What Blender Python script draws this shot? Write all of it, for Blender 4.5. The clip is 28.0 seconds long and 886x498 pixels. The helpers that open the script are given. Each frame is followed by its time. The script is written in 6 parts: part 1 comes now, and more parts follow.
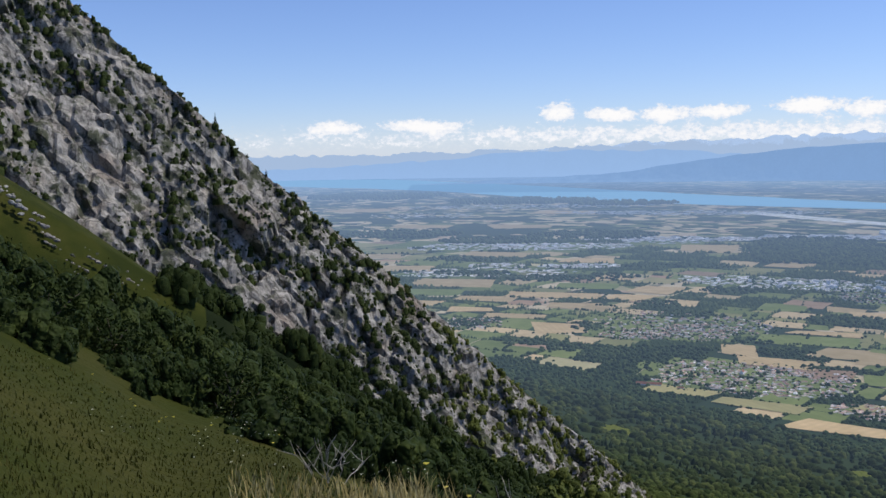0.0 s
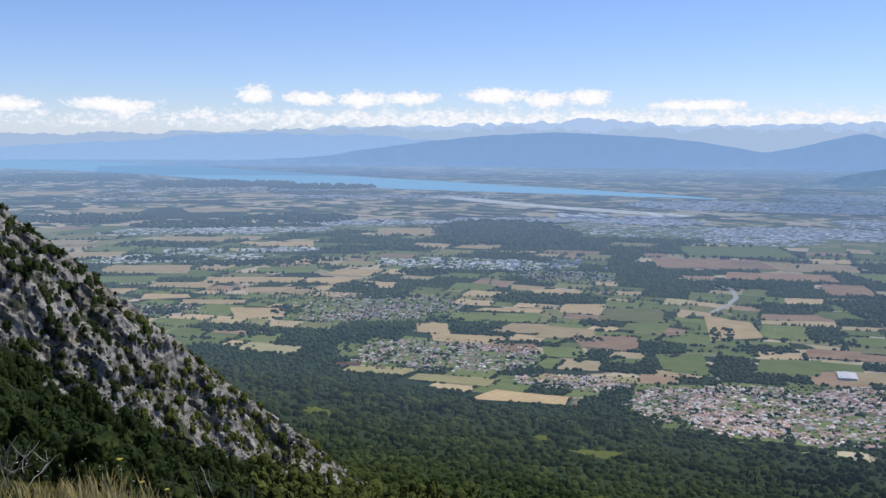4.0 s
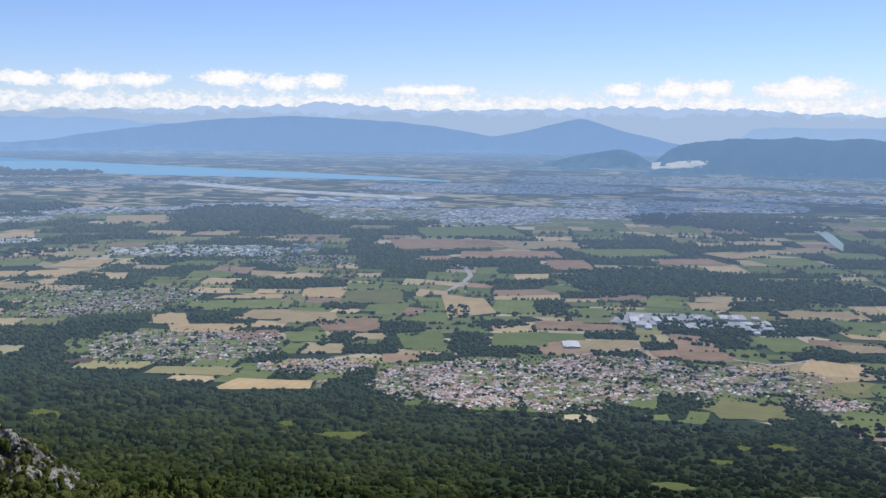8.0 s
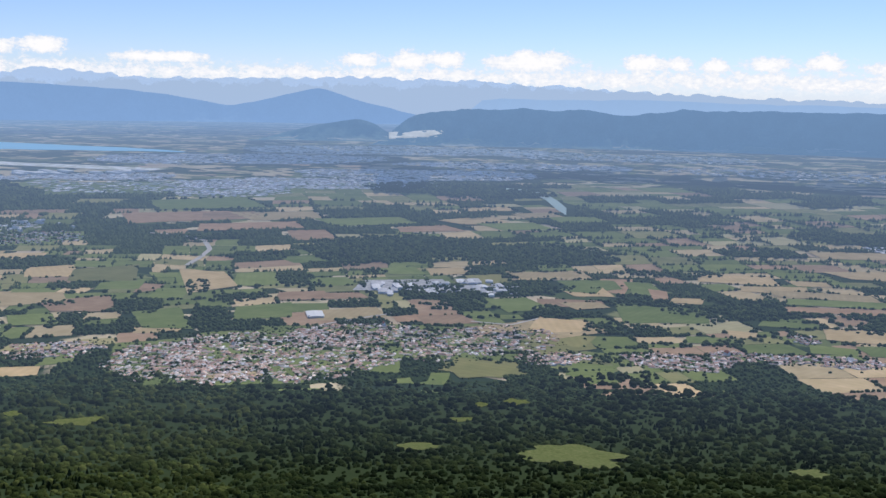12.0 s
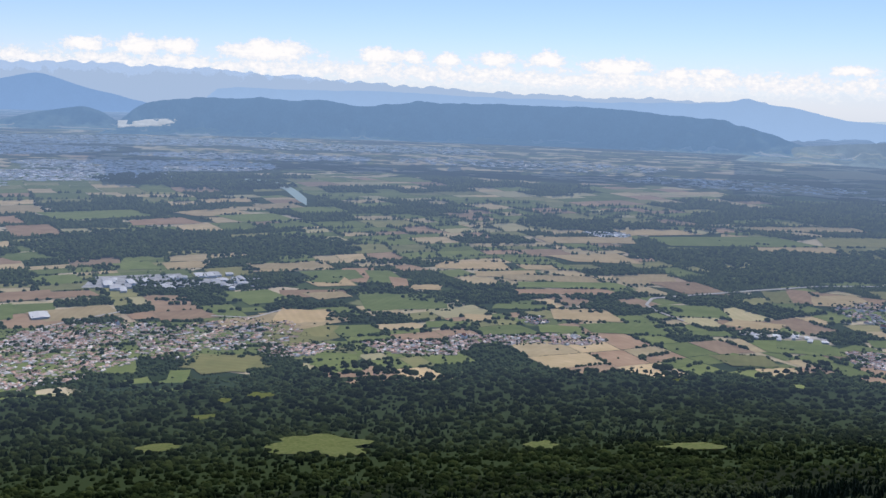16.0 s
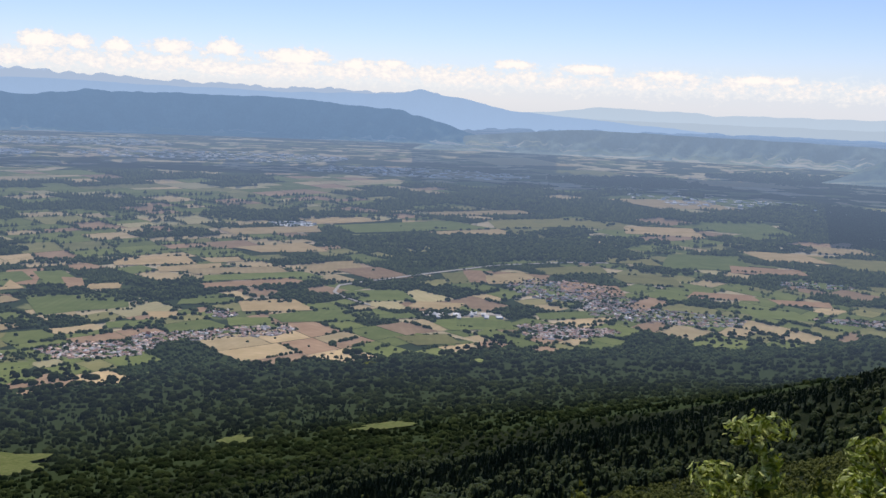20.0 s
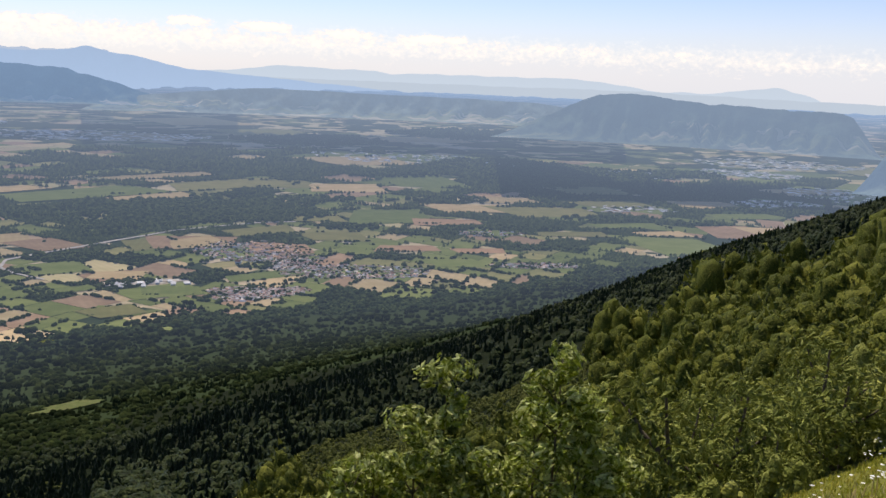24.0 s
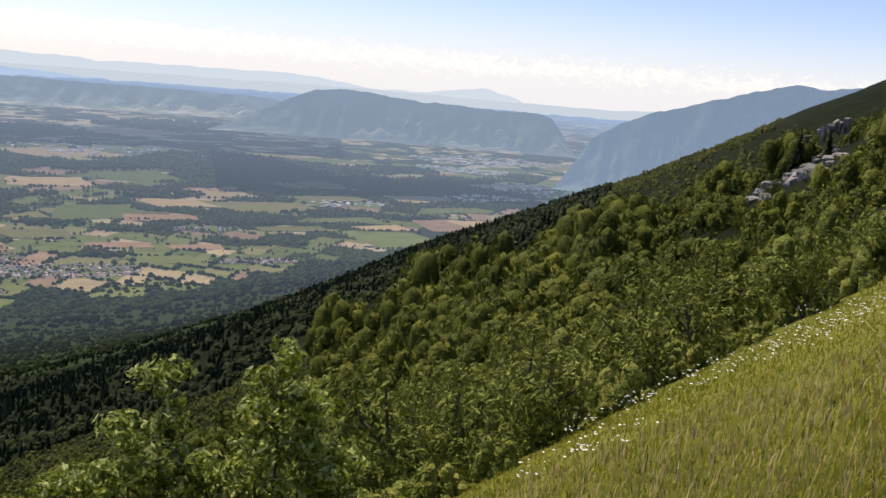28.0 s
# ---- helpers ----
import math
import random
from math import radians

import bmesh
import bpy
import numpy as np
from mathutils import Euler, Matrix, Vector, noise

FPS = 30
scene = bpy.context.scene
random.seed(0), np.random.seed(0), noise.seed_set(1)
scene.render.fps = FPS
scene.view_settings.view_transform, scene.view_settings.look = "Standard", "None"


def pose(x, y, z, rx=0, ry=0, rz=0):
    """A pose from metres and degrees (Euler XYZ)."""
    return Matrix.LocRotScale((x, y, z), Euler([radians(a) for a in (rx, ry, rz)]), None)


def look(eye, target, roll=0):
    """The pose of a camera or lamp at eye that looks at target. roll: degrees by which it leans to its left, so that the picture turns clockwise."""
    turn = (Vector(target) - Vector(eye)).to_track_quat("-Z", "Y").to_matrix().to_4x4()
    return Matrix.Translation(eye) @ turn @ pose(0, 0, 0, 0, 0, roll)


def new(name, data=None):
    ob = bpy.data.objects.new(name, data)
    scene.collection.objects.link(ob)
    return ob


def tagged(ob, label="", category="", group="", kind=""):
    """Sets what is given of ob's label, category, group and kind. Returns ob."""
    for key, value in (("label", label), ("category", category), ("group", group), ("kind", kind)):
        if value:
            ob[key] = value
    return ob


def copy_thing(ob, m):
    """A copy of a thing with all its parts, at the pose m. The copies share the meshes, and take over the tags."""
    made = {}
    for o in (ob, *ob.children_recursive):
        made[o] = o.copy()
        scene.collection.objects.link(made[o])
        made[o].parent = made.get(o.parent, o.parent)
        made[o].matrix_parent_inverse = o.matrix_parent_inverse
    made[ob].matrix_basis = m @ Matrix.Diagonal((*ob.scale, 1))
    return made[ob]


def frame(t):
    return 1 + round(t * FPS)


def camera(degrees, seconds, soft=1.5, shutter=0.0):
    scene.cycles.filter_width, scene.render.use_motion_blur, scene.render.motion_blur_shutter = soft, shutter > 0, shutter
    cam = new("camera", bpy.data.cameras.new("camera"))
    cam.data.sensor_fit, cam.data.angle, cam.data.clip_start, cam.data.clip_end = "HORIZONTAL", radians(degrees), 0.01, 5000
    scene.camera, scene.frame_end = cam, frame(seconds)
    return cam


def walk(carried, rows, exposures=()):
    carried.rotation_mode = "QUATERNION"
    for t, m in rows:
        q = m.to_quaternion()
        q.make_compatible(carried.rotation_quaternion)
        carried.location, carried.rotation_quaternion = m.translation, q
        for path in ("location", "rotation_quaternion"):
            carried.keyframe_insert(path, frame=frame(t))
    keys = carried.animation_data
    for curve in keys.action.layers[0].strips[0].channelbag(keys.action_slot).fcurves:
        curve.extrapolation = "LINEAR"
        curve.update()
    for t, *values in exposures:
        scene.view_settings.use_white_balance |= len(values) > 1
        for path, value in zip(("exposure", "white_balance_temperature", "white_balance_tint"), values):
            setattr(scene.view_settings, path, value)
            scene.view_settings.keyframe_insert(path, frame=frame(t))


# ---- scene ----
cam = camera(48.76, 28.0)
EYE = 1.65
# bearing (clockwise from +y), tilt and lean of the camera, turning where it stands
PATH = (
    (0.0, -60.18, -5.28, 0.87), (0.5, -58.04, -5.35, 0.55), (1.0, -55.74, -5.44, 0.40), (1.5, -53.52, -5.57, 0.23), (2.0, -51.31, -5.68, 0.14), (2.5,
    -49.20, -5.82, -0.00), (3.0, -47.13, -5.92, -0.09), (3.5, -44.85, -6.13, -0.19), (5.5, -36.43, -6.61, -0.72), (6.0, -34.44, -6.64, -0.86), (6.5,
    -32.48, -6.67, -0.98), (7.0, -30.65, -6.77, -0.98), (7.5, -28.95, -6.95, -0.75), (8.0, -27.37, -7.16, -0.51), (8.5, -25.90, -7.38, -0.30), (9.0,
    -24.44, -7.61, -0.08), (9.5, -22.35, -7.85, -0.20), (10.0, -20.19, -8.06, -0.27), (10.5, -18.08, -8.26, -0.40), (11.0, -16.03, -8.45, -0.65), (11.5,
    -14.07, -8.60, -0.86), (12.0, -12.14, -8.72, -1.02), (12.5, -10.31, -8.81, -1.21), (14.5, -3.23, -9.09, -1.75), (15.0, -1.41, -9.16, -1.77), (15.5,
    0.85, -9.01, -1.86), (16.0, 3.12, -8.90, -2.00), (16.5, 5.62, -8.87, -2.29), (17.0, 8.08, -8.73, -2.48), (17.5, 10.44, -8.61, -2.59), (18.0, 12.70,
    -8.53, -2.59), (18.5, 14.93, -8.54, -2.59), (19.0, 17.13, -8.62, -2.56), (19.5, 19.33, -8.69, -2.56), (20.0, 21.56, -8.79, -2.51), (20.5, 23.78,
    -8.88, -2.48), (21.0, 26.01, -8.99, -2.54), (21.5, 28.48, -9.30, -2.64), (23.5, 37.71, -10.26, -2.63), (24.0, 40.04, -10.38, -2.61), (24.5, 42.28,
    -10.44, -2.77), (25.0, 44.43, -10.38, -2.94), (25.5, 46.57, -10.29, -3.35), (26.0, 48.62, -10.17, -3.68), (26.5, 50.66, -10.03, -4.09), (27.0, 52.63,
    -9.93, -4.37), (27.5, 54.61, -9.77, -4.57), (28.0, 56.60, -9.65, -4.72),
)


def carry(bearing, tilt, lean):
    a, e = radians(bearing), radians(tilt)
    return look((0, 0, EYE), (math.sin(a) * math.cos(e), math.cos(a) * math.cos(e), EYE + math.sin(e)), -lean)


walk(cam, [(t, carry(a, e, r)) for t, a, e, r in PATH],
     exposures=[(0, 0.03, 6480, 10), (4, 0.06, 6450, 10), (14, 0.06, 6460, 11), (20, 0.06, 7050, 13), (24, 0.2, 7550, 15), (28, 0.33, 7850, 15)])

# ---- light ----
SUN_BEARING, SUN_HEIGHT = 17, 60
world = bpy.data.worlds.new("sky")
scene.world = world
world.use_nodes = True
wn = world.node_tree.nodes
sky = wn.new("ShaderNodeTexSky")
sky.sky_type = "NISHITA"
sky.sun_disc = False
sky.sun_elevation, sky.sun_rotation = radians(SUN_HEIGHT), radians(SUN_BEARING)
sky.altitude, sky.air_density, sky.dust_density, sky.ozone_density = 1500, 1.0, 0.5, 5.0
wn["Background"].inputs["Strength"].default_value = 0.11
clear = wn.new("ShaderNodeMix")
clear.data_type, clear.blend_type = "RGBA", "MULTIPLY"
clear.inputs[0].default_value, clear.inputs[7].default_value = 1.0, (0.98, 0.99, 1.2, 1)
world.node_tree.links.new(sky.outputs["Color"], clear.inputs[6])
world.node_tree.links.new(clear.outputs[2], wn["Background"].inputs["Color"])
sun = new("sun", bpy.data.lights.new("sun", "SUN"))
sun.data.energy, sun.data.angle, sun.data.color = 3.4, radians(0.5), (1.0, 0.95, 0.86)
a_, e_ = radians(SUN_BEARING), radians(SUN_HEIGHT)
sun.matrix_world = look((0, 0, 0), (-math.sin(a_) * math.cos(e_), -math.cos(a_) * math.cos(e_), -math.sin(e_)))

# ---- materials ----


class Mat:
    """A small node graph round one Principled shader."""

    def __init__(self, name, rough=0.8):
        self.m = bpy.data.materials.new(name)
        self.m.use_nodes = True
        self.t = self.m.node_tree
        self.p = self.t.nodes["Principled BSDF"]
        self.p.inputs["Roughness"].default_value = rough
        self.p.inputs["Specular IOR Level"].default_value = 0.03

    def node(self, kind, **sets):
        n = self.t.nodes.new(kind)
        for k, v in sets.items():
            if k in n.inputs:
                n.inputs[k].default_value = v
        return n

    def link(self, a, b):
        self.t.links.new(a, b)
        return b

    def ramp(self, src, *stops):
        n = self.t.nodes.new("ShaderNodeValToRGB")
        els = n.color_ramp.elements
        while len(els) < len(stops):
            els.new(0.5)
        for el, (pos, col) in zip(els, stops):
            el.position, el.color = pos, (*col, 1)
        self.link(src, n.inputs["Fac"])
        return n.outputs["Color"]

    def noise(self, scale, detail=4, vec=None, rough=0.6):
        n = self.t.nodes.new("ShaderNodeTexNoise")
        n.inputs["Scale"].default_value, n.inputs["Detail"].default_value = scale, detail
        n.inputs["Roughness"].default_value = rough
        if vec is not None:
            self.link(vec, n.inputs["Vector"])
        return n.outputs["Fac"]

    def place(self):
        return self.t.nodes.new("ShaderNodeNewGeometry").outputs["Position"]

    def island(self):
        return self.t.nodes.new("ShaderNodeNewGeometry").outputs["Random Per Island"]

    def each(self):
        return self.t.nodes.new("ShaderNodeObjectInfo").outputs["Random"]

    def plan(self):
        n = self.t.nodes.new("ShaderNodeUVMap")
        n.uv_map = "plan"
        return n.outputs["UV"]

    def mix(self, fac, a, b, blend="MIX"):
        n = self.t.nodes.new("ShaderNodeMix")
        n.data_type, n.blend_type = "RGBA", blend
        for s, v in ((n.inputs[0], fac), (n.inputs[6], a), (n.inputs[7], b)):
            if isinstance(v, bpy.types.NodeSocket):
                self.link(v, s)
            elif isinstance(v, tuple):
                s.default_value = (*v, 1)
            else:
                s.default_value = v
        return n.outputs[2]

    def math(self, op, a, b=0.0):
        n = self.t.nodes.new("ShaderNodeMath")
        n.operation = op
        for s, v in ((n.inputs[0], a), (n.inputs[1], b)):
            if isinstance(v, bpy.types.NodeSocket):
                self.link(v, s)
            else:
                s.default_value = v
        return n.outputs[0]

    def colour(self, c):
        if isinstance(c, tuple):
            self.p.inputs["Base Color"].default_value = (*c, 1)
        else:
            self.link(c, self.p.inputs["Base Color"])
        return self

    def bump(self, h, strength=0.5, dist=1.0):
        n = self.t.nodes.new("ShaderNodeBump")
        n.inputs["Strength"].default_value, n.inputs["Distance"].default_value = strength, dist
        self.link(h, n.inputs["Height"])
        self.link(n.outputs["Normal"], self.p.inputs["Normal"])
        return self

    def glow(self, col, strength):
        self.p.inputs["Emission Color"].default_value = (*col, 1)
        if isinstance(strength, bpy.types.NodeSocket):
            self.link(strength, self.p.inputs["Emission Strength"])
        else:
            self.p.inputs["Emission Strength"].default_value = strength
        return self


def leafy(name, dark, mid, light, rough=0.6, scale=0.8, through_=0.25, grain=4.0, deep=1.0, single=0.5, gloss=0.06):
    """Foliage: each leaf or clump its own green, some light let through."""
    m = Mat(name, rough)
    m.p.inputs["Specular IOR Level"].default_value = gloss
    n = m.noise(scale, 3, m.place())
    own = m.math("ADD", m.math("MULTIPLY", m.island(), single), m.math("MULTIPLY", m.math("ADD", m.math("MULTIPLY", n, 2.2), -0.6), 1.0 - single))
    c = m.ramp(own, (0.0, dark), (0.55, mid), (1.0, light))
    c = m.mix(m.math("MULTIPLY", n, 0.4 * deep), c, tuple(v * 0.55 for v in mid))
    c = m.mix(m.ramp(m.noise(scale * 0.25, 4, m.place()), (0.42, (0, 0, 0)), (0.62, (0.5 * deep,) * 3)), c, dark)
    # fine noise: darker in its hollows, lighter on its bumps
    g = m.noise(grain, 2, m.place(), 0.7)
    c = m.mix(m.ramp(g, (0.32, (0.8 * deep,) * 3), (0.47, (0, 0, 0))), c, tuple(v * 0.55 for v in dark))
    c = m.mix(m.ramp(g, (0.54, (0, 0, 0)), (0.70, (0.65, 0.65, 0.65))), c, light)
    m.colour(c)
    m.bump(g, 0.9, 0.9 / grain)
    if through_:
        tr = m.node("ShaderNodeBsdfTranslucent")
        m.link(c, tr.inputs["Color"])
        mx = m.node("ShaderNodeMixShader")
        mx.inputs[0].default_value = through_
        m.link(m.p.outputs[0], mx.inputs[1])
        m.link(tr.outputs[0], mx.inputs[2])
        m.link(mx.outputs[0], m.t.nodes["Material Output"].inputs["Surface"])
    return m.m


AIR_GLOW = (0.265, 0.388, 0.615)


def distant(name, base, patches=None, air=AIR_GLOW, grain=0.0):
    """The backdrop of distance: base fades to black, painted haze glow grows with it."""
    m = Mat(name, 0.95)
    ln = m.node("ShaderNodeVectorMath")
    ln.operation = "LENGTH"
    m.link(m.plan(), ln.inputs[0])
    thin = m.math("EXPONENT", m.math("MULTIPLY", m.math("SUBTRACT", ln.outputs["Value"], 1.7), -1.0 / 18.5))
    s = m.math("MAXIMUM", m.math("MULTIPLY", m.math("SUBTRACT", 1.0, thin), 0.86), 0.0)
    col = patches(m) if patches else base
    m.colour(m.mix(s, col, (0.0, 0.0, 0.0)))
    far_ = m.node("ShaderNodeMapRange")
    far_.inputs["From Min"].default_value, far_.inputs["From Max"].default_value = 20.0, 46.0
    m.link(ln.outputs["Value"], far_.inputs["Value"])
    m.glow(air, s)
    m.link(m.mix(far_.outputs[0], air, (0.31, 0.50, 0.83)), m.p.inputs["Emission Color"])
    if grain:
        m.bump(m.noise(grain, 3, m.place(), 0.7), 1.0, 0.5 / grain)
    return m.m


def farmland(m):
    """Woods, fields and scattered roofs in a crooked patchwork, some hundred metres each."""
    mp = m.node("ShaderNodeMapping")
    mp.inputs["Rotation"].default_value[2] = 0.35
    mp.inputs["Scale"].default_value = (1.0, 1.25, 1.0)
    m.link(m.plan(), mp.inputs["Vector"])

    def cells(scale):
        v = m.node("ShaderNodeTexVoronoi")
        v.inputs["Scale"].default_value = scale
        v.distance = "CHEBYCHEV"
        m.link(mp.outputs[0], v.inputs["Vector"])
        sep = m.node("ShaderNodeSeparateColor")
        m.link(v.outputs["Color"], sep.inputs[0])
        return sep
    own = cells(2.6)
    c = m.ramp(own.outputs[0], (0.0, (0.035, 0.058, 0.028)), (0.20, (0.06, 0.09, 0.035)), (0.24, (0.13, 0.165, 0.06)), (0.46, (0.22, 0.235, 0.10)),
               (0.50, (0.55, 0.45, 0.27)), (0.84, (0.70, 0.58, 0.40)), (1.0, (0.50, 0.36, 0.25)))
    c = m.mix(m.math("MULTIPLY", m.noise(9, 3, m.plan()), 0.35), c, (0.10, 0.13, 0.05))
    wood = m.math("ADD", m.noise(0.75, 3, mp.outputs[0], 0.5), m.math("MULTIPLY", m.math("SUBTRACT", own.outputs[1], 0.5), 0.16))
    c = m.mix(m.ramp(wood, (0.525, (0, 0, 0)), (0.54, (1, 1, 1))), c, (0.034, 0.055, 0.030))
    c = m.mix(m.ramp(m.noise(2.4, 2, mp.outputs[0], 0.5), (0.56, (0, 0, 0)), (0.575, (1, 1, 1))), c, (0.034, 0.055, 0.028))
    return c


def grass_mat(name, a, b, c):
    m = Mat(name, 0.85)
    n1 = m.noise(0.12, 5, m.place())
    n2 = m.noise(3.0, 4, m.place())
    col = m.ramp(n1, (0.35, a), (0.5, b), (0.68, c))
    m.colour(m.mix(m.math("MULTIPLY", n2, 0.6), col, tuple(v * 0.5 for v in a)))
    return m.bump(n2, 0.6, 0.2).m


def meadow_mat():
    """Olive turf passing into yellow-green grass eastwards, the west's shade painted into its colour."""
    m = Mat("meadow_turf", 0.85)
    n1, n2 = m.noise(0.12, 5, m.place()), m.noise(3.0, 4, m.place())
    olive = m.ramp(n1, (0.35, (0.021, 0.027, 0.006)), (0.5, (0.037, 0.042, 0.008)), (0.68, (0.064, 0.057, 0.015)))
    lit_turf = m.ramp(n1, (0.35, (0.12, 0.14, 0.026)), (0.5, (0.20, 0.205, 0.04)), (0.68, (0.27, 0.24, 0.07)))
    east = m.node("ShaderNodeSeparateXYZ")
    m.link(m.place(), east.inputs[0])
    where = m.math("ADD", m.math("MULTIPLY", east.outputs[0], 0.12), m.math("ADD", m.math("MULTIPLY", n1, 1.6), -0.6))
    col = m.mix(m.ramp(where, (0.1, (0, 0, 0)), (0.9, (1, 1, 1))), olive, lit_turf)
    m.colour(m.mix(m.math("MULTIPLY", n2, 0.6), col, (0.03, 0.04, 0.008)))
    return m.bump(n2, 0.6, 0.2).m


M_MEADOW = meadow_mat()
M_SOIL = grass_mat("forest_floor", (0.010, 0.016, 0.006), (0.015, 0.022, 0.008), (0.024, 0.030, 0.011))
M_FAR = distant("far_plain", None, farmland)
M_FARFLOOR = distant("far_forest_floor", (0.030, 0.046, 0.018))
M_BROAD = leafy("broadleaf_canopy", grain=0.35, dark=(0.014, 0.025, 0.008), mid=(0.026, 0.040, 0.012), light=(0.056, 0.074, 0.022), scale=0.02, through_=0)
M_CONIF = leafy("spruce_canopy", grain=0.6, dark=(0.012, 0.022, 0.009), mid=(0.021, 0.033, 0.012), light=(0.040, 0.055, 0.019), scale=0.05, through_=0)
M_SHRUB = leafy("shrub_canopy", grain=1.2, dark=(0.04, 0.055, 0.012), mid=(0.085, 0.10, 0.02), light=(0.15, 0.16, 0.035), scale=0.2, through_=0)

# ---- lie of the land ----
# True plan in metres with the viewer at the origin. The camera sees 5 km; past 2.5 km the plan
# is drawn together along each line of sight, heights with it, so that all keeps its direction.
REACH = 2500.0


def reach(d):
    u = np.maximum(d - REACH, 0) / 2200.0
    return np.where(d <= REACH, d, REACH + 2200.0 * u / (1 + u))


def drawn(x, y, z):
    x, y, z = (np.asarray(v, float) for v in (x, y, z))
    d = np.maximum(np.hypot(x, y), 1e-6)
    k = reach(d) / d
    return np.stack([x * k, y * k, EYE + (z - EYE) * k], -1)


def place(bearing, dist):
    a = np.radians(bearing)
    return np.sin(a) * dist, np.cos(a) * dist


def hashed(ix, iy, seed):
    h = np.sin(ix * 127.1 + iy * 311.7 + seed * 74.7) * 43758.5453
    return h - np.floor(h)


def vnoise(x, y, seed=0):
    x, y = np.asarray(x, float), np.asarray(y, float)
    ix, iy = np.floor(x), np.floor(y)
    fx, fy = x - ix, y - iy
    fx, fy = fx * fx * (3 - 2 * fx), fy * fy * (3 - 2 * fy)
    a, b = hashed(ix, iy, seed), hashed(ix + 1, iy, seed)
    c, d = hashed(ix, iy + 1, seed), hashed(ix + 1, iy + 1, seed)
    return (a * (1 - fx) + b * fx) * (1 - fy) + (c * (1 - fx) + d * fx) * fy


def fbm(x, y, octaves=4, seed=0):
    total, amp = 0, 0.5
    for o in range(octaves):
        total = total + amp * (vnoise(x, y, seed + o) - 0.5)
        x, y, amp = x * 2.03 + 5.1, y * 2.03 + 1.7, amp * 0.5
    return total


FALL_P = (0, 30, 100, 250, 420, 520, 660, 1000, 1400, 2200, 3300, 3700)
FALL_S = (0.62, 0.60, 0.555, 0.512, 0.488, 0.492, 0.500, 0.462, 0.420, 0.362, 0.303, 0.2703)
DEEP = 1000.0


def spur(x, y, b0, d0, z0, b1, d1, z1, near, far, run=0.0):
    """A ridge from one plan point to another, falling off to both sides."""
    ax, ay = place(b0, d0)
    bx, by = place(b1, d1)
    l = math.hypot(bx - ax, by - ay)
    ux, uy = (bx - ax) / l, (by - ay) / l
    s = (x - ax) * ux + (y - ay) * uy
    n = (x - ax) * uy - (y - ay) * ux
    return z0 + (z1 - z0) * s / l - np.where(n > 0, near * n, -far * n), s, n


def land(x, y):
    x, y = np.asarray(x, float), np.asarray(y, float)
    d = np.hypot(x, y)
    brg = np.degrees(np.arctan2(x, y))
    turn = np.radians(-14) * np.clip((d - 60) / 400, 0, 1)
    turn = turn * (1 - np.clip((d - 1500) / 1800, 0, 1) * np.clip((brg - 8) / 32, 0, 1))
    p = x * np.sin(turn) + y * np.cos(turn)
    # a grassy lip round the standing place
    lip = np.interp(brg, (-76, -62, -20, 40, 90), (0.1, 2.1, 2.3, 0.8, 0.8)) * np.exp(-(p / 8) ** 2)
    p = np.where(p > 0, np.maximum(p - lip, 0.0), p)
    fall = np.where(p > 0, np.interp(p, FALL_P, FALL_S) * p, 0.5 * p)
    z = -np.minimum(fall, DEEP)
    z = np.minimum(z, 150 + 0 * z)
    flank = np.clip(1 - (p - 2800) / 800, 0, 1) * np.clip((d - 25) / 200, 0, 1)
    z = z + flank * (fbm(x / 260, y / 260, 4, 3) * 26)
    # a hump with outcrops on the shoulder beside the meadow
    sx, sy = place(79, 170)
    ux, uy = place(62, 1.0)
    s = (x - sx) * ux + (y - sy) * uy
    n = (x - sx) * uy - (y - sy) * ux
    z = z + 15 * np.exp(-(n / 45) ** 2) * np.clip(1 - np.abs(s) / 260, 0, 1) * np.clip((d - 40) / 80, 0, 1)
    mx, my = place(-90, 250)
    z = z + 34 * np.exp(-((x - mx) ** 2 + (y - my) ** 2) / 95 ** 2)
    # the rocky spur across the gully
    c, s, n = spur(x, y, -81.6, 420, 70, -51, 430, -131, 1.15, 0.8)
    c = np.where((s > 420) | (d > 1200), -99999.0, c)
    k = 6.0
    z = np.where((d > 90) & (x < 50) & (c > -9000), np.log(np.exp(np.clip((z - c) / k, -40, 40)) + 1) * k + c, z)
    return z


def mesh_of(name, verts, faces, mats, mat_ids=None, smooth=False, plan=None):
    """A mesh from numpy arrays: faces all triangles or all quads."""
    verts, faces = np.asarray(verts, np.float32), np.asarray(faces, np.int32)
    me = bpy.data.meshes.new(name)
    nf, k = faces.shape
    me.vertices.add(len(verts))
    me.vertices.foreach_set("co", verts.ravel())
    me.loops.add(nf * k)
    me.loops.foreach_set("vertex_index", faces.ravel())
    me.polygons.add(nf)
    me.polygons.foreach_set("loop_start", np.arange(0, nf * k, k, dtype=np.int32))
    for m in mats:
        me.materials.append(m)
    if mat_ids is not None:
        me.polygons.foreach_set("material_index", np.asarray(mat_ids, np.int32))
    me.polygons.foreach_set("use_smooth", np.full(nf, smooth))
    if plan is not None:
        uv = me.uv_layers.new(name="plan")
        uv.data.foreach_set("uv", np.asarray(plan, np.float32)[faces.ravel()].ravel())
    me.update(calc_edges=True)
    return me


def grid_faces(nu, nv, wrap=False):
    i, j = np.meshgrid(np.arange(nu if wrap else nu - 1), np.arange(nv - 1), indexing="ij")
    i2 = (i + 1) % nu
    return np.stack([i * nv + j, i2 * nv + j, i2 * nv + j + 1, i * nv + j + 1], -1).reshape(-1, 4)


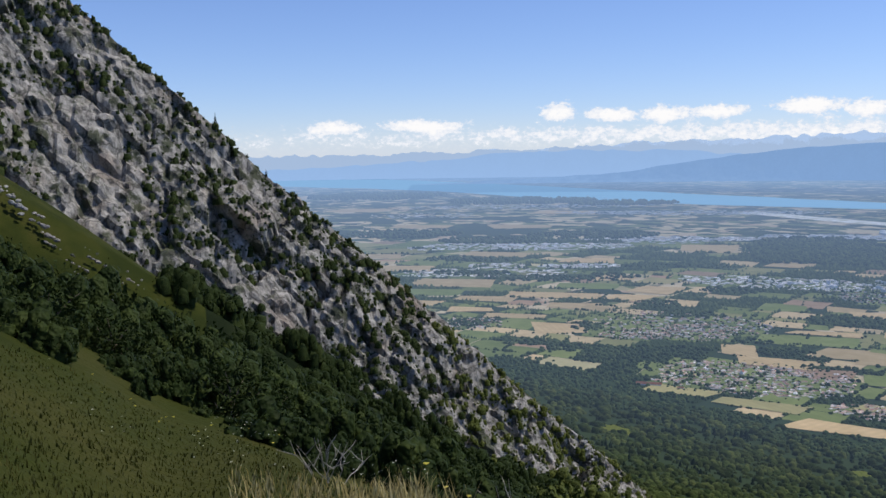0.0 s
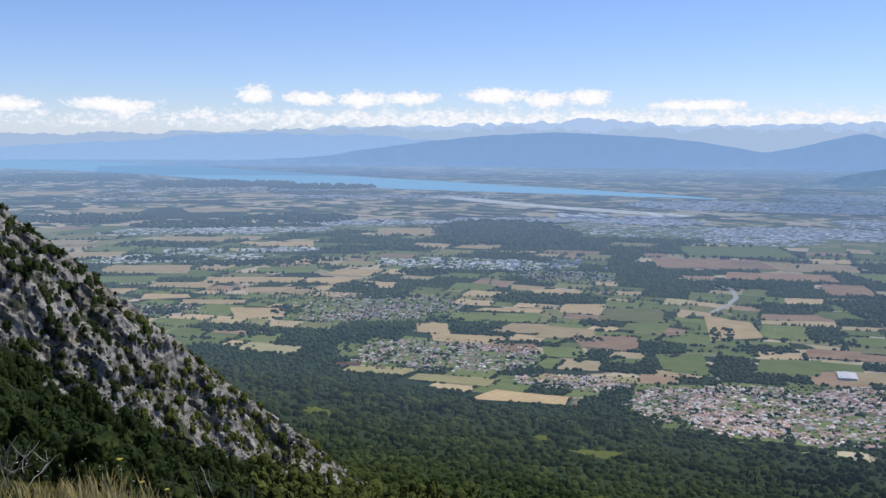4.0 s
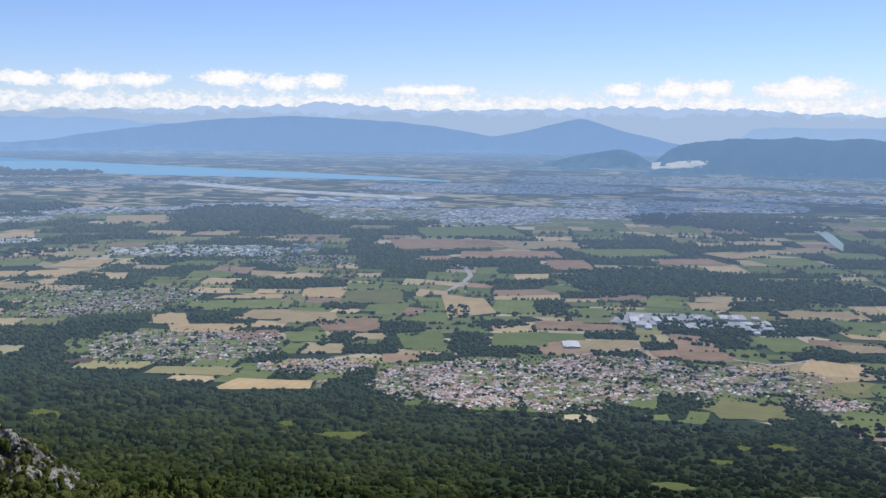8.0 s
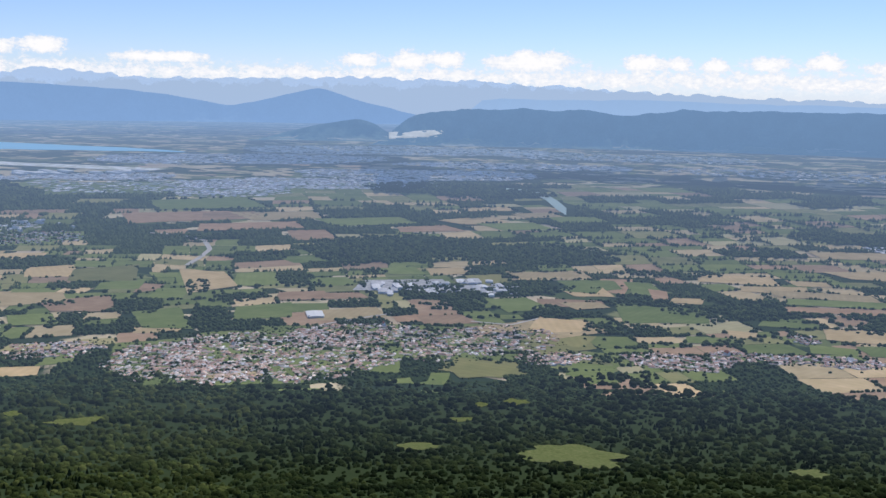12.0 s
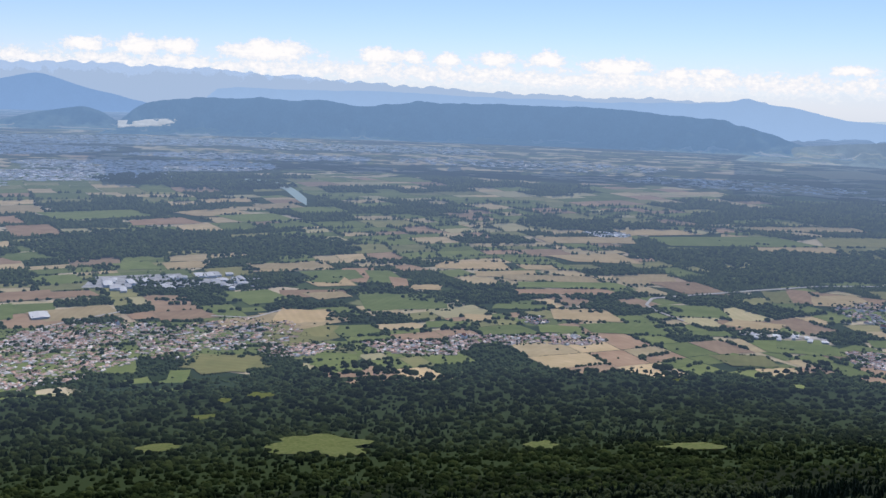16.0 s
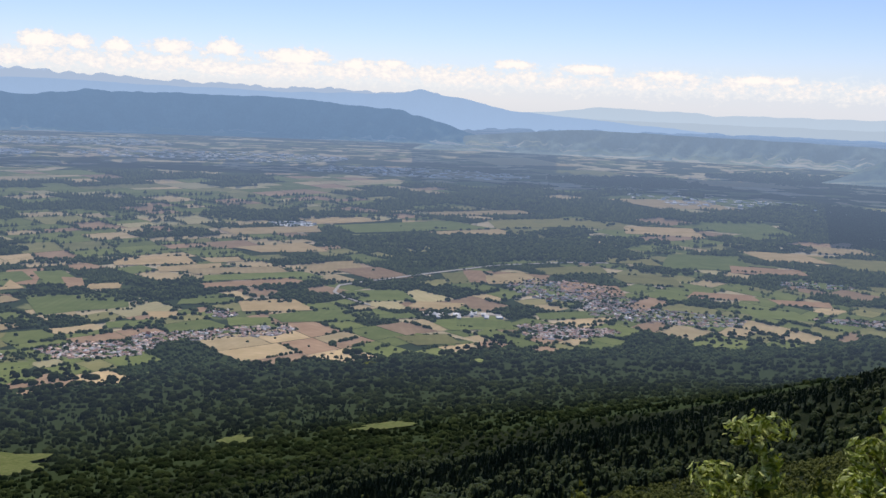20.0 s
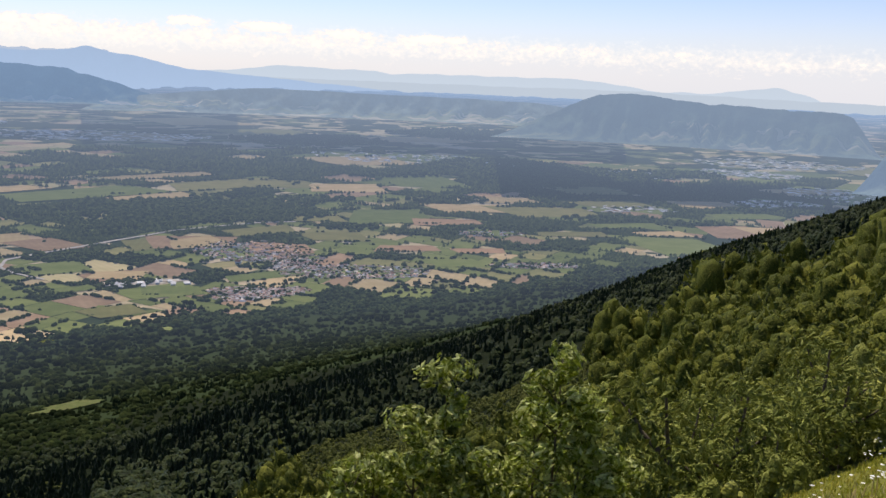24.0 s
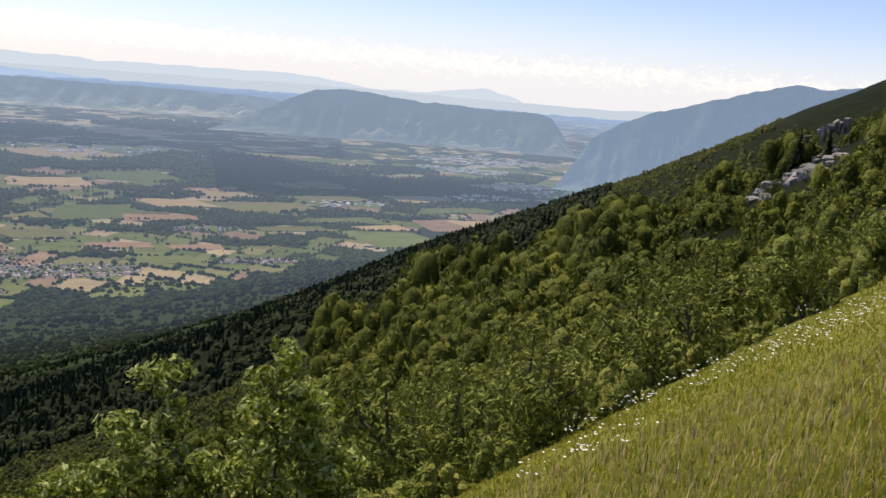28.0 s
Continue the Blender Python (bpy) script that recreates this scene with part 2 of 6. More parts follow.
# ---- ground ----
bear = np.concatenate([np.arange(-95, 95, 0.75), np.arange(95, 265, 5.0)])
ring = np.concatenate([[0.001], np.geomspace(0.5, 3400, 170), np.geomspace(3450, 60000, 130)])
B, D = np.meshgrid(bear, ring, indexing="ij")
X, Y = place(B, D)
X, Y = X + 0.17 * np.exp(-D), Y + 0.11 * np.exp(-D)
Z = land(X, Y)
_, gs, gn = spur(X, Y, -81.6, 420, 70, -51, 430, -131, 1, 1)
Z = Z - np.where((gn > -10) & (gn < 112) & (gs > -225) & (gs < 395) & (X < 0) & (D < 620), 11.0, 0.0)
F = grid_faces(len(bear), len(ring), True)[:, ::-1]
cx, cy = X.ravel()[F].mean(1), Y.ravel()[F].mean(1)
cd = np.hypot(cx, cy)
cz = land(cx, cy)
cb = np.degrees(np.arctan2(cx, cy))
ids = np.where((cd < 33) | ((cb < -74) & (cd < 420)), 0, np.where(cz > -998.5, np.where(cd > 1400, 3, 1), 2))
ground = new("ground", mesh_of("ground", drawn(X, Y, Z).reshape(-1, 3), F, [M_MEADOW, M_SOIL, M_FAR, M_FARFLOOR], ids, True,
                               np.stack([X, Y], -1).reshape(-1, 2) / 1000))
tagged(ground, "grassy mountainside falling to a wide farmed plain", "ground", kind="structure")

# ---- distance: lake, ranges, clouds ----


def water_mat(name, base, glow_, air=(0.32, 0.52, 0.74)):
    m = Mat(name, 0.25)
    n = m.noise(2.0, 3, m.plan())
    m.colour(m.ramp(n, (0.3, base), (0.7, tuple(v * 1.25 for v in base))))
    # pale haze over the water, painted on as emission
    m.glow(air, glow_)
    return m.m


def band(name, label, mat, curve_near, curve_far, b0, b1, lift=6.0, steps=90):
    """Water between two shores, each a curve of dip angles over bearings."""
    b = np.linspace(b0, b1, steps)
    v = np.linspace(0, 1, 5)
    dn = np.interp(b, *zip(*curve_near)) + 0.06 * fbm(b * 0.7, b * 0, 3, 2)
    df = np.interp(b, *zip(*curve_far)) + 0.05 * fbm(b * 0.5, b * 0, 3, 5)
    dip = dn[:, None] * (1 - v) + df[:, None] * v
    dist = (DEEP - lift + EYE) / np.tan(np.radians(np.maximum(dip, 0.7)))
    x, y = place(b[:, None], dist)
    ob = new(name, mesh_of(name, drawn(x, y, 0 * x - DEEP + lift).reshape(-1, 3), grid_faces(steps, 5)[:, ::-1], [mat], None, True,
                           np.stack([x, y], -1).reshape(-1, 2) / 1000))
    return tagged(ob, label, "water", kind="structure")


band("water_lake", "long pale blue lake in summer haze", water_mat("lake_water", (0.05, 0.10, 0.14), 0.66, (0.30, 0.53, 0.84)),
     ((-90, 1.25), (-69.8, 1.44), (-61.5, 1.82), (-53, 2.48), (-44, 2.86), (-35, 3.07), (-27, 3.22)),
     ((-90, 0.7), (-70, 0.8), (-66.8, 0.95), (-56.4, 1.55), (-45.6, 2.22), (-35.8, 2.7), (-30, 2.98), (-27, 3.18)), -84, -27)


def far_mat(name, rock, air, amount, foot=0.10, fields=0.0):
    """Wooded mountainsides under painted, glowing haze, some with fields on their lower slopes."""
    m = Mat(name, 0.95)
    n = m.noise(0.014, 6, m.place(), 0.7)
    c = m.ramp(n, (0.38, tuple(v * 0.5 for v in rock)), (0.62, tuple(v * 2.2 for v in rock)))
    # the painted haze changes strength towards the foot
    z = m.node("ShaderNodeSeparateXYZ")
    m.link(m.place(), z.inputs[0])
    if fields:
        vo = m.node("ShaderNodeTexVoronoi")
        vo.inputs["Scale"].default_value = 2.0
        m.link(m.plan(), vo.inputs["Vector"])
        sep = m.node("ShaderNodeSeparateColor")
        m.link(vo.outputs["Color"], sep.inputs[0])
        own = m.math("ADD", sep.outputs[0], m.math("MULTIPLY", m.math("SUBTRACT", m.noise(0.5, 4, m.plan()), 0.5), 1.6))
        below = m.node("ShaderNodeMapRange")
        below.inputs["From Min"].default_value, below.inputs["From Max"].default_value = -130.0, -205.0
        m.link(z.outputs[2], below.inputs["Value"])
        on = m.ramp(m.math("MULTIPLY", own, below.outputs[0]), (0.50, (0, 0, 0)), (0.54, (fields,) * 3))
        c = m.mix(on, c, m.ramp(sep.outputs[1], (0.0, (0.17, 0.20, 0.08)), (0.55, (0.24, 0.25, 0.11)), (0.6, (0.55, 0.45, 0.28)), (1.0, (0.62, 0.55, 0.40))))
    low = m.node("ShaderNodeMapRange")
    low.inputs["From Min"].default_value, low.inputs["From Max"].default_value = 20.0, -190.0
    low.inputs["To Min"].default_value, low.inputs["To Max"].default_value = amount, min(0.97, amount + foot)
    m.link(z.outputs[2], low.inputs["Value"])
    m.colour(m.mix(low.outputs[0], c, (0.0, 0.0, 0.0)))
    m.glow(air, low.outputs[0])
    return m.m


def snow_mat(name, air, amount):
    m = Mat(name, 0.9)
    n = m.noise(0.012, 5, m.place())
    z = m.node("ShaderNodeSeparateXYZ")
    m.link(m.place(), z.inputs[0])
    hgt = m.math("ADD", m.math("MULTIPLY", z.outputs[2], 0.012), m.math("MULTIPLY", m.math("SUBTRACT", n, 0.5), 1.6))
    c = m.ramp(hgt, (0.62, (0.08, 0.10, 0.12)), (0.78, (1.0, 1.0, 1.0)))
    # far haze painted in: base dimmed, sky-blue emission added
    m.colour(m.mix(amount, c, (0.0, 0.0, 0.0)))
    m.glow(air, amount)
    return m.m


def mountain(label, mat, dist_km, crest, foot_dip, rough=0.25, depth=0.30, seed=0, step=0.18, fine=1.0):
    """A far range: its crest as heights in degrees over bearings, ribs and gullies down to its foot."""
    bs = [c[0] for c in crest]
    b = np.arange(bs[0], bs[-1] + 0.01, step)
    up = np.interp(b, bs, [c[1] for c in crest])
    # round the corners of the crest
    k = np.hanning(9)
    up = np.convolve(np.pad(up, 4, mode="edge"), k / k.sum(), "valid")
    ends = np.clip(np.minimum(b - bs[0], bs[-1] - b) / 2.0, 0, 1)
    up = up + ends * rough * fbm(b * 0.9 * fine, b * 0 + seed, 5, seed)
    up = -foot_dip + (up + foot_dip) * ends ** 0.7
    v = np.linspace(0, 1, 22)
    Bm, V = np.meshgrid(b, v, indexing="ij")
    prof = (1 - V) ** 1.25
    rib = ends[:, None] * 1.6 * fbm(Bm * 1.6 * fine + V * 0.8, V * 1.6, 5, seed + 11)
    el = -foot_dip + (up[:, None] + foot_dip) * np.clip(prof + 0.12 * rib * np.sin(np.pi * V), 0, 1.02)
    dist = dist_km * 1000 * (1 - depth * (V + 0.35 * rib * np.sin(np.pi * V)))
    x, y = place(Bm, dist)
    verts = drawn(x, y, EYE + dist * np.tan(np.radians(el)))
    ob = new("mountain_range", mesh_of("mountain_range", verts.reshape(-1, 3), grid_faces(len(b), 22)[:, ::-1], [mat], None, True,
                                       np.stack([x, y], -1).reshape(-1, 2) / 1000))
    return tagged(ob, label, "mountain", kind="structure")


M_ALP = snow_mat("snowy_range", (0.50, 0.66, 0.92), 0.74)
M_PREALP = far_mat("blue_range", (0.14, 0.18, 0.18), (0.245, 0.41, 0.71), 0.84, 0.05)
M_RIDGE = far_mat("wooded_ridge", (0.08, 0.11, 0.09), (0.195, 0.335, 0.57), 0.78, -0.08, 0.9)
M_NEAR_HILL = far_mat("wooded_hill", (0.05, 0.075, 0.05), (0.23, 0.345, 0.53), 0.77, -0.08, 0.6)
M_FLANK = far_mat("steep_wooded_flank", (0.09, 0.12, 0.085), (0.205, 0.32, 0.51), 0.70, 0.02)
M_HAZE_STRIP = far_mat("valley_haze_strip", (0.06, 0.09, 0.09), (0.46, 0.59, 0.76), 0.90, 0.0)
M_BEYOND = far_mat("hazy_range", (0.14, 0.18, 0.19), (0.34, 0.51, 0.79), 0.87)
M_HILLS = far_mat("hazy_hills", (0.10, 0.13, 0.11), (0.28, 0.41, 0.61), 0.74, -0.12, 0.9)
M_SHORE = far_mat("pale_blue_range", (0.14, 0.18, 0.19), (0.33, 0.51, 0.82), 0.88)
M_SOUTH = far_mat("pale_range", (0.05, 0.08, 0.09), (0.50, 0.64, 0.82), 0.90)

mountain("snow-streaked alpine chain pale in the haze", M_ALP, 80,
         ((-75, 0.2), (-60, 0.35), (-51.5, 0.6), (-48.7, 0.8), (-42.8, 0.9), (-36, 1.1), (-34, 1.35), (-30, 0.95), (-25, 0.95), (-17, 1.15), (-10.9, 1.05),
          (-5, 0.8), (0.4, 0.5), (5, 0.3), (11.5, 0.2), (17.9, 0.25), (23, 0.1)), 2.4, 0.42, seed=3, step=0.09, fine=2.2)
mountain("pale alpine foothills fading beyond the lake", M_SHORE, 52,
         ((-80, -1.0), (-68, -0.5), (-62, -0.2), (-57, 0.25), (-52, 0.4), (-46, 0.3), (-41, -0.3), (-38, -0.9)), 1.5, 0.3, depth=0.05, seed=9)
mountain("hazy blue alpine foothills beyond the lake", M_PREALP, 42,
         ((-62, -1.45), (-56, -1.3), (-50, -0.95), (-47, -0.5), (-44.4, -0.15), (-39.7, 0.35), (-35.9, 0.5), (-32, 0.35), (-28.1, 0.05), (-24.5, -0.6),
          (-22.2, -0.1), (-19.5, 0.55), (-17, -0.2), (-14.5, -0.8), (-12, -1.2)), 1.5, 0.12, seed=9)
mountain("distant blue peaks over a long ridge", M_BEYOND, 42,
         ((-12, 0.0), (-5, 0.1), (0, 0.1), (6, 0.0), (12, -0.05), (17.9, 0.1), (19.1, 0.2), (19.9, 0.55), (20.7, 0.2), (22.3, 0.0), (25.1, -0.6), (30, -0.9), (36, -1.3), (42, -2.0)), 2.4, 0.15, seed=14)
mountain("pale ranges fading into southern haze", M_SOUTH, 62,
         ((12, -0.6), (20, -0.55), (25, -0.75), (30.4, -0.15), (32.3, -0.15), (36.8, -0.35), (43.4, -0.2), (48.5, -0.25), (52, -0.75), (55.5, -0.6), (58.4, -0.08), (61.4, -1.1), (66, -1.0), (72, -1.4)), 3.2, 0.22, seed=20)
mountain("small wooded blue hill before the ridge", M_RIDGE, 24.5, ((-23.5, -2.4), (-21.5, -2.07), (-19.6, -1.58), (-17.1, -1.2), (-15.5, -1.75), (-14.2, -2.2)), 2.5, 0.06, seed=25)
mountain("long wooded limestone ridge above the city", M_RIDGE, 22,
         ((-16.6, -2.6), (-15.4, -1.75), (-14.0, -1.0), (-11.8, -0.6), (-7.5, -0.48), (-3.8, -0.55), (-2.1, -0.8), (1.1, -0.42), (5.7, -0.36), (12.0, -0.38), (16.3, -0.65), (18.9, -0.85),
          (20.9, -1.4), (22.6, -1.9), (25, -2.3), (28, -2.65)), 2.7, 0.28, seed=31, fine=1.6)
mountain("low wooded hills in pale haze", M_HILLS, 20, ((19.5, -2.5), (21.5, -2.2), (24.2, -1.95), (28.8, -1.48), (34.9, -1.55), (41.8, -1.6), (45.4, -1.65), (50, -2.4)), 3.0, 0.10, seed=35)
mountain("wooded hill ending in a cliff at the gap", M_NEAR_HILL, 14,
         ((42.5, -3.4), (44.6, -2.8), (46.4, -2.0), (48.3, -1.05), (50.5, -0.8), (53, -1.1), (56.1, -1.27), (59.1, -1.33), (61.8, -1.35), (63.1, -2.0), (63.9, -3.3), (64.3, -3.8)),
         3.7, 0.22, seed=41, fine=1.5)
# added strip: stands in for horizon haze and hides the far ground's edge
mountain("pale painted haze strip closing the valley gap", M_HAZE_STRIP, 46, ((8, -1.3), (16, -0.92), (30, -0.85), (44, -0.8), (50, -0.72), (56, -0.8), (62, -0.82), (66, -0.8), (70, -0.5), (76, -0.35), (84, -0.6)), 3.0, 0.12, seed=52)
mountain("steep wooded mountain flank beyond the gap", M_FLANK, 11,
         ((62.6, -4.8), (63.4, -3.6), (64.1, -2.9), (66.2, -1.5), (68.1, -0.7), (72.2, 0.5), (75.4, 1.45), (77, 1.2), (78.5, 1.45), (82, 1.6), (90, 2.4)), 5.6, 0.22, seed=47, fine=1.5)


def cloud_bank():
    """The row of fair-weather clouds over the ranges: a backdrop of sky."""
    m = Mat("cloud_backdrop", 1.0)
    at = m.node("ShaderNodeAttribute")
    at.attribute_name = "cover"
    uv = m.plan()
    n = m.noise(1.1, 6, uv, 0.62)
    n2 = m.noise(3.4, 5, uv, 0.6)
    dens = m.math("ADD", at.outputs["Fac"], m.math("MULTIPLY", m.math("SUBTRACT", n, 0.5), 1.3))
    dens = m.math("ADD", dens, m.math("MULTIPLY", m.math("SUBTRACT", n2, 0.5), 0.7))
    al = m.node("ShaderNodeMapRange")
    al.interpolation_type = "SMOOTHSTEP"
    al.inputs["From Min"].default_value, al.inputs["From Max"].default_value = 0.38, 0.72
    m.link(dens, al.inputs["Value"])
    tr = m.node("ShaderNodeBsdfTransparent")
    em = m.node("ShaderNodeEmission")
    veil = m.node("ShaderNodeAttribute")
    veil.attribute_name = "veil"
    # cloud shading painted into an emission colour
    shade = m.ramp(m.math("ADD", m.math("MULTIPLY", dens, 0.8), m.math("MULTIPLY", n2, 0.3)), (0.40, (0.66, 0.74, 0.88)), (0.92, (0.98, 0.97, 0.97)))
    m.link(shade, em.inputs["Color"])
    em.inputs["Strength"].default_value = 0.98
    mx = m.node("ShaderNodeMixShader")
    m.link(m.math("MAXIMUM", al.outputs[0], veil.outputs["Fac"]), mx.inputs[0])
    m.link(tr.outputs[0], mx.inputs[1])
    m.link(em.outputs[0], mx.inputs[2])
    m.link(mx.outputs[0], m.t.nodes["Material Output"].inputs["Surface"])
    b, e = np.arange(-90, 92, 0.4), np.arange(-1.6, 8.0, 0.16)
    Bc, E = np.meshgrid(b, e, indexing="ij")
    # heads of single clouds: bearing, height, half width, half height
    cover = np.zeros_like(Bc)
    for bb, ee, w, h in CLOUDS:
        ee = ee + (0.32 if bb < 10 else 0.12)
        top = np.where(E > ee, h, h * 0.8)
        cover = np.maximum(cover, 1.12 * np.exp(-((Bc - bb) / (1.3 * w)) ** 2 - ((E - ee) / top) ** 2))
    low = np.interp(Bc, (-90, -70, -55, -40, 20, 35, 60, 90), (0.36, 0.50, 0.64, 0.74, 0.78, 0.66, 0.56, 0.5))
    cover = np.maximum(cover, low * np.exp(-((E - 1.25) / 0.85) ** 2))
    r = 90000.0
    x, y = place(Bc, r)
    verts = drawn(x, y, EYE + r * np.tan(np.radians(E)))
    me = mesh_of("backdrop_clouds", verts.reshape(-1, 3), grid_faces(len(b), len(e))[:, ::-1], [m.m], None, True, np.stack([Bc, E * 1.5], -1).reshape(-1, 2))
    at = me.attributes.new("cover", "FLOAT", "POINT")
    at.data.foreach_set("value", cover.ravel().astype(np.float32))
    # horizon haze, painted as a pale glow in the same sheet
    haze = np.interp(Bc, (-90, -50, 0, 20, 40, 60, 90), (0.5, 0.46, 0.46, 0.54, 0.72, 0.85, 0.85)) * np.exp(-(np.maximum(E, 0) / np.interp(Bc, (0, 40, 60), (1.6, 2.4, 3.0))) ** 2)
    at = me.attributes.new("veil", "FLOAT", "POINT")
    at.data.foreach_set("value", haze.ravel().astype(np.float32))
    ob = new("backdrop_clouds", me)
    ob.visible_shadow = False
    tagged(ob, "row of white fair-weather clouds over distant mountains", "sky", kind="structure")


# a pale quarry and rock walls in the long ridge
def ridge_scar(label, bearing, el, w, h, km, mat, seed):
    b, e = np.meshgrid(np.linspace(-1, 1, 40), np.linspace(-1, 1, 14), indexing="ij")
    out = np.clip(0.75 - np.abs(b) ** 2.5 - np.abs(e) ** 2 + 0.5 * b * e + 3.0 * fbm(b * 3.5 + seed, e * 1.6, 4, seed), 0, 1)
    d = km * 1000 * (1 - 0.004 * out + 0.3 * (out < 0.04)) + e * 1500
    x, y = place(bearing + b * w, d)
    ob = new("rock_scar", mesh_of("rock_scar", drawn(x, y, EYE + d * np.tan(np.radians(el + e * h + 0.1 * b))).reshape(-1, 3), grid_faces(40, 14), [mat], None, True,
                                  np.stack([x, y], -1).reshape(-1, 2) / 1000))
    tagged(ob, label, "rock face", kind="structure")


CLOUDS = ((-66.4, 1.5, 1.4, 0.5), (-61.2, 1.5, 2.2, 0.5), (-53.4, 2.2, 0.9, 0.7), (-50.4, 2.0, 1.4, 0.5), (-47.4, 2.0, 1.3, 0.6), (-44.5, 2.1, 1.4, 0.5), (-39.6, 2.2, 1.6, 0.65),
          (-36.7, 2.0, 1.0, 0.6), (-34.3, 2.1, 1.2, 0.65), (-28, 1.7, 2.4, 0.4), (-17, 1.8, 1.2, 0.5), (-14.2, 1.8, 1.1, 0.7), (-12.2, 1.9, 1.0, 0.6), (-7.2, 1.8, 2.4, 0.8),
          (-0.9, 1.8, 1.1, 0.7), (0.9, 1.8, 0.7, 0.5), (2.9, 1.7, 0.9, 0.5), (5.8, 1.8, 1.3, 0.55), (8.8, 1.9, 0.9, 0.7), (12.7, 1.8, 1.9, 0.6), (16.2, 1.5, 1.0, 0.4),
          (18.1, 1.6, 0.9, 0.4), (25.2, 1.9, 1.2, 0.35), (29.5, 1.8, 1.5, 0.4), (34, 1.6, 1.5, 0.35), (39, 1.5, 2.2, 0.35))
cloud_bank()

# ---- woods ----
rng = np.random.default_rng(7)


def dome(seed, sides=6, rings=3, lump=0.28):
    """A lumpy crown, open below."""
    r = np.random.default_rng(seed)
    v, f = [(0, 0, 1.0)], []
    for k in range(rings):
        el = math.pi / 2 * (1 - (k + 1) / rings) - 0.25 * (k == rings - 1)
        for s in range(sides):
            a = 2 * math.pi * (s + 0.5 * (k % 2)) / sides
            q = 1 + lump * (r.random() - 0.5) * 2
            v.append((math.cos(a) * math.cos(el) * q, math.sin(a) * math.cos(el) * q, math.sin(el) * (1 + lump * (r.random() - 0.5))))
    for s in range(sides):
        f.append((0, 1 + s, 1 + (s + 1) % sides))
    for k in range(rings - 1):
        for s in range(sides):
            a, b = 1 + k * sides + s, 1 + k * sides + (s + 1) % sides
            c, d = a + sides, b + sides
            if k % 2 == 0:
                f += [(a, c, b), (b, c, d)]
            else:
                f += [(a, c, d), (a, d, b)]
    return np.array(v), np.array(f)


def spire(seed, tiers=3, sides=6):
    """A spruce as seen from afar: tiers of drooping skirts."""
    r = np.random.default_rng(seed)
    v, f = [], []
    for k in range(tiers):
        z0, z1, w = 1.0 * k / tiers, min(1.0, 1.0 * (k + 1.7) / tiers), 1 - 0.8 * k / tiers
        o = len(v)
        v.append((0, 0, z1 + (0.12 if k == tiers - 1 else 0)))
        for s in range(sides):
            a = 2 * math.pi * s / sides + k
            q = w * (0.75 + 0.5 * r.random())
            v.append((q * math.cos(a), q * math.sin(a), z0 + 0.06 * r.random()))
        f += [(o, o + 1 + s, o + 1 + (s + 1) % sides) for s in range(sides)]
    return np.array(v), np.array(f)


def strew(protos, x, y, z, w, h):
    """Copies of small meshes joined into one set of arrays, each turned and sized."""
    vs, fs, off = [], [], 0
    pick = rng.integers(0, len(protos), len(x))
    for k, (pv, pf) in enumerate(protos):
        i = np.nonzero(pick == k)[0]
        a = rng.random(len(i)) * 6.283
        c, s = np.cos(a)[:, None], np.sin(a)[:, None]
        px = x[i][:, None] + (pv[:, 0] * c - pv[:, 1] * s) * w[i][:, None]
        py = y[i][:, None] + (pv[:, 0] * s + pv[:, 1] * c) * w[i][:, None]
        pz = z[i][:, None] + pv[:, 2] * h[i][:, None]
        vs.append(drawn(px, py, pz).reshape(-1, 3))
        fs.append((pf[None] + (np.arange(len(i)) * len(pv))[:, None, None]).reshape(-1, 3) + off)
        off += len(i) * len(pv)
    return np.concatenate(vs), np.concatenate(fs), pick


DOMES = [dome(s, 5, 3, 0.36) for s in range(6)]
LOWDOMES = [dome(s, 5, 2, 0.3) for s in range(60, 65)]


def bush(seed, lobes, leaves, leaf, sides=5, rings=2):
    """A bush: a rounded heart, many small leafy lobes crowded over it, and loose leaves."""
    r = np.random.default_rng(seed)
    vs, fs, o = [], [], 0
    lean = r.normal(size=2) * 0.12
    for k in range(lobes):
        v, f = dome(seed * 40 + k, sides, rings, 0.30)
        a, e = k * 2.39996 + r.random() * 0.5, math.asin(min(0.98, (k + 0.5) / lobes)) * 0.95
        q = 0.60 if k == 0 else r.uniform(0.17, 0.31)
        far_ = 0.0 if k == 0 else r.uniform(0.52, 0.80)
        at = np.array([math.cos(a) * math.cos(e) + lean[0], math.sin(a) * math.cos(e) + lean[1], 0.95 * math.sin(e)]) * far_
        v = v * np.array([q, q, q * r.uniform(0.9, 1.35)]) + at
        vs.append(v)
        fs.append(f + o)
        o += len(v)
        n = leaves // lobes
        if n:
            d = r.normal(size=(n, 3))
            d[:, 2] = np.abs(d[:, 2]) - 0.1
            d /= np.linalg.norm(d, axis=1)[:, None]
            c = at + d * q * r.uniform(0.90, 1.45, (n, 1))
            t = np.cross(d, r.normal(size=(n, 3)))
            t /= np.linalg.norm(t, axis=1)[:, None]
            u = np.cross(t, d) * r.uniform(0.3, 1.0, (n, 1)) + d * r.normal(size=(n, 1)) * 0.9
            z = leaf * r.uniform(0.5, 1.3, (n, 1))
            vs.append(np.stack([c - t * z, c + t * z, c + u * z * 1.3], 1).reshape(-1, 3))
            fs.append(np.arange(n * 3).reshape(-1, 3) + o)
            o += n * 3
    return np.concatenate(vs), np.concatenate(fs)


BUSHES = [bush(s, 16, 420, 0.058) for s in range(20, 28)]
MIDBUSHES = [bush(s, 14, 520, 0.046) for s in range(28, 33)]
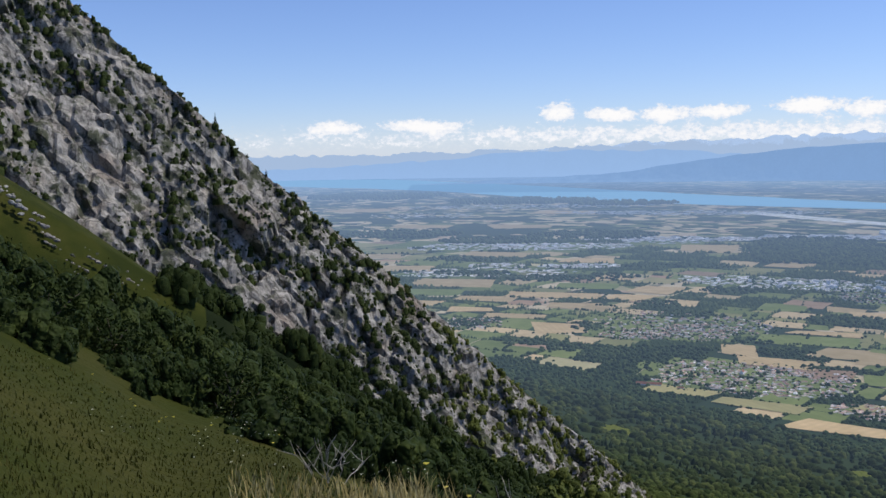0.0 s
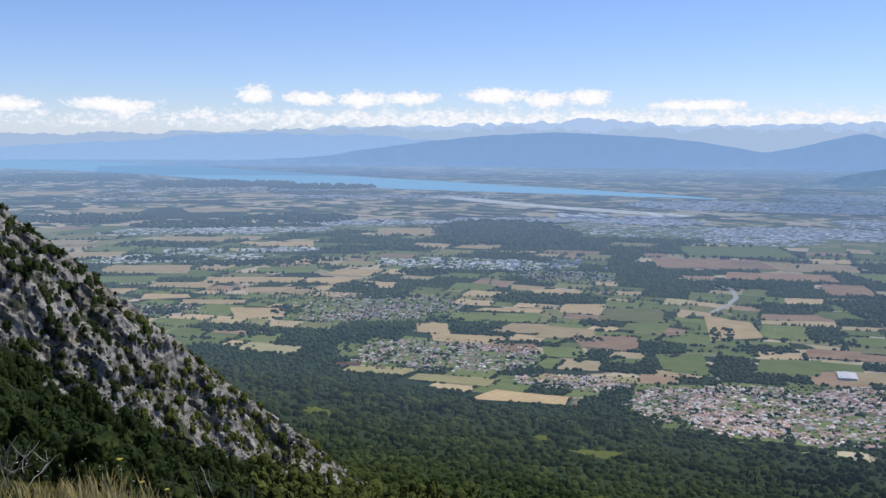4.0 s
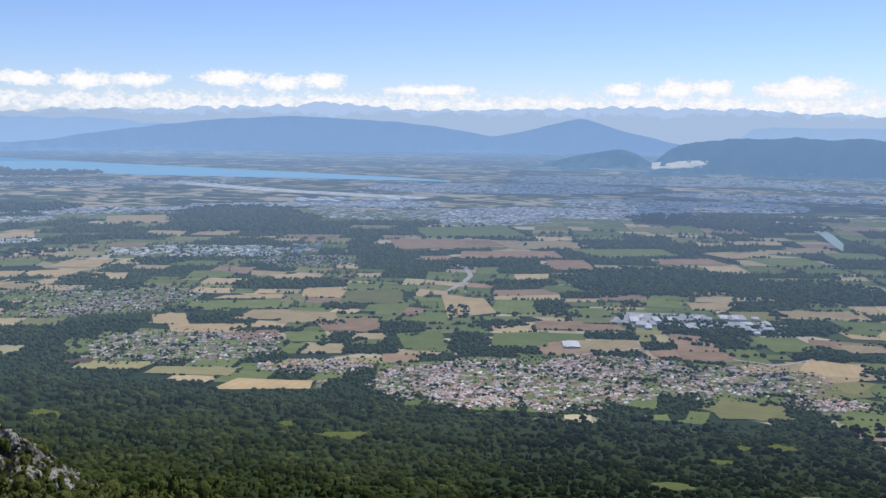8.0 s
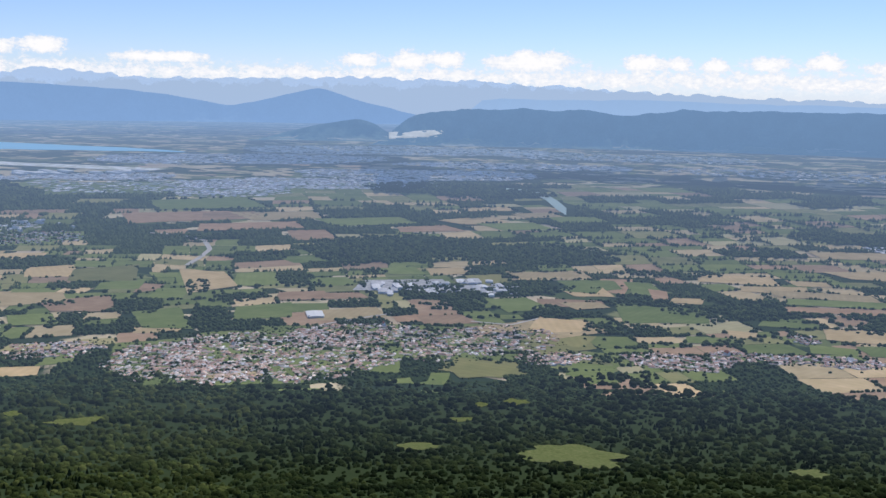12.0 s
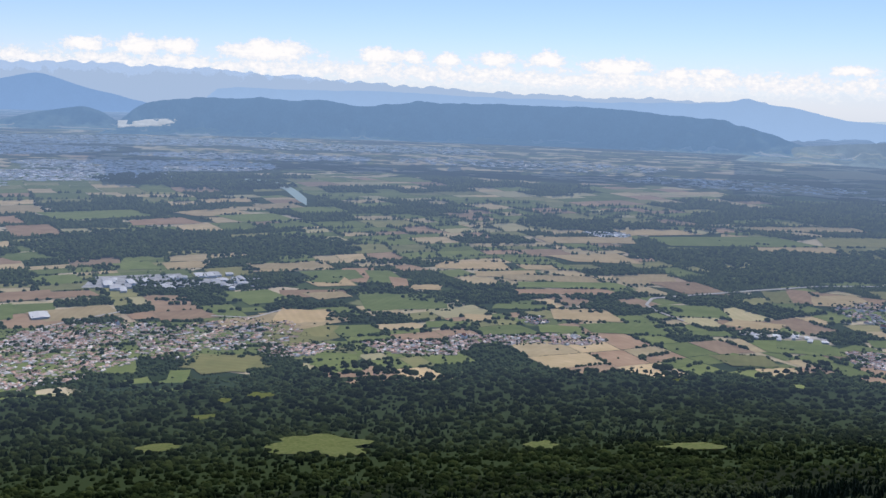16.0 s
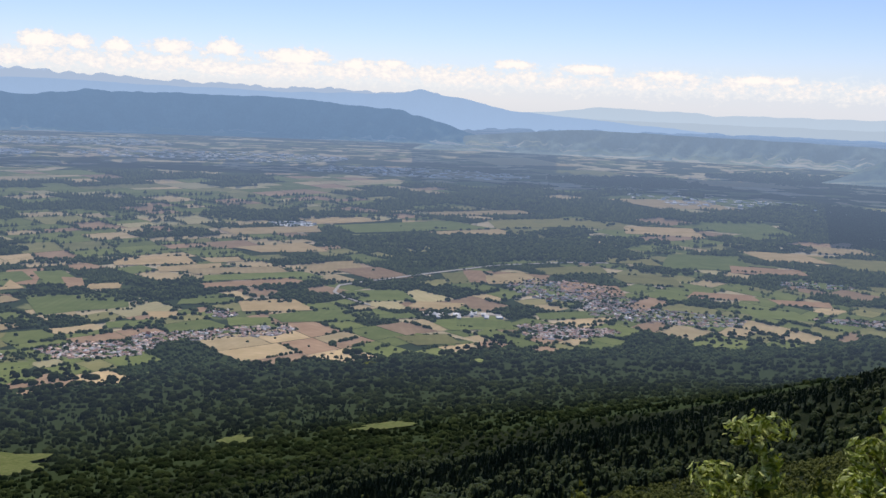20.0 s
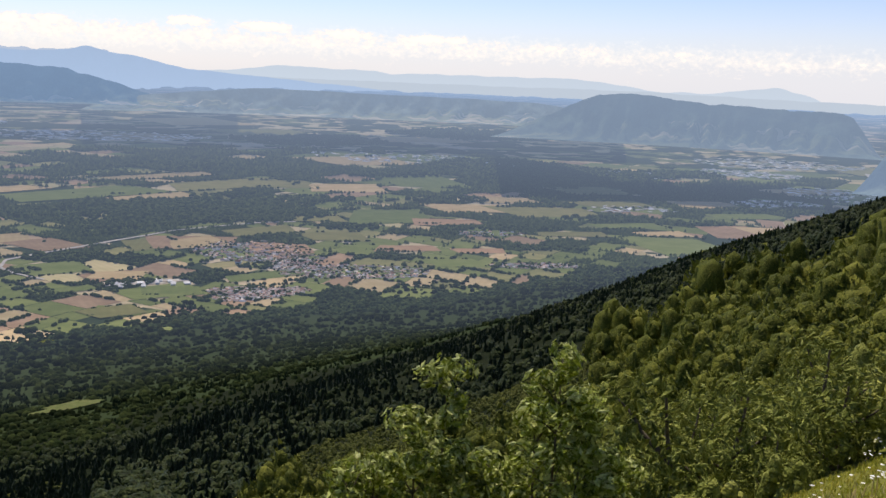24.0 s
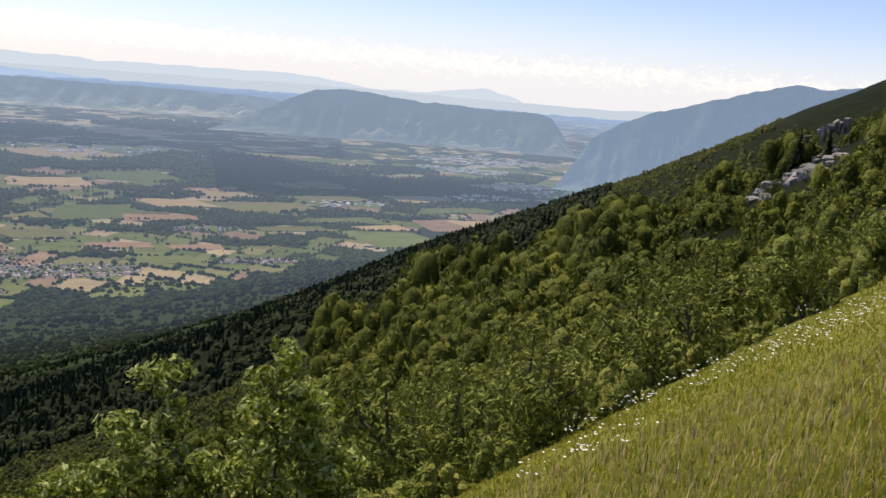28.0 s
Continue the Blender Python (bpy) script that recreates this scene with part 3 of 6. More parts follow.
FARBUSHES = [bush(s, 3, 6, 0.12) for s in range(33, 39)]
NEARBUSHES = [bush(s, 6, 36, 0.10) for s in range(44, 49)]
SPIRES = [spire(s) for s in range(5)]


def wood(name, label, protos, mat, x, y, w, h, sink=0.25):
    z = land(x, y) - sink * h
    v, f, _ = strew(protos, x, y, z, w, h)
    ob = new(name, mesh_of(name, v, f, [mat], None, protos is not SPIRES))
    return tagged(ob, label, "trees", kind="stuff")


def scatter(b0, b1, d0, d1, gap):
    """Random plan points, their spacing growing with distance as gap * distance."""
    n = int((radians(b1 - b0) * math.log(d1 / d0)) / gap ** 2)
    d = d0 * np.exp(rng.random(n) * math.log(d1 / d0))
    b = b0 + rng.random(n) * (b1 - b0)
    x, y = place(b, d)
    return x, y, d, b


def sight(bearing, dip):
    """Plan distance at which a line of sight below the horizon first meets the land."""
    d = np.geomspace(3, 9000, 1500)
    x, y = place(bearing, d)
    hit = np.nonzero(EYE - d * math.tan(radians(dip)) < land(x, y))[0]
    return float(d[hit[0]]) if len(hit) else 9000.0


M_GLADE = grass_mat("glade_grass", (0.10, 0.13, 0.042), (0.14, 0.165, 0.06), (0.20, 0.205, 0.09))
OPEN = []  # clearings and their half sizes, kept free of trees


def clearing(bearing, dip, w, depth):
    d = sight(bearing, dip)
    x, y = place(bearing, d)
    w, depth = w * 0.85, depth * 0.95
    OPEN.append((x, y, w / 2, depth / 2))
    a = np.linspace(0, 2 * math.pi, 28, endpoint=False)
    rr = np.linspace(0.02, 1.0, 6)
    A, R = np.meshgrid(a, rr, indexing="ij")
    R = R * (1 + 1.5 * fbm(np.cos(A) * 1.7 + bearing, np.sin(A) * 1.7 + dip, 3, 4))
    u, v = np.cos(A) * R * w / 2, np.sin(A) * R * depth / 2
    q = radians(bearing)
    gx, gy = x + u * math.cos(q) + v * math.sin(q), y - u * math.sin(q) + v * math.cos(q)
    ob = new("glade", mesh_of("glade", drawn(gx, gy, land(gx, gy) + 2.0 + 0.10 * depth * (v / depth + 0.5)).reshape(-1, 3), grid_faces(28, 6, True)[:, ::-1], [M_GLADE], None, True))
    tagged(ob, "light green grassy clearing in the forest", "clearing", kind="structure")


def is_open(x, y):
    out = np.zeros(len(x), bool)
    for ox, oy, w, h in OPEN:
        r = math.hypot(ox, oy)
        ux, uy = ox / r, oy / r
        a, c = (x - ox) * uy - (y - oy) * ux, (x - ox) * ux + (y - oy) * uy
        out |= (a / w) ** 2 + (c / h) ** 2 < 1 + 0.9 * fbm(x / 40, y / 40, 2, 3)
    return out


clearing(-4.2, 20.6, 230, 190)
clearing(-2.7, 20.9, 110, 90)
clearing(9.4, 20.1, 90, 90)
clearing(18.4, 19.3, 130, 70)
clearing(-13.4, 20.3, 120, 80)
clearing(-9.7, 17.8, 60, 60)
clearing(-7.6, 17.6, 90, 90)
clearing(-11.1, 18.7, 110, 50)
clearing(-33.4, 18.0, 190, 130)
clearing(-36.8, 17.3, 90, 80)
clearing(-50.0, 15.8, 110, 150)
clearing(-46.2, 15.7, 60, 50)
clearing(17.4, 15.7, 60, 50)

x, y, d, b = scatter(-58, 82, 230, 9000, 0.0098)
turn_ = np.radians(-14) * (1 - np.clip((d - 1500) / 1800, 0, 1) * np.clip((b - 8) / 32, 0, 1))
p = x * np.sin(turn_) + y * np.cos(turn_)
edge = 3330 + 800 * fbm(b / 5, d * 0, 3, 8)
keep = (p < edge) & (land(x, y) < -6) & ~is_open(x, y) & ((d < 4500) | (b > 35))
_, ss, nn_ = spur(x, y, -81.6, 420, 70, -51, 430, -131, 1, 1)
dip_ = np.degrees(np.arctan2(EYE - land(x, y), d))
keep &= (dip_ < 25.5) | (rng.random(len(d)) < 0.15)
keep &= ~((nn_ > -60) & (nn_ < 150) & (ss < 420) & (x < 0) & (d < 620))
x, y, d, b, p = x[keep], y[keep], d[keep], b[keep], p[keep]
dark = fbm(x / 330, y / 330, 4, 40) + np.where((p > 330) & (p < 1000) & (b > 5), 0.17, 0) + np.where((p > 600) & (p < 1200), 0.08, 0) - np.where(p > 1500, 0.10, 0) - np.where(p < 250, 0.3, 0)
dark = dark + 0.42 * (rng.random(len(d)) - 0.5)
# the spruces give way to beech scrub along a line up the slope
line = np.interp(b, (20, 31.9, 44.3, 50.7, 57.3, 63.7, 66, 68), (-40, -22.2, -18.6, -14.2, -11.4, -8.1, -6.0, 20))
above = np.degrees(np.arctan2(land(x, y) - EYE, d)) > line
con = (dark > 0.17) | ((b > 24) & (p < 1000) & above & (rng.random(len(d)) < 0.50))
size = np.maximum(2.6, d * 0.0040) * (0.55 + 1.1 * rng.random(len(d)) ** 1.6)
shr = ~con & (((p < 420) & ~((b > 20) & above)) | ((b < -38) & (d < 1300) & (rng.random(len(d)) < 0.7)))
brd = ~con & ~shr


def far_wood(name, label, protos, mat, x, y, w, h):
    """Woods at the mountain's foot, where the painted haze begins to tell."""
    v, f, pick = strew(protos, x, y, land(x, y) - 0.25 * h, w, h)
    me = mesh_of(name, v, f, [mat], None, protos is not SPIRES)
    order = np.concatenate([np.nonzero(pick == k)[0] for k in range(len(protos))])
    xy = np.repeat(np.stack([x, y], -1)[order] / 1000, len(protos[0][1]) * 3, axis=0)
    me.uv_layers.new(name="plan").data.foreach_set("uv", xy.astype(np.float32).ravel())
    tagged(new(name, me), label, "trees", kind="stuff")


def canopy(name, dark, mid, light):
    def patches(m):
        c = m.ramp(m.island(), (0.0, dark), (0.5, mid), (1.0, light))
        # dark blotches: uneven stands, with shade among crowns painted in
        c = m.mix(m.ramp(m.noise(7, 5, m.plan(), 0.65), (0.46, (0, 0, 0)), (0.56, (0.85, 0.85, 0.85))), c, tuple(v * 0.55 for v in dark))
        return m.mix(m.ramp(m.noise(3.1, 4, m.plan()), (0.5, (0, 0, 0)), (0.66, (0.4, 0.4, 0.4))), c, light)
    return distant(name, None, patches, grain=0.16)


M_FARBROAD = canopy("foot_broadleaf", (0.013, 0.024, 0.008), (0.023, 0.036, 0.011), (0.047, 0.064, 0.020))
# brighter copy for western bearings, sunlit look painted into the colour
M_FARLIGHT = canopy("foot_broadleaf_sun_painted", (0.028, 0.044, 0.012), (0.048, 0.066, 0.018), (0.090, 0.108, 0.031))
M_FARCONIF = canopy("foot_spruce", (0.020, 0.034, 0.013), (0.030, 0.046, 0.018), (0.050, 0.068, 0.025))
foot = d > 1100
size = np.where(foot, size * 0.85, size) * np.interp(b, (18, 34), (1.0, 0.68))
k = brd & ~foot
wood("broadleaf_forest", "dense green broadleaf forest on the mountain flank", DOMES, M_BROAD, x[k], y[k], size[k] * 1.05, size[k] * 2.0)
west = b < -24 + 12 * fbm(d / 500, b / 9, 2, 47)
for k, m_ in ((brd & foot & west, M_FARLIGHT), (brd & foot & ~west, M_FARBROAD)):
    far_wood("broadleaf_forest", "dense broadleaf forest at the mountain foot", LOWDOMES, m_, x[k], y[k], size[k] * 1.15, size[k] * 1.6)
k = shr & (d > 340)
wood("hillside_scrub", "yellow-green beech scrub on the upper slope", FARBUSHES, M_SHRUB, x[k], y[k], size[k], size[k] * 1.3)
k = shr & (d <= 340)
wood("hillside_scrub", "leafy beech scrub on the upper slope", NEARBUSHES, M_SHRUB, x[k], y[k], size[k], size[k] * 1.3)
k = con & ~foot
wood("spruce_forest", "dark spruce stands on the mountain flank", SPIRES, M_CONIF, x[k], y[k], size[k] * 0.72, size[k] * 2.1)
k = con & foot
far_wood("spruce_forest", "dark spruce groups at the mountain foot", SPIRES, M_FARCONIF, x[k], y[k], size[k] * 0.7, size[k] * 1.7)

# ---- the plain: fields, copses, villages, roads ----


def crop(name, a, b, stripes=0.35, joined=False):
    def patches(m):
        own = m.island() if joined else m.each()
        n = m.noise(9, 4, m.plan())
        w = m.node("ShaderNodeTexWave")
        w.inputs["Scale"].default_value, w.inputs["Distortion"].default_value = 9.0, 1.5
        mp = m.node("ShaderNodeMapping")
        m.link(m.plan(), mp.inputs["Vector"])
        rot = m.node("ShaderNodeCombineXYZ")
        m.link(m.math("MULTIPLY", own, 3.1), rot.inputs[2])
        m.link(rot.outputs[0], mp.inputs["Rotation"])
        m.link(mp.outputs[0], w.inputs["Vector"])
        c = m.ramp(n, (0.3, a), (0.7, b))
        c = m.mix(m.math("MULTIPLY", w.outputs["Fac"], stripes), c, tuple(v * 0.72 for v in b))
        tint = m.ramp(own, (0.0, (0.78, 0.80, 0.80)), (1.0, (1.15, 1.10, 1.05)))
        return m.mix(1.0, c, tint, "MULTIPLY")
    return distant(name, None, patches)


FIELDS, TOWNS, GROVES = [], [], []  # what is laid out by name: plan places, sizes and turns
CROPS = {
    "straw": (crop("wheat_stubble", (0.44, 0.34, 0.18), (0.58, 0.45, 0.26)), "golden harvested grain field on the plain"),
    "green": (crop("green_crop", (0.15, 0.20, 0.06), (0.22, 0.265, 0.095)), "green meadow among hedges on the plain"),
    "olive": (crop("dry_pasture", (0.19, 0.20, 0.08), (0.27, 0.26, 0.11)), "olive-green pasture with dry patches"),
    "brown": (crop("ploughed_soil", (0.32, 0.21, 0.13), (0.45, 0.31, 0.20)), "brown ploughed field on the plain"),
    "pale": (crop("pale_hay", (0.30, 0.29, 0.13), (0.40, 0.36, 0.18)), "pale mown hay field on the plain"),
}
HEDGES = []


def field(kind, bearing, km, w, depth, turn):
    mat, label = CROPS[kind]
    cx, cy = place(bearing, km * 1000)
    a = radians(turn + (rng.random() - 0.5) * 10)
    u, v = np.meshgrid(np.linspace(-0.5, 0.5, 9), np.linspace(-0.5, 0.5, 7), indexing="ij")
    lean = (rng.random() - 0.5) * 0.5
    su = u * (1 + 0.25 * (rng.random() - 0.5) * v * 2) + lean * v * depth / w + 0.03 * fbm(v * 6 + cx, u * 6, 2, 1)
    sv = v * (1 + 0.5 * (rng.random() - 0.5) * u * 2) + 0.10 * fbm(u * 4 + cy, v * 3 + cx, 2, 2)
    ca, sa = math.cos(a), math.sin(a)
    FIELDS.append((cx, cy, w / 2, depth / 2, ca, sa))
    x = cx + su * w * ca - sv * depth * sa
    y = cy + su * w * sa + sv * depth * ca
    z = land(x, y) + 2.5 + 1.5 * rng.random()
    ob = new("field", mesh_of("field", drawn(x, y, z).reshape(-1, 3), grid_faces(9, 7), [mat], None, True, np.stack([x, y], -1).reshape(-1, 2) / 1000))
    tagged(ob, label, "field", group="fields of the plain")
    if km < 11:
        for side, most in (("n", 0.5), ("s", 0.6), ("e", 0.3)):
            if rng.random() < most:
                t = rng.random(int((w if side != "e" else depth) / (km * 4.2)) + 1)
                t = t[np.abs(t - rng.random()) > 0.18] - 0.5
                j = (rng.random(len(t)) - 0.5) * 0.05
                if side == "e":
                    uu, vv = 0.52 + j, t
                else:
                    uu, vv = t, (0.53 if side == "n" else -0.53) + j
                HEDGES.append((cx + uu * w * ca - vv * depth * sa, cy + uu * w * sa + vv * depth * ca))


def blob(bearing, km, w, depth, turn, gap, rag=0.9):
    """Plan points within a ragged oval."""
    cx, cy = place(bearing, km * 1000)
    n = int(w * depth / gap ** 2) + 4
    u, v = rng.random(n) * 2.3 - 1.15, rng.random(n) * 2.3 - 1.15
    a = radians(turn)
    x = cx + (u * w * math.cos(a) - v * depth * math.sin(a)) / 2
    y = cy + (u * w * math.sin(a) + v * depth * math.cos(a)) / 2
    k = np.abs(u) ** 2.6 + np.abs(v) ** 2.6 < 1 + rag * fbm(x / (w * 0.2), y / (w * 0.2), 3, int(abs(bearing * 10)) % 50)
    return x[k], y[k]


COPSES = []


def copse(bearing, km, w, depth, turn):
    a = radians(turn)
    GROVES.append((*place(bearing, km * 1000), w / 2, depth / 2, math.cos(a), math.sin(a)))
    COPSES.append(blob(bearing, km, w, depth, turn, max(11.0, km * 5.0)))


def gable(w, l, h, r):
    """Walls and a pitched roof: the corners, triangles and which of them are roof."""
    v = [(sx * w, sy * l, z) for z in (0, h) for sx, sy in ((-1, -1), (1, -1), (1, 1), (-1, 1))]
    v += [(0, -l, h + r), (0, l, h + r)]
    f = [(0, 1, 5), (0, 5, 4), (1, 2, 6), (1, 6, 5), (2, 3, 7), (2, 7, 6), (3, 0, 4), (3, 4, 7), (4, 5, 8), (6, 7, 9)]
    o = len(v)
    q, e, dz = 1.12, 1.06, 0.06
    v += [(-w * q, -l * e, h - dz), (-w * q, l * e, h - dz), (0, -l * e, h + r + dz), (0, l * e, h + r + dz), (w * q, -l * e, h - dz), (w * q, l * e, h - dz)]
    f += [(o, o + 2, o + 3), (o, o + 3, o + 1), (o + 2, o + 4, o + 5), (o + 2, o + 5, o + 3)]
    return np.array(v), np.array(f), np.array([0] * 10 + [1] * 4)


def walls_mat():
    def patches(m):
        return m.ramp(m.island(), (0.0, (0.70, 0.62, 0.52)), (0.4, (0.86, 0.82, 0.74)), (1.0, (0.95, 0.94, 0.92)))
    return distant("rendered_walls", None, patches)


def roofs_mat():
    def patches(m):
        c = m.ramp(m.island(), (0.0, (0.34, 0.20, 0.15)), (0.25, (0.62, 0.39, 0.29)), (0.55, (0.84, 0.61, 0.48)), (0.78, (0.92, 0.83, 0.74)), (1.0, (0.97, 0.96, 0.94)))
        return m.mix(m.math("MULTIPLY", m.noise(30, 3, m.plan()), 0.3), c, (0.26, 0.19, 0.15))
    return distant("tiled_roofs", None, patches)


def city_mat():
    def patches(m):
        return m.ramp(m.island(), (0.0, (0.50, 0.42, 0.37)), (0.3, (0.74, 0.69, 0.64)), (0.6, (0.92, 0.90, 0.87)), (1.0, (0.98, 0.98, 0.97)))
    return distant("flat_pale_roofs", None, patches)


M_WALLS, M_ROOFS, M_CITY = walls_mat(), roofs_mat(), city_mat()
HOUSES = [gable(0.9, 1.2, 0.40, 0.26), gable(0.8, 1.5, 0.38, 0.24), gable(1.0, 1.0, 0.44, 0.28), gable(0.7, 1.1, 0.36, 0.22)]
BLOCKS = [gable(1.2, 1.9, 0.16, 0.02), gable(1.0, 2.5, 0.17, 0.02), gable(1.6, 1.7, 0.14, 0.02), gable(0.8, 1.1, 0.40, 0.04)]
GARDENS = []


def village(bearing, km, w, depth, turn, n):
    w, depth = (w * 1.15, depth * 1.1) if km < 7.4 else (w, depth)
    n = int(n * (2.1 if km < 7.4 else 2.2))
    a = radians(turn)
    TOWNS.append((*place(bearing, km * 1000), w / 2, depth / 2, math.cos(a), math.sin(a)))
    x, y = blob(bearing, km, w, depth, turn, max(12, math.sqrt(w * depth / n) * (0.62 if km < 7.4 else 0.72)), 1.2)
    flat = land(x, y) < -975
    x, y = x[flat], y[flat]
    if len(x) < 3:
        return
    s = (5.8 + 3.4 * rng.random(len(x))) * np.interp(km, (4, 7.3, 7.5, 9, 16), (0.98, 1.2, 1.4, 1.8, 2.8))
    z = land(x, y) + (0.5 if km < 7.4 else 3.0)
    kinds, roofs, label = HOUSES, M_ROOFS, "village of pale houses with terracotta roofs among trees"
    if km > 7.4:
        kinds, roofs, label = BLOCKS, M_CITY, "pale flat-roofed town buildings in the haze"
    v, f, pick = strew([(a, b) for a, b, c in kinds], x, y, z, s, s)
    ids = np.concatenate([np.tile(kinds[k][2], int((pick == k).sum())) for k in range(len(kinds))])
    me = mesh_of("village_houses", v, f, [M_WALLS, roofs], ids, False)
    uv = me.uv_layers.new(name="plan")
    r = km
    a = radians(bearing)
    uv.data.foreach_set("uv", np.tile(np.array([math.sin(a) * r, math.cos(a) * r], np.float32), len(f) * 3))
    tagged(new("village_houses", me), label, "houses", kind="stuff")
    if km > 7.4:
        return
    gx, gy = blob(bearing, km, w * 1.1, depth * 1.2, turn, max(12, math.sqrt(w * depth / n) * 0.82), 1.2)
    GARDENS.append((gx, gy))

field("pale", -46.4, 4.21, 297, 135, 29)
field("pale", -42.0, 4.03, 354, 127, 29)
field("straw", -37.7, 3.76, 338, 147, 29)
field("straw", -43.2, 5.16, 175, 267, 29)
field("straw", -41.1, 4.88, 372, 204, 29)
field("brown", -38.6, 4.69, 253, 208, 29)
field("straw", -37.9, 5.19, 220, 276, 29)
field("straw", -35.3, 5.10, 298, 289, 29)
field("brown", -32.9, 4.88, 307, 324, 29)
field("green", -41.0, 5.51, 230, 283, 29)
field("green", -38.6, 5.51, 339, 262, 29)
field("straw", -38.6, 5.75, 375, 129, 30)
field("green", -35.4, 4.61, 198, 221, 29)
field("olive", -31.5, 5.71, 358, 442, 30)
field("green", -40.8, 6.67, 302, 309, 30)
field("straw", -37.6, 6.66, 230, 208, 30)
field("straw", -36.0, 6.47, 325, 230, 30)
field("green", -28.5, 4.48, 213, 406, 29)
field("straw", -28.7, 4.27, 203, 103, 29)
field("green", -28.0, 5.07, 180, 269, 29)
field("brown", -29.1, 5.24, 124, 198, 29)
field("straw", -47.8, 7.40, 347, 406, 30)
field("straw", -49.4, 6.99, 299, 287, 30)
field("straw", -51.2, 6.48, 206, 214, 30)
field("straw", -44.9, 10.79, 588, 870, 32)
field("straw", -40.4, 9.28, 383, 461, 31)
field("pale", -47.6, 7.94, 314, 326, 30)
field("green", -50.3, 5.51, 118, 201, 29)
field("pale", -35.7, 4.10, 176, 108, 29)
field("pale", -32.1, 4.11, 146, 109, 29)
field("straw", -34.3, 5.86, 274, 353, 30)
field("green", -30.7, 5.34, 231, 228, 29)
field("brown", -27.0, 8.35, 984, 661, 31)
field("green", -25.9, 9.32, 952, 888, 31)
field("straw", -4.7, 4.30, 304, 304, 29)
field("olive", -5.0, 3.95, 295, 187, 29)
field("straw", -7.9, 4.26, 324, 153, 29)
field("brown", -11.9, 4.38, 237, 194, 29)
field("brown", -14.0, 4.40, 154, 137, 29)
field("straw", -17.8, 4.49, 336, 225, 29)
field("green", -22.7, 4.57, 272, 302, 29)
field("brown", -20.5, 4.92, 252, 212, 29)
field("brown", -18.1, 4.91, 231, 153, 29)
field("green", -18.7, 5.31, 230, 245, 29)
field("green", -23.1, 5.41, 235, 397, 29)
field("straw", -25.9, 5.42, 257, 588, 29)
field("green", -27.0, 5.50, 130, 485, 29)
field("green", -19.8, 6.07, 358, 291, 30)
field("green", -7.6, 4.76, 234, 310, 29)
field("olive", -9.4, 5.43, 228, 270, 29)
field("straw", -11.8, 5.66, 240, 222, 29)
field("green", -14.6, 5.65, 220, 224, 29)
field("straw", -5.7, 5.60, 440, 256, 29)
field("green", -3.2, 5.34, 295, 312, 29)
field("straw", -3.5, 5.14, 227, 213, 29)
field("straw", -3.6, 4.80, 195, 152, 29)
field("green", -10.4, 3.99, 230, 123, 29)
field("olive", -9.6, 3.57, 247, 219, 28)
field("green", -20.1, 3.30, 197, 97, 28)
field("green", -12.7, 3.30, 77, 191, 28)
field("green", -14.5, 3.38, 79, 82, 28)
field("green", -3.0, 3.52, 143, 167, 28)
field("brown", -19.9, 7.16, 309, 524, 30)
field("brown", -23.4, 7.67, 786, 418, 30)
field("straw", -21.7, 8.34, 656, 545, 31)
field("green", -16.6, 7.97, 717, 493, 30)
field("brown", -13.1, 7.53, 466, 347, 30)
field("straw", -10.2, 8.06, 494, 441, 30)
field("green", -7.8, 7.79, 472, 452, 30)
field("green", -4.3, 8.38, 436, 407, 30)
field("straw", -6.6, 8.61, 389, 328, 31)
field("brown", -24.4, 8.42, 497, 390, 31)
field("straw", -9.5, 9.00, 447, 303, 31)
field("green", -5.8, 7.38, 331, 280, 30)
field("straw", -24.4, 3.50, 196, 70, 28)
field("straw", 11.6, 4.57, 298, 253, 2)
field("brown", 10.4, 5.11, 542, 147, 3)
field("green", 10.8, 5.31, 607, 180, 4)
field("straw", 9.5, 5.48, 536, 192, 4)
field("straw", 15.1, 5.65, 350, 329, 4)
field("brown", 17.6, 5.47, 271, 355, 4)
field("straw", 8.8, 5.83, 213, 162, 5)
field("straw", 12.1, 6.28, 466, 313, 6)
field("brown", 20.8, 4.64, 228, 169, 2)
field("green", 23.6, 4.30, 333, 231, 1)
field("olive", 21.0, 3.97, 211, 163, 0)
field("green", 23.9, 3.55, 51, 69, 0)
field("green", 13.9, 4.34, 337, 213, 2)
field("green", 10.3, 4.25, 190, 132, 2)
field("green", 17.9, 4.85, 299, 261, 2)
field("olive", 23.2, 5.45, 292, 298, 3)
field("straw", 25.7, 5.48, 315, 298, 3)
field("brown", 30.8, 5.20, 313, 219, 2)
field("green", 29.9, 4.64, 446, 145, 1)
field("olive", 29.3, 5.88, 433, 257, 3)
field("pale", 20.2, 6.46, 324, 259, 5)
field("green", 19.5, 7.51, 1148, 480, 8)
field("olive", 27.5, 8.18, 1048, 496, 8)
field("straw", 23.2, 7.35, 622, 247, 7)
field("straw", 11.6, 7.11, 709, 319, 8)
field("straw", 15.4, 7.79, 593, 332, 9)
field("straw", 23.7, 8.66, 974, 283, 9)
field("green", 30.7, 7.42, 496, 200, 6)
field("green", 13.6, 4.56, 205, 117, 2)
field("green", 18.8, 4.39, 215, 107, 1)
field("pale", 27.5, 4.88, 237, 126, 2)
field("green", -3.1, 3.62, 168, 170, 0)
field("olive", -9.8, 3.59, 251, 213, 0)
field("green", -12.3, 3.40, 74, 198, 0)
field("straw", -5.1, 4.33, 246, 268, 2)
field("olive", -5.1, 4.07, 263, 172, 1)
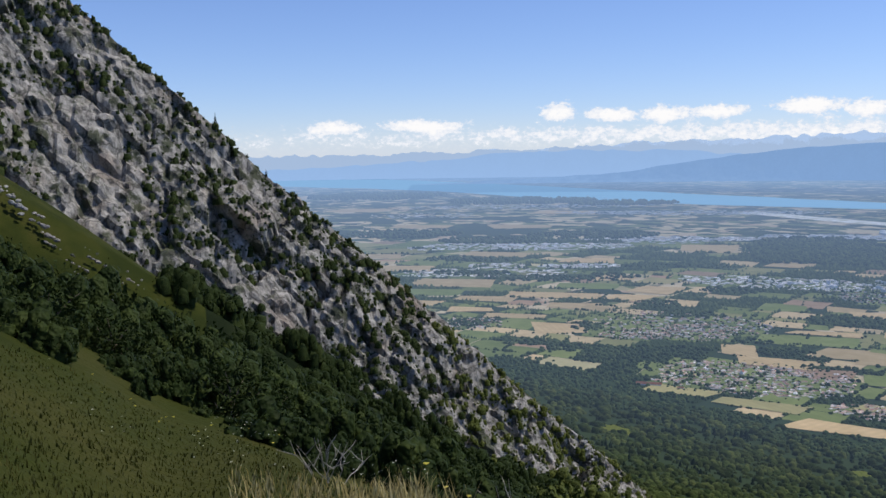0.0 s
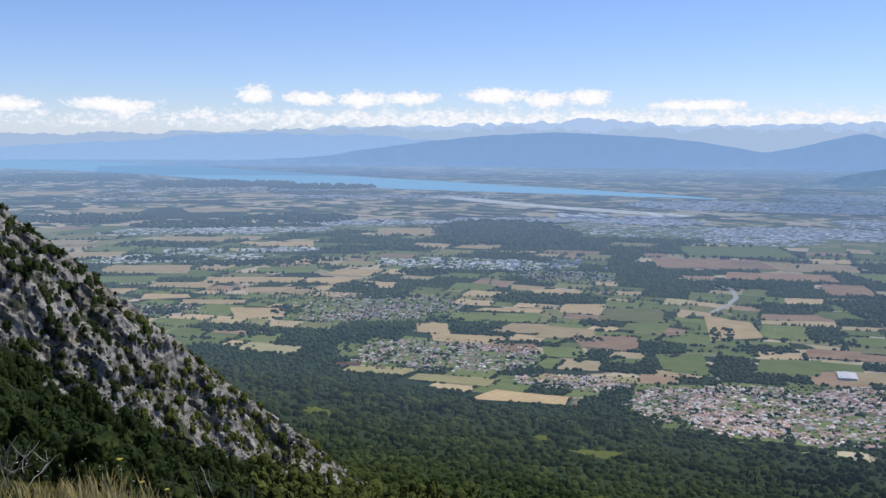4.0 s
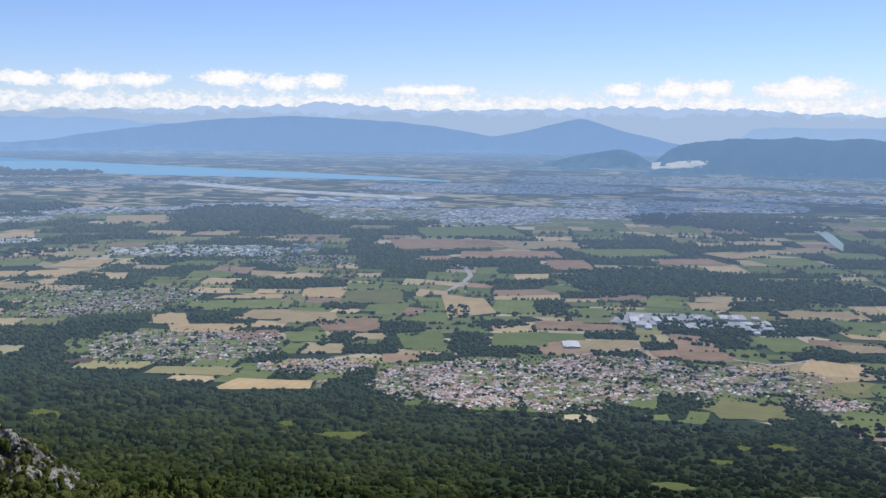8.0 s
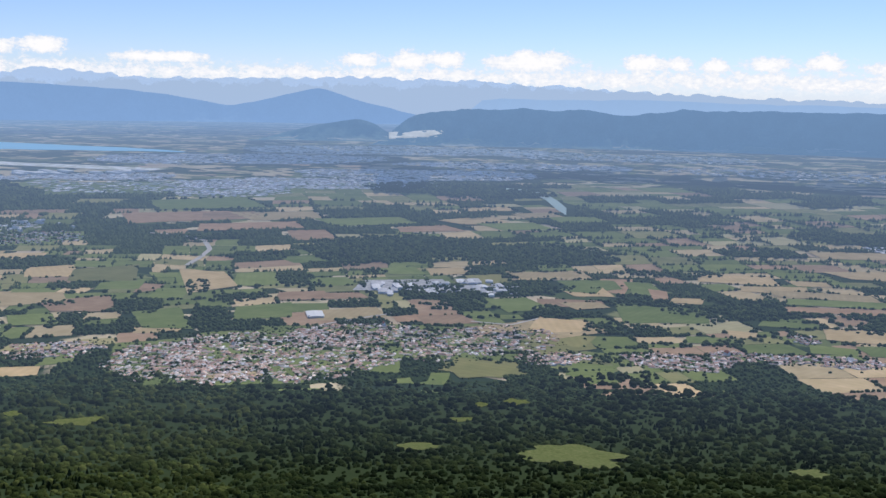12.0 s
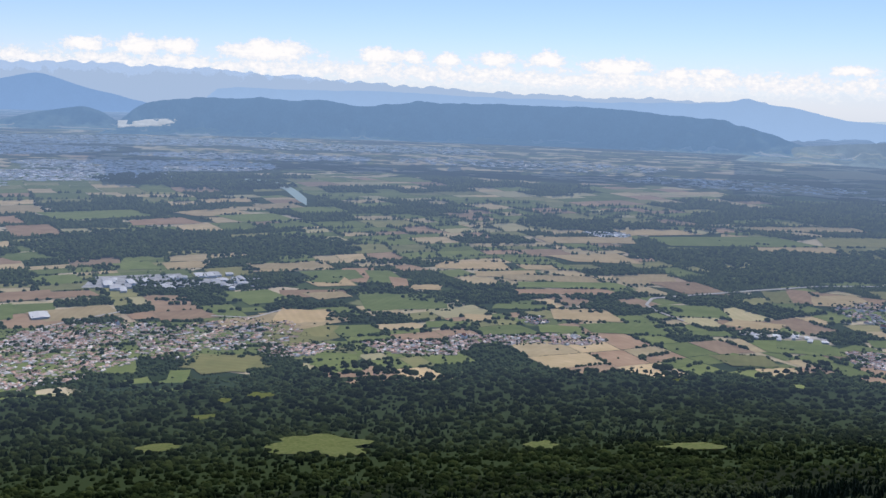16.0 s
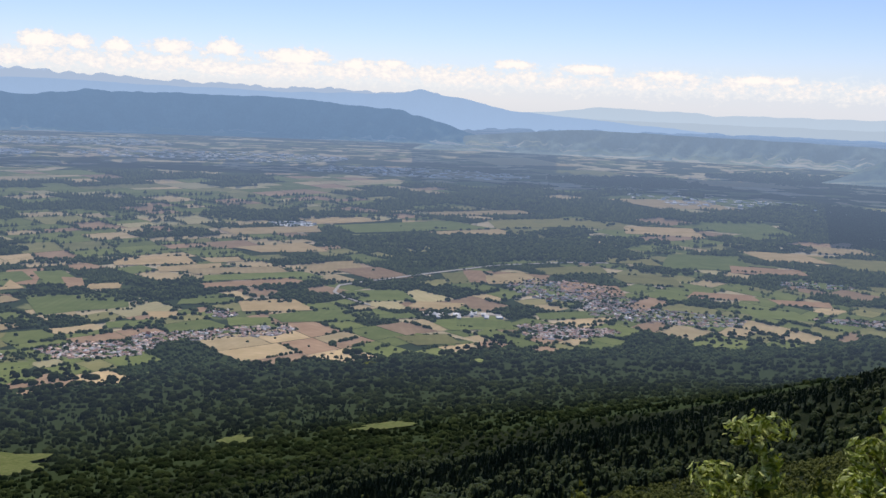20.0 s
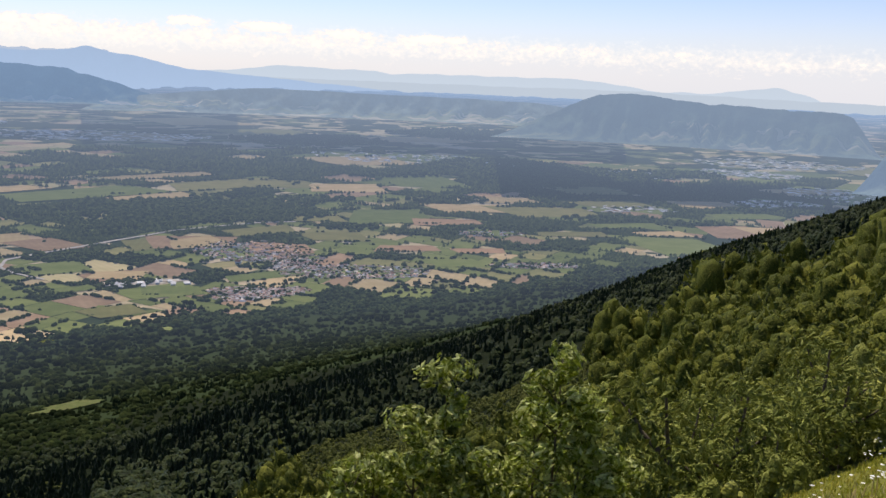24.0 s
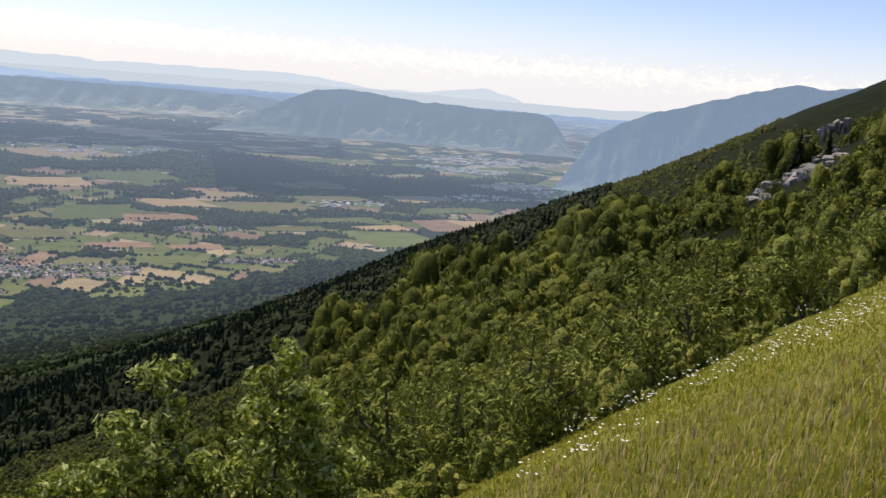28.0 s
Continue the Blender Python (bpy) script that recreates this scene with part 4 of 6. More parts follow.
field("green", 0.9, 4.69, 423, 371, 3)
field("green", -3.6, 5.32, 181, 379, 4)
field("brown", -2.1, 5.38, 185, 412, 4)
field("green", -0.3, 5.33, 165, 384, 4)
field("brown", 0.6, 5.17, 89, 278, 4)
field("straw", 2.2, 5.06, 159, 143, 4)
field("straw", -6.2, 5.61, 417, 220, 5)
field("brown", -4.5, 4.84, 330, 185, 3)
field("straw", 4.8, 5.79, 440, 267, 5)
field("straw", 6.9, 5.55, 358, 197, 5)
field("green", 7.4, 4.67, 188, 123, 3)
field("straw", 5.4, 4.39, 123, 125, 2)
field("green", 3.6, 4.23, 201, 116, 2)
field("straw", 21.3, 4.65, 236, 168, -30)
field("brown", 25.4, 5.51, 465, 343, -27)
field("brown", 30.4, 5.36, 327, 233, -28)
field("olive", 33.6, 5.74, 360, 308, -27)
field("green", 36.8, 6.62, 543, 615, -24)
field("green", 38.6, 8.82, 644, 902, -19)
field("green", 40.9, 5.07, 273, 215, -29)
field("green", 53.7, 6.10, 539, 608, -27)
field("straw", 52.8, 6.52, 372, 197, -26)
field("brown", 56.7, 6.86, 396, 540, -26)
field("straw", 59.9, 7.04, 590, 504, -26)
field("brown", 37.9, 5.43, 351, 174, -28)
field("brown", 42.2, 5.45, 295, 141, -28)
field("olive", 46.1, 7.21, 722, 487, -24)
field("straw", 41.5, 7.18, 569, 423, -23)
field("olive", 48.4, 8.75, 625, 533, -21)
field("straw", 34.8, 10.51, 1010, 882, -14)
field("straw", 38.2, 14.06, 1497, 1012, -6)
field("green", 21.2, 3.98, 185, 143, -32)
field("green", 24.2, 4.32, 251, 149, -31)
field("straw", 34.2, 8.10, 610, 527, -20)
field("olive", 30.4, 8.25, 551, 539, -19)
field("olive", 26.4, 7.42, 550, 368, -22)
field("straw", 43.4, 7.76, 530, 352, -22)
field("olive", 49.8, 7.89, 609, 361, -23)
field("straw", 55.0, 8.30, 546, 394, -23)
field("green", 58.9, 11.66, 917, 756, -17)
field("olive", 63.1, 13.21, 986, 947, -16)
field("straw", 25.5, 16.39, 1437, 1745, 2)
field("olive", 29.4, 14.35, 1287, 1140, -3)
field("straw", 22.6, 13.00, 949, 901, -5)
field("pale", 48.8, 17.09, 1607, 1994, -5)
field("pale", 54.4, 17.40, 1558, 1701, -7)
field("straw", 20.5, 7.71, 377, 382, -21)
field("green", 50.8, 6.77, 514, 214, -26)
field("olive", 47.6, 6.24, 466, 183, -26)
field("green", 35.6, 5.43, 283, 139, -28)
field("brown", 40.2, 6.46, 465, 245, -25)
field("straw", 60.5, 9.97, 823, 440, -21)
field("green", 57.3, 7.76, 609, 274, -24)
field("olive", 32.6, 6.41, 326, 237, -25)
field("straw", -59.6, 7.84, 665, 492, 48)
field("green", -61.0, 7.29, 493, 363, 48)
field("straw", -53.7, 7.08, 696, 293, 48)
field("straw", -53.4, 5.71, 298, 345, 47)
field("straw", -56.0, 6.15, 389, 176, 47)
field("straw", -57.0, 10.08, 689, 583, 48)
field("straw", -62.4, 8.93, 547, 449, 48)
field("green", -51.7, 7.60, 484, 337, 48)
field("straw", -61.8, 6.76, 341, 233, 47)
field("straw", -57.7, 6.92, 435, 249, 48)
field("straw", -64.5, 10.14, 668, 457, 48)
field("olive", -62.6, 10.65, 650, 508, 48)
field("straw", -51.7, 9.49, 493, 419, 48)
field("straw", -52.4, 6.58, 381, 253, 47)
field("straw", -65.0, 19.43, 1157, 1243, 49)
field("straw", -67.9, 26.85, 1696, 1938, 50)
field("straw", -61.4, 14.48, 885, 588, 49)
field("straw", -55.6, 14.24, 892, 697, 49)
field("olive", -57.2, 19.98, 1352, 1133, 49)
field("straw", -53.0, 17.82, 1122, 912, 49)
field("straw", -50.1, 8.13, 330, 386, 48)
field("olive", -54.4, 8.37, 385, 325, 48)
field("straw", -58.6, 6.43, 293, 190, 47)
village(-46.1, 5.94, 918, 668, 30, 90)
village(-42.6, 4.52, 823, 559, 29, 170)
village(-40.6, 7.95, 1558, 730, 31, 130)
village(-35.0, 4.03, 411, 235, 29, 60)
village(-28.9, 3.76, 329, 463, 29, 110)
village(-49.1, 5.54, 320, 297, 29, 40)
village(-35.4, 7.30, 677, 544, 30, 70)
village(-45.5, 5.67, 377, 489, 29, 50)
village(-22.0, 3.79, 755, 706, 29, 330)
village(-17.1, 4.10, 533, 336, 29, 120)
village(-8.9, 4.04, 463, 441, 29, 120)
village(-5.4, 3.76, 253, 160, 28, 45)
village(-24.6, 10.50, 1238, 1123, 32, 110)
village(-25.8, 3.55, 227, 310, 29, 50)
village(-12.9, 3.83, 179, 347, 29, 40)
village(10.3, 4.06, 330, 161, 1, 45)
village(28.8, 5.25, 468, 517, 2, 90)
village(29.4, 4.24, 390, 149, 0, 60)
village(31.3, 4.88, 253, 176, 1, 30)
village(12.7, 7.48, 375, 308, 8, 30)
village(8.7, 4.41, 107, 158, 2, 12)
village(1.8, 3.82, 378, 215, 1, 90)
village(5.9, 3.99, 288, 156, 1, 50)
village(34.9, 4.74, 629, 294, -30, 90)
village(31.0, 5.05, 310, 267, -29, 30)
village(28.5, 4.30, 307, 151, -31, 45)
village(46.0, 5.12, 439, 125, -29, 40)
village(58.8, 8.76, 820, 431, -23, 25)
village(62.1, 9.91, 1090, 1084, -21, 40)
village(50.8, 7.68, 790, 342, -23, 20)
village(42.9, 6.07, 369, 174, -26, 14)
village(-55.0, 10.99, 943, 696, 48, 40)
village(-57.0, 9.03, 566, 422, 48, 20)
village(-59.0, 5.89, 403, 361, 47, 40)
village(-30.9, 11.54, 1688, 2252, 48, 120)
village(-47.7, 11.74, 885, 962, 48, 25)
village(-53.0, 23.93, 2461, 2630, 50, 20)
village(-61.4, 17.28, 1916, 1675, 49, 25)
copse(-41.1, 5.15, 196, 227, 29)
copse(-36.3, 6.21, 720, 424, 30)
copse(-38.9, 10.26, 1551, 1793, 32)
copse(-39.0, 4.80, 129, 127, 29)
copse(-33.4, 5.39, 232, 208, 29)
copse(-34.1, 4.94, 174, 116, 29)
copse(-49.3, 4.00, 483, 84, 29)
copse(-45.7, 6.28, 370, 238, 30)
copse(-50.9, 4.94, 230, 270, 29)
copse(-29.8, 4.78, 226, 368, 29)
copse(-33.7, 4.53, 195, 247, 29)
copse(-50.5, 8.19, 461, 438, 30)
copse(-43.6, 7.46, 443, 338, 30)
copse(-45.4, 9.05, 660, 306, 31)
copse(-31.0, 3.54, 282, 71, 29)
copse(-42.6, 5.42, 245, 136, 29)
copse(-48.0, 9.01, 580, 358, 31)
copse(-14.8, 6.52, 1320, 1162, 30)
copse(-6.7, 6.37, 1006, 909, 30)
copse(-22.7, 6.23, 442, 246, 30)
copse(-20.7, 5.36, 232, 457, 29)
copse(-17.3, 4.73, 260, 159, 29)
copse(-11.3, 4.71, 145, 310, 29)
copse(-6.3, 5.20, 371, 223, 29)
copse(-5.5, 4.59, 189, 173, 29)
copse(-25.2, 4.45, 141, 481, 29)
copse(-25.0, 7.11, 616, 320, 30)
copse(-13.2, 11.00, 1283, 1198, 32)
copse(-8.9, 10.45, 1199, 813, 31)
copse(-18.7, 5.86, 323, 190, 30)
copse(-16.1, 5.62, 132, 173, 29)
copse(-26.3, 5.24, 124, 330, 29)
copse(-2.8, 4.33, 63, 276, 29)
copse(-22.8, 3.46, 55, 245, 28)
copse(-12.2, 3.65, 85, 210, 28)
copse(-6.6, 3.57, 67, 244, 28)
copse(-17.4, 3.49, 69, 147, 28)
copse(-8.0, 5.46, 82, 564, 29)
copse(-24.5, 4.89, 232, 192, 29)
copse(-7.8, 3.69, 197, 73, 28)
copse(25.2, 6.57, 1702, 886, 5)
copse(13.8, 4.75, 585, 181, 2)
copse(13.3, 5.83, 384, 243, 5)
copse(29.1, 4.86, 195, 159, 2)
copse(30.0, 4.43, 336, 88, 1)
copse(17.3, 4.34, 124, 181, 1)
copse(18.1, 6.68, 1121, 453, 6)
copse(11.3, 8.00, 1005, 604, 9)
copse(9.5, 4.94, 401, 78, 3)
copse(20.6, 5.82, 289, 184, 4)
copse(29.7, 5.70, 301, 168, 3)
copse(31.5, 5.52, 200, 156, 2)
copse(27.1, 7.40, 624, 285, 6)
copse(14.5, 5.17, 191, 106, 3)
copse(-1.2, 4.33, 387, 226, 2)
copse(-10.8, 4.89, 211, 312, 3)
copse(-5.8, 4.68, 140, 172, 3)
copse(-10.2, 5.69, 122, 295, 5)
copse(4.5, 4.20, 184, 143, 2)
copse(-2.3, 3.79, 132, 104, 1)
copse(3.5, 4.80, 419, 223, 3)
copse(-5.3, 3.60, 165, 73, 0)
copse(-6.6, 3.75, 70, 190, 1)
copse(1.0, 5.84, 595, 189, 5)
copse(6.1, 6.91, 559, 378, 8)
copse(5.8, 4.92, 237, 156, 3)
copse(26.7, 6.72, 1540, 1124, -24)
copse(44.7, 10.08, 1971, 2624, -17)
copse(38.9, 5.99, 497, 211, -26)
copse(43.5, 6.32, 850, 212, -26)
copse(34.2, 6.10, 419, 216, -26)
copse(31.0, 7.33, 901, 368, -22)
copse(40.1, 7.61, 646, 337, -22)
copse(36.8, 9.29, 895, 496, -17)
copse(48.0, 10.16, 1489, 1194, -17)
copse(52.9, 10.74, 1258, 657, -17)
copse(32.2, 13.10, 2073, 1544, -7)
copse(41.3, 15.59, 2444, 2227, -4)
copse(24.0, 9.53, 1082, 493, -15)
copse(49.8, 7.05, 715, 290, -25)
copse(59.4, 8.33, 828, 351, -24)
copse(46.3, 5.67, 488, 171, -28)
copse(36.9, 5.15, 391, 126, -29)
copse(54.7, 7.15, 506, 235, -25)
copse(20.5, 6.07, 330, 280, -26)
copse(-38.5, 10.82, 1310, 3019, 48)
copse(-54.4, 8.06, 881, 377, 48)
copse(-58.6, 8.46, 672, 369, 48)
copse(-62.6, 12.97, 1578, 1318, 48)
copse(-57.0, 11.86, 1348, 967, 48)
copse(-51.4, 12.61, 1600, 1291, 48)
copse(-64.1, 26.37, 3712, 3842, 50)
copse(-55.6, 22.46, 3310, 2595, 50)
copse(-47.7, 6.69, 312, 369, 47)
copse(-55.1, 5.28, 428, 196, 47)
copse(-52.4, 5.10, 386, 184, 47)
copse(-59.6, 5.90, 403, 241, 47)
copse(-51.8, 5.79, 202, 276, 47)
copse(-58.9, 9.64, 872, 424, 48)
copse(-49.7, 21.02, 2180, 1783, 50)

# the city and its suburbs, specks in the distance
for kb, kd, kw, kz, kn in ((-20, 11.5, 3000, 1500, 500), (-14, 13, 3200, 1800, 420), (-24, 16, 4500, 2500, 520), (-15, 19, 6000, 3000, 650), (-8, 15, 3500, 1500, 260), (-31, 12.5, 1600, 900, 160),
                           (-38, 12.5, 1800, 700, 110), (-47, 12, 2200, 700, 120), (-56, 11, 2500, 900, 120), (-2, 18, 5000, 2500, 260), (8, 15, 4000, 2000, 150), (20, 13, 3000, 1500, 90),
                           (-58, 8.5, 1500, 600, 70), (-52, 9, 900, 350, 60), (-46, 17.5, 4500, 1200, 150), (-55, 20, 5000, 1500, 120), (38, 11, 2500, 1200, 70), (50, 10.5, 1200, 700, 60), (57, 11.5, 1200, 800, 60)):
    village(kb, kd, kw, kz, -kb, int(kn * 0.9))
village(58.6, 13.2, 2200, 1500, -20, 90)


def within(sets, x, y, grow=1.0, round_=False):
    """Which plan points lie in one of the named patches."""
    out = np.zeros(np.shape(x), bool)
    for cx, cy, w, h, ca, sa in sets:
        u, v = ((x - cx) * ca + (y - cy) * sa) / (w * grow), ((y - cy) * ca - (x - cx) * sa) / (h * grow)
        out |= (u * u + v * v < 1) if round_ else (np.abs(u) < 1) & (np.abs(v) < 1)
    return out


def bent(u, v):
    """From the crooked land register to the plan."""
    wu, wv = 420 * fbm(u / 1300, v / 1300, 3, 501), 420 * fbm(u / 1300, v / 1300, 3, 511)
    a = radians(24)
    return (u + wu) * math.cos(a) - (v + wv) * math.sin(a), (u + wu) * math.sin(a) + (v + wv) * math.cos(a)


def mosaic():
    """The parcels between the named fields: pasture, grain, soil and woodland, with hedges along their bounds."""
    r = np.random.default_rng(77)
    todo, leaves = [(-12500.0, -9000.0, 12500.0, 12500.0)], []
    while todo:
        u0, v0, u1, v1 = todo.pop()
        w, h = u1 - u0, v1 - v0
        d = math.hypot((u0 + u1) / 2, (v0 + v1) / 2)
        most = np.interp(d, (3500, 6000, 11000), (190, 260, 430)) * r.uniform(0.75, 1.6)
        if max(w, h) < most:
            leaves.append((u0, v0, u1, v1))
            continue
        q = r.uniform(0.36, 0.64)
        if w > h * 1.15:
            todo += [(u0, v0, u0 + w * q, v1), (u0 + w * q, v0, u1, v1)]
        else:
            todo += [(u0, v0, u1, v0 + h * q), (u0, v0 + h * q, u1, v1)]
    L = np.array(leaves)
    cx, cy = bent((L[:, 0] + L[:, 2]) / 2, (L[:, 1] + L[:, 3]) / 2)
    d, b = np.hypot(cx, cy), np.degrees(np.arctan2(cx, cy))
    keep = (d < 11800) & (d > 2900) & (b > -72) & (b < 76) & (land(cx, cy) < -962) & ~within(FIELDS, cx, cy, 1.0)
    L, cx, cy, d, b = L[keep], cx[keep], cy[keep], d[keep], b[keep]
    woody = fbm(cx / 1700, cy / 1700, 3, 520) + 0.75 * fbm(cx / 420, cy / 420, 2, 530)
    woody = woody + np.interp(b, (-60, -45, -25, -5, 15, 35, 60), (0.05, 0.03, -0.01, -0.03, 0.0, 0.03, 0.03)) + np.interp(d, (3300, 4000, 9000, 11000), (0.12, -0.02, 0.02, 0.05))
    town = within(TOWNS, cx, cy, 1.12, True)
    grove = within(GROVES, cx, cy, 0.9, True)
    pick = r.random(len(cx)) + 0.5 * fbm(cx / 1100, cy / 1100, 2, 540)
    kind = np.select([grove, town, (woody > 0.075) | (land(cx, cy) > -996), pick < 0.42, pick < 0.60, pick < 0.79, pick < 0.91], [0, 1, 0, 1, 2, 3, 4], 5)
    kinds = (("wood_floor", M_WOODFLOOR, "dark green wooded ground on the plain", "ground"), ("pasture_parcels", crop("pasture", (0.14, 0.185, 0.06), (0.21, 0.25, 0.09), 0.2, True), "green pastures between hedges", "fields"),
             ("dry_parcels", crop("dry_grassland", (0.22, 0.23, 0.095), (0.32, 0.31, 0.14), 0.2, True), "olive pastures with dry patches", "fields"),
             ("grain_parcels", crop("ripe_grain", (0.48, 0.38, 0.21), (0.64, 0.51, 0.31), 0.3, True), "golden grain fields between hedges", "fields"),
             ("soil_parcels", crop("bare_soil", (0.33, 0.22, 0.14), (0.46, 0.33, 0.22), 0.3, True), "brown bare fields between hedges", "fields"),
             ("hay_parcels", crop("mown_hay", (0.42, 0.39, 0.21), (0.54, 0.48, 0.28), 0.3, True), "pale mown hay fields between hedges", "fields"))
    for k, (name, mat, label, cat) in enumerate(kinds):
        P = L[kind == k]
        g = 0.0 if k == 0 else 0.012
        gu, gv = (P[:, 2] - P[:, 0]) * g, (P[:, 3] - P[:, 1]) * g
        t = np.array([(0, 0), (0.5, 0), (1, 0), (1, 0.5), (1, 1), (0.5, 1), (0, 1), (0, 0.5), (0.5, 0.5)])
        u = (P[:, 0] + gu)[:, None] + t[None, :, 0] * (P[:, 2] - P[:, 0] - 2 * gu)[:, None]
        v = (P[:, 1] + gv)[:, None] + t[None, :, 1] * (P[:, 3] - P[:, 1] - 2 * gv)[:, None]
        x, y = bent(u, v)
        f = np.array([(0, 1, 8, 7), (1, 2, 3, 8), (8, 3, 4, 5), (7, 8, 5, 6)])
        F_ = (f[None] + (np.arange(len(P)) * 9)[:, None, None]).reshape(-1, 4)
        me = mesh_of(name, drawn(x, y, land(x, y) + 1.6).reshape(-1, 3), F_, [mat], None, True, np.stack([x, y], -1).reshape(-1, 2) / 1000)
        tagged(new(name, me), label, cat, kind="stuff")
    # trees: woods filled, hedges along bounds, single trees in pastures
    U, V = [], []
    for (u0, v0, u1, v1), k, dd in zip(L, kind, d):
        gap = max(17.0, dd * 0.0046)
        w, h = u1 - u0, v1 - v0
        if k == 0:
            n = int(w * h / gap ** 2)
            U.append(u0 + r.random(n) * w)
            V.append(v0 + r.random(n) * h)
        elif dd < 9500:
            for side in range(4):
                if r.random() < 0.55:
                    n = int((w if side < 2 else h) / (gap * 0.62))
                    t = r.random(n)
                    lo = r.uniform(-0.3, 0.5)
                    t = t[(t > lo) & (t < lo + r.uniform(0.4, 1.2))]
                    j = r.normal(size=len(t)) * 0.25 * gap
                    U.append((u0 + t * w) if side < 2 else ((u0, u1)[side - 2] + j))
                    V.append(((v0, v1)[side] + j) if side < 2 else (v0 + t * h))
            n = r.poisson(1.6 if k < 3 else 0.4)
            U.append(u0 + r.random(n) * w)
            V.append(v0 + r.random(n) * h)
    x, y = bent(np.concatenate(U), np.concatenate(V))
    k = ~within(FIELDS, x, y, 0.97) & (~within(TOWNS, x, y, 0.95, True) | (r.random(len(x)) < 0.45)) & (land(x, y) < -950)
    rb, rd = np.degrees(np.arctan2(x, y)), np.hypot(x, y)
    k &= ~((rb > -9.0) & (rb < -4.4) & (rd > 8300) & (rd < 11400))
    return x[k], y[k]


def tree_mat(name, dark, mid, light):
    def patches(m):
        return m.ramp(m.island(), (0.0, dark), (0.5, mid), (1.0, light))
    return distant(name, None, patches)


M_COPSE = tree_mat("plain_trees", (0.028, 0.047, 0.018), (0.046, 0.070, 0.026), (0.080, 0.108, 0.038))


def plain_trees(name, label, sets, size, tall, protos=None):
    protos = protos or SMALL
    x, y = np.concatenate([s[0] for s in sets]), np.concatenate([s[1] for s in sets])
    d = np.hypot(x, y)
    w = np.maximum(size, d * 0.0021 * size / 6.5) * (0.6 + 0.8 * rng.random(len(d)))
    v, f, pick = strew(protos, x, y, land(x, y) - w * 0.1, w, w * tall)
    me = mesh_of(name, v, f, [M_COPSE], None, True)
    uv = me.uv_layers.new(name="plan")
    order = np.concatenate([np.nonzero(pick == k)[0] for k in range(len(protos))])
    xy = np.repeat(np.stack([x, y], -1)[order] / 1000, len(protos[0][1]) * 3, axis=0)
    uv.data.foreach_set("uv", xy.astype(np.float32).ravel())
    tagged(new(name, me), label, "trees", kind="stuff")


SMALL = [dome(s, 5, 2, 0.3) for s in range(50, 55)]
M_WOODFLOOR = tree_mat("wood_floor", (0.026, 0.044, 0.018), (0.032, 0.052, 0.020), (0.040, 0.062, 0.024))
TINY = [dome(s, 5, 1, 0.3) for s in range(55, 60)]
mx_, my_ = mosaic()
near_ = np.hypot(mx_, my_) < 5200
plain_trees("plain_woods", "dark green woods and hedges between the fields", [(mx_[near_], my_[near_])], 7.0, 1.3)
plain_trees("plain_woods", "dark green woods and hedges farther out", [(mx_[~near_], my_[~near_])], 6.6, 1.4, TINY)
plain_trees("plain_woods", "dark green woods and copses across the plain", COPSES, 7.4, 1.2)
plain_trees("hedgerow_trees", "tree lines and hedges between the fields", HEDGES, 5.0, 1.3)
plain_trees("garden_trees", "garden trees between village houses", GARDENS, 3.9, 1.4)


def road(bearings, kms, w, label, mat=None):
    t = np.linspace(0, len(bearings) - 1, 12 * len(bearings))
    b, k = np.interp(t, range(len(bearings)), bearings), np.interp(t, range(len(kms)), kms)
    for _ in range(3):
        b[1:-1], k[1:-1] = (b[:-2] + 2 * b[1:-1] + b[2:]) / 4, (k[:-2] + 2 * k[1:-1] + k[2:]) / 4
    x, y = place(b, k * 1000)
    tx, ty = np.gradient(x), np.gradient(y)
    l = np.hypot(tx, ty)
    x2 = np.stack([x - ty / l * w / 2, x + ty / l * w / 2], -1)
    y2 = np.stack([y + tx / l * w / 2, y - tx / l * w / 2], -1)
    ob = new("road", mesh_of("road", drawn(x2, y2, land(x2, y2) + 5).reshape(-1, 3), grid_faces(len(x), 2), [mat or M_ROAD], None, True, np.stack([x2, y2], -1).reshape(-1, 2) / 1000))
    tagged(ob, label, "road", kind="structure")


M_ROAD = distant("pale_road", None, lambda m: m.ramp(m.noise(20, 3, m.plan()), (0.3, (0.42, 0.40, 0.37)), (0.7, (0.55, 0.52, 0.48))))
M_APRON = distant("sunlit_apron", None, lambda m: m.ramp(m.noise(6, 3, m.plan()), (0.42, (0.55, 0.55, 0.42)), (0.58, (0.92, 0.91, 0.87))))
road((-27.0, -26.2, -25.7, -26.0, -27.4, -29), (5.9, 6.2, 6.5, 6.9, 7.2, 7.35), 34, "pale bypass road bending between fields")
road((15.5, 17.0, 19.3, 22.8, 24.6, 29.4, 31.3), (5.08, 5.2, 5.38, 5.7, 5.89, 6.2, 6.25), 26, "straight pale road across the plain")
road((15.5, 15.2, 16.0, 17.4), (5.08, 4.9, 4.75, 4.6), 16, "pale lane beside a field")
road((63.3, 63.7, 64.3), (12.7, 11.7, 10.7), 60, "pale road bend in the valley gap")
road((-43.0, -39.8, -36.4, -32.2, -28.6), (17.6, 16.2, 15.0, 14.2, 13.5), 520, "long pale airfield runway", M_APRON)
road((-27.5, -21, -19.5, -15), (4.02, 4.0, 4.25, 4.5), 14, "village street")
road((-10.4, -8.0, -6.4), (4.35, 4.3, 4.45), 14, "lane between fields")
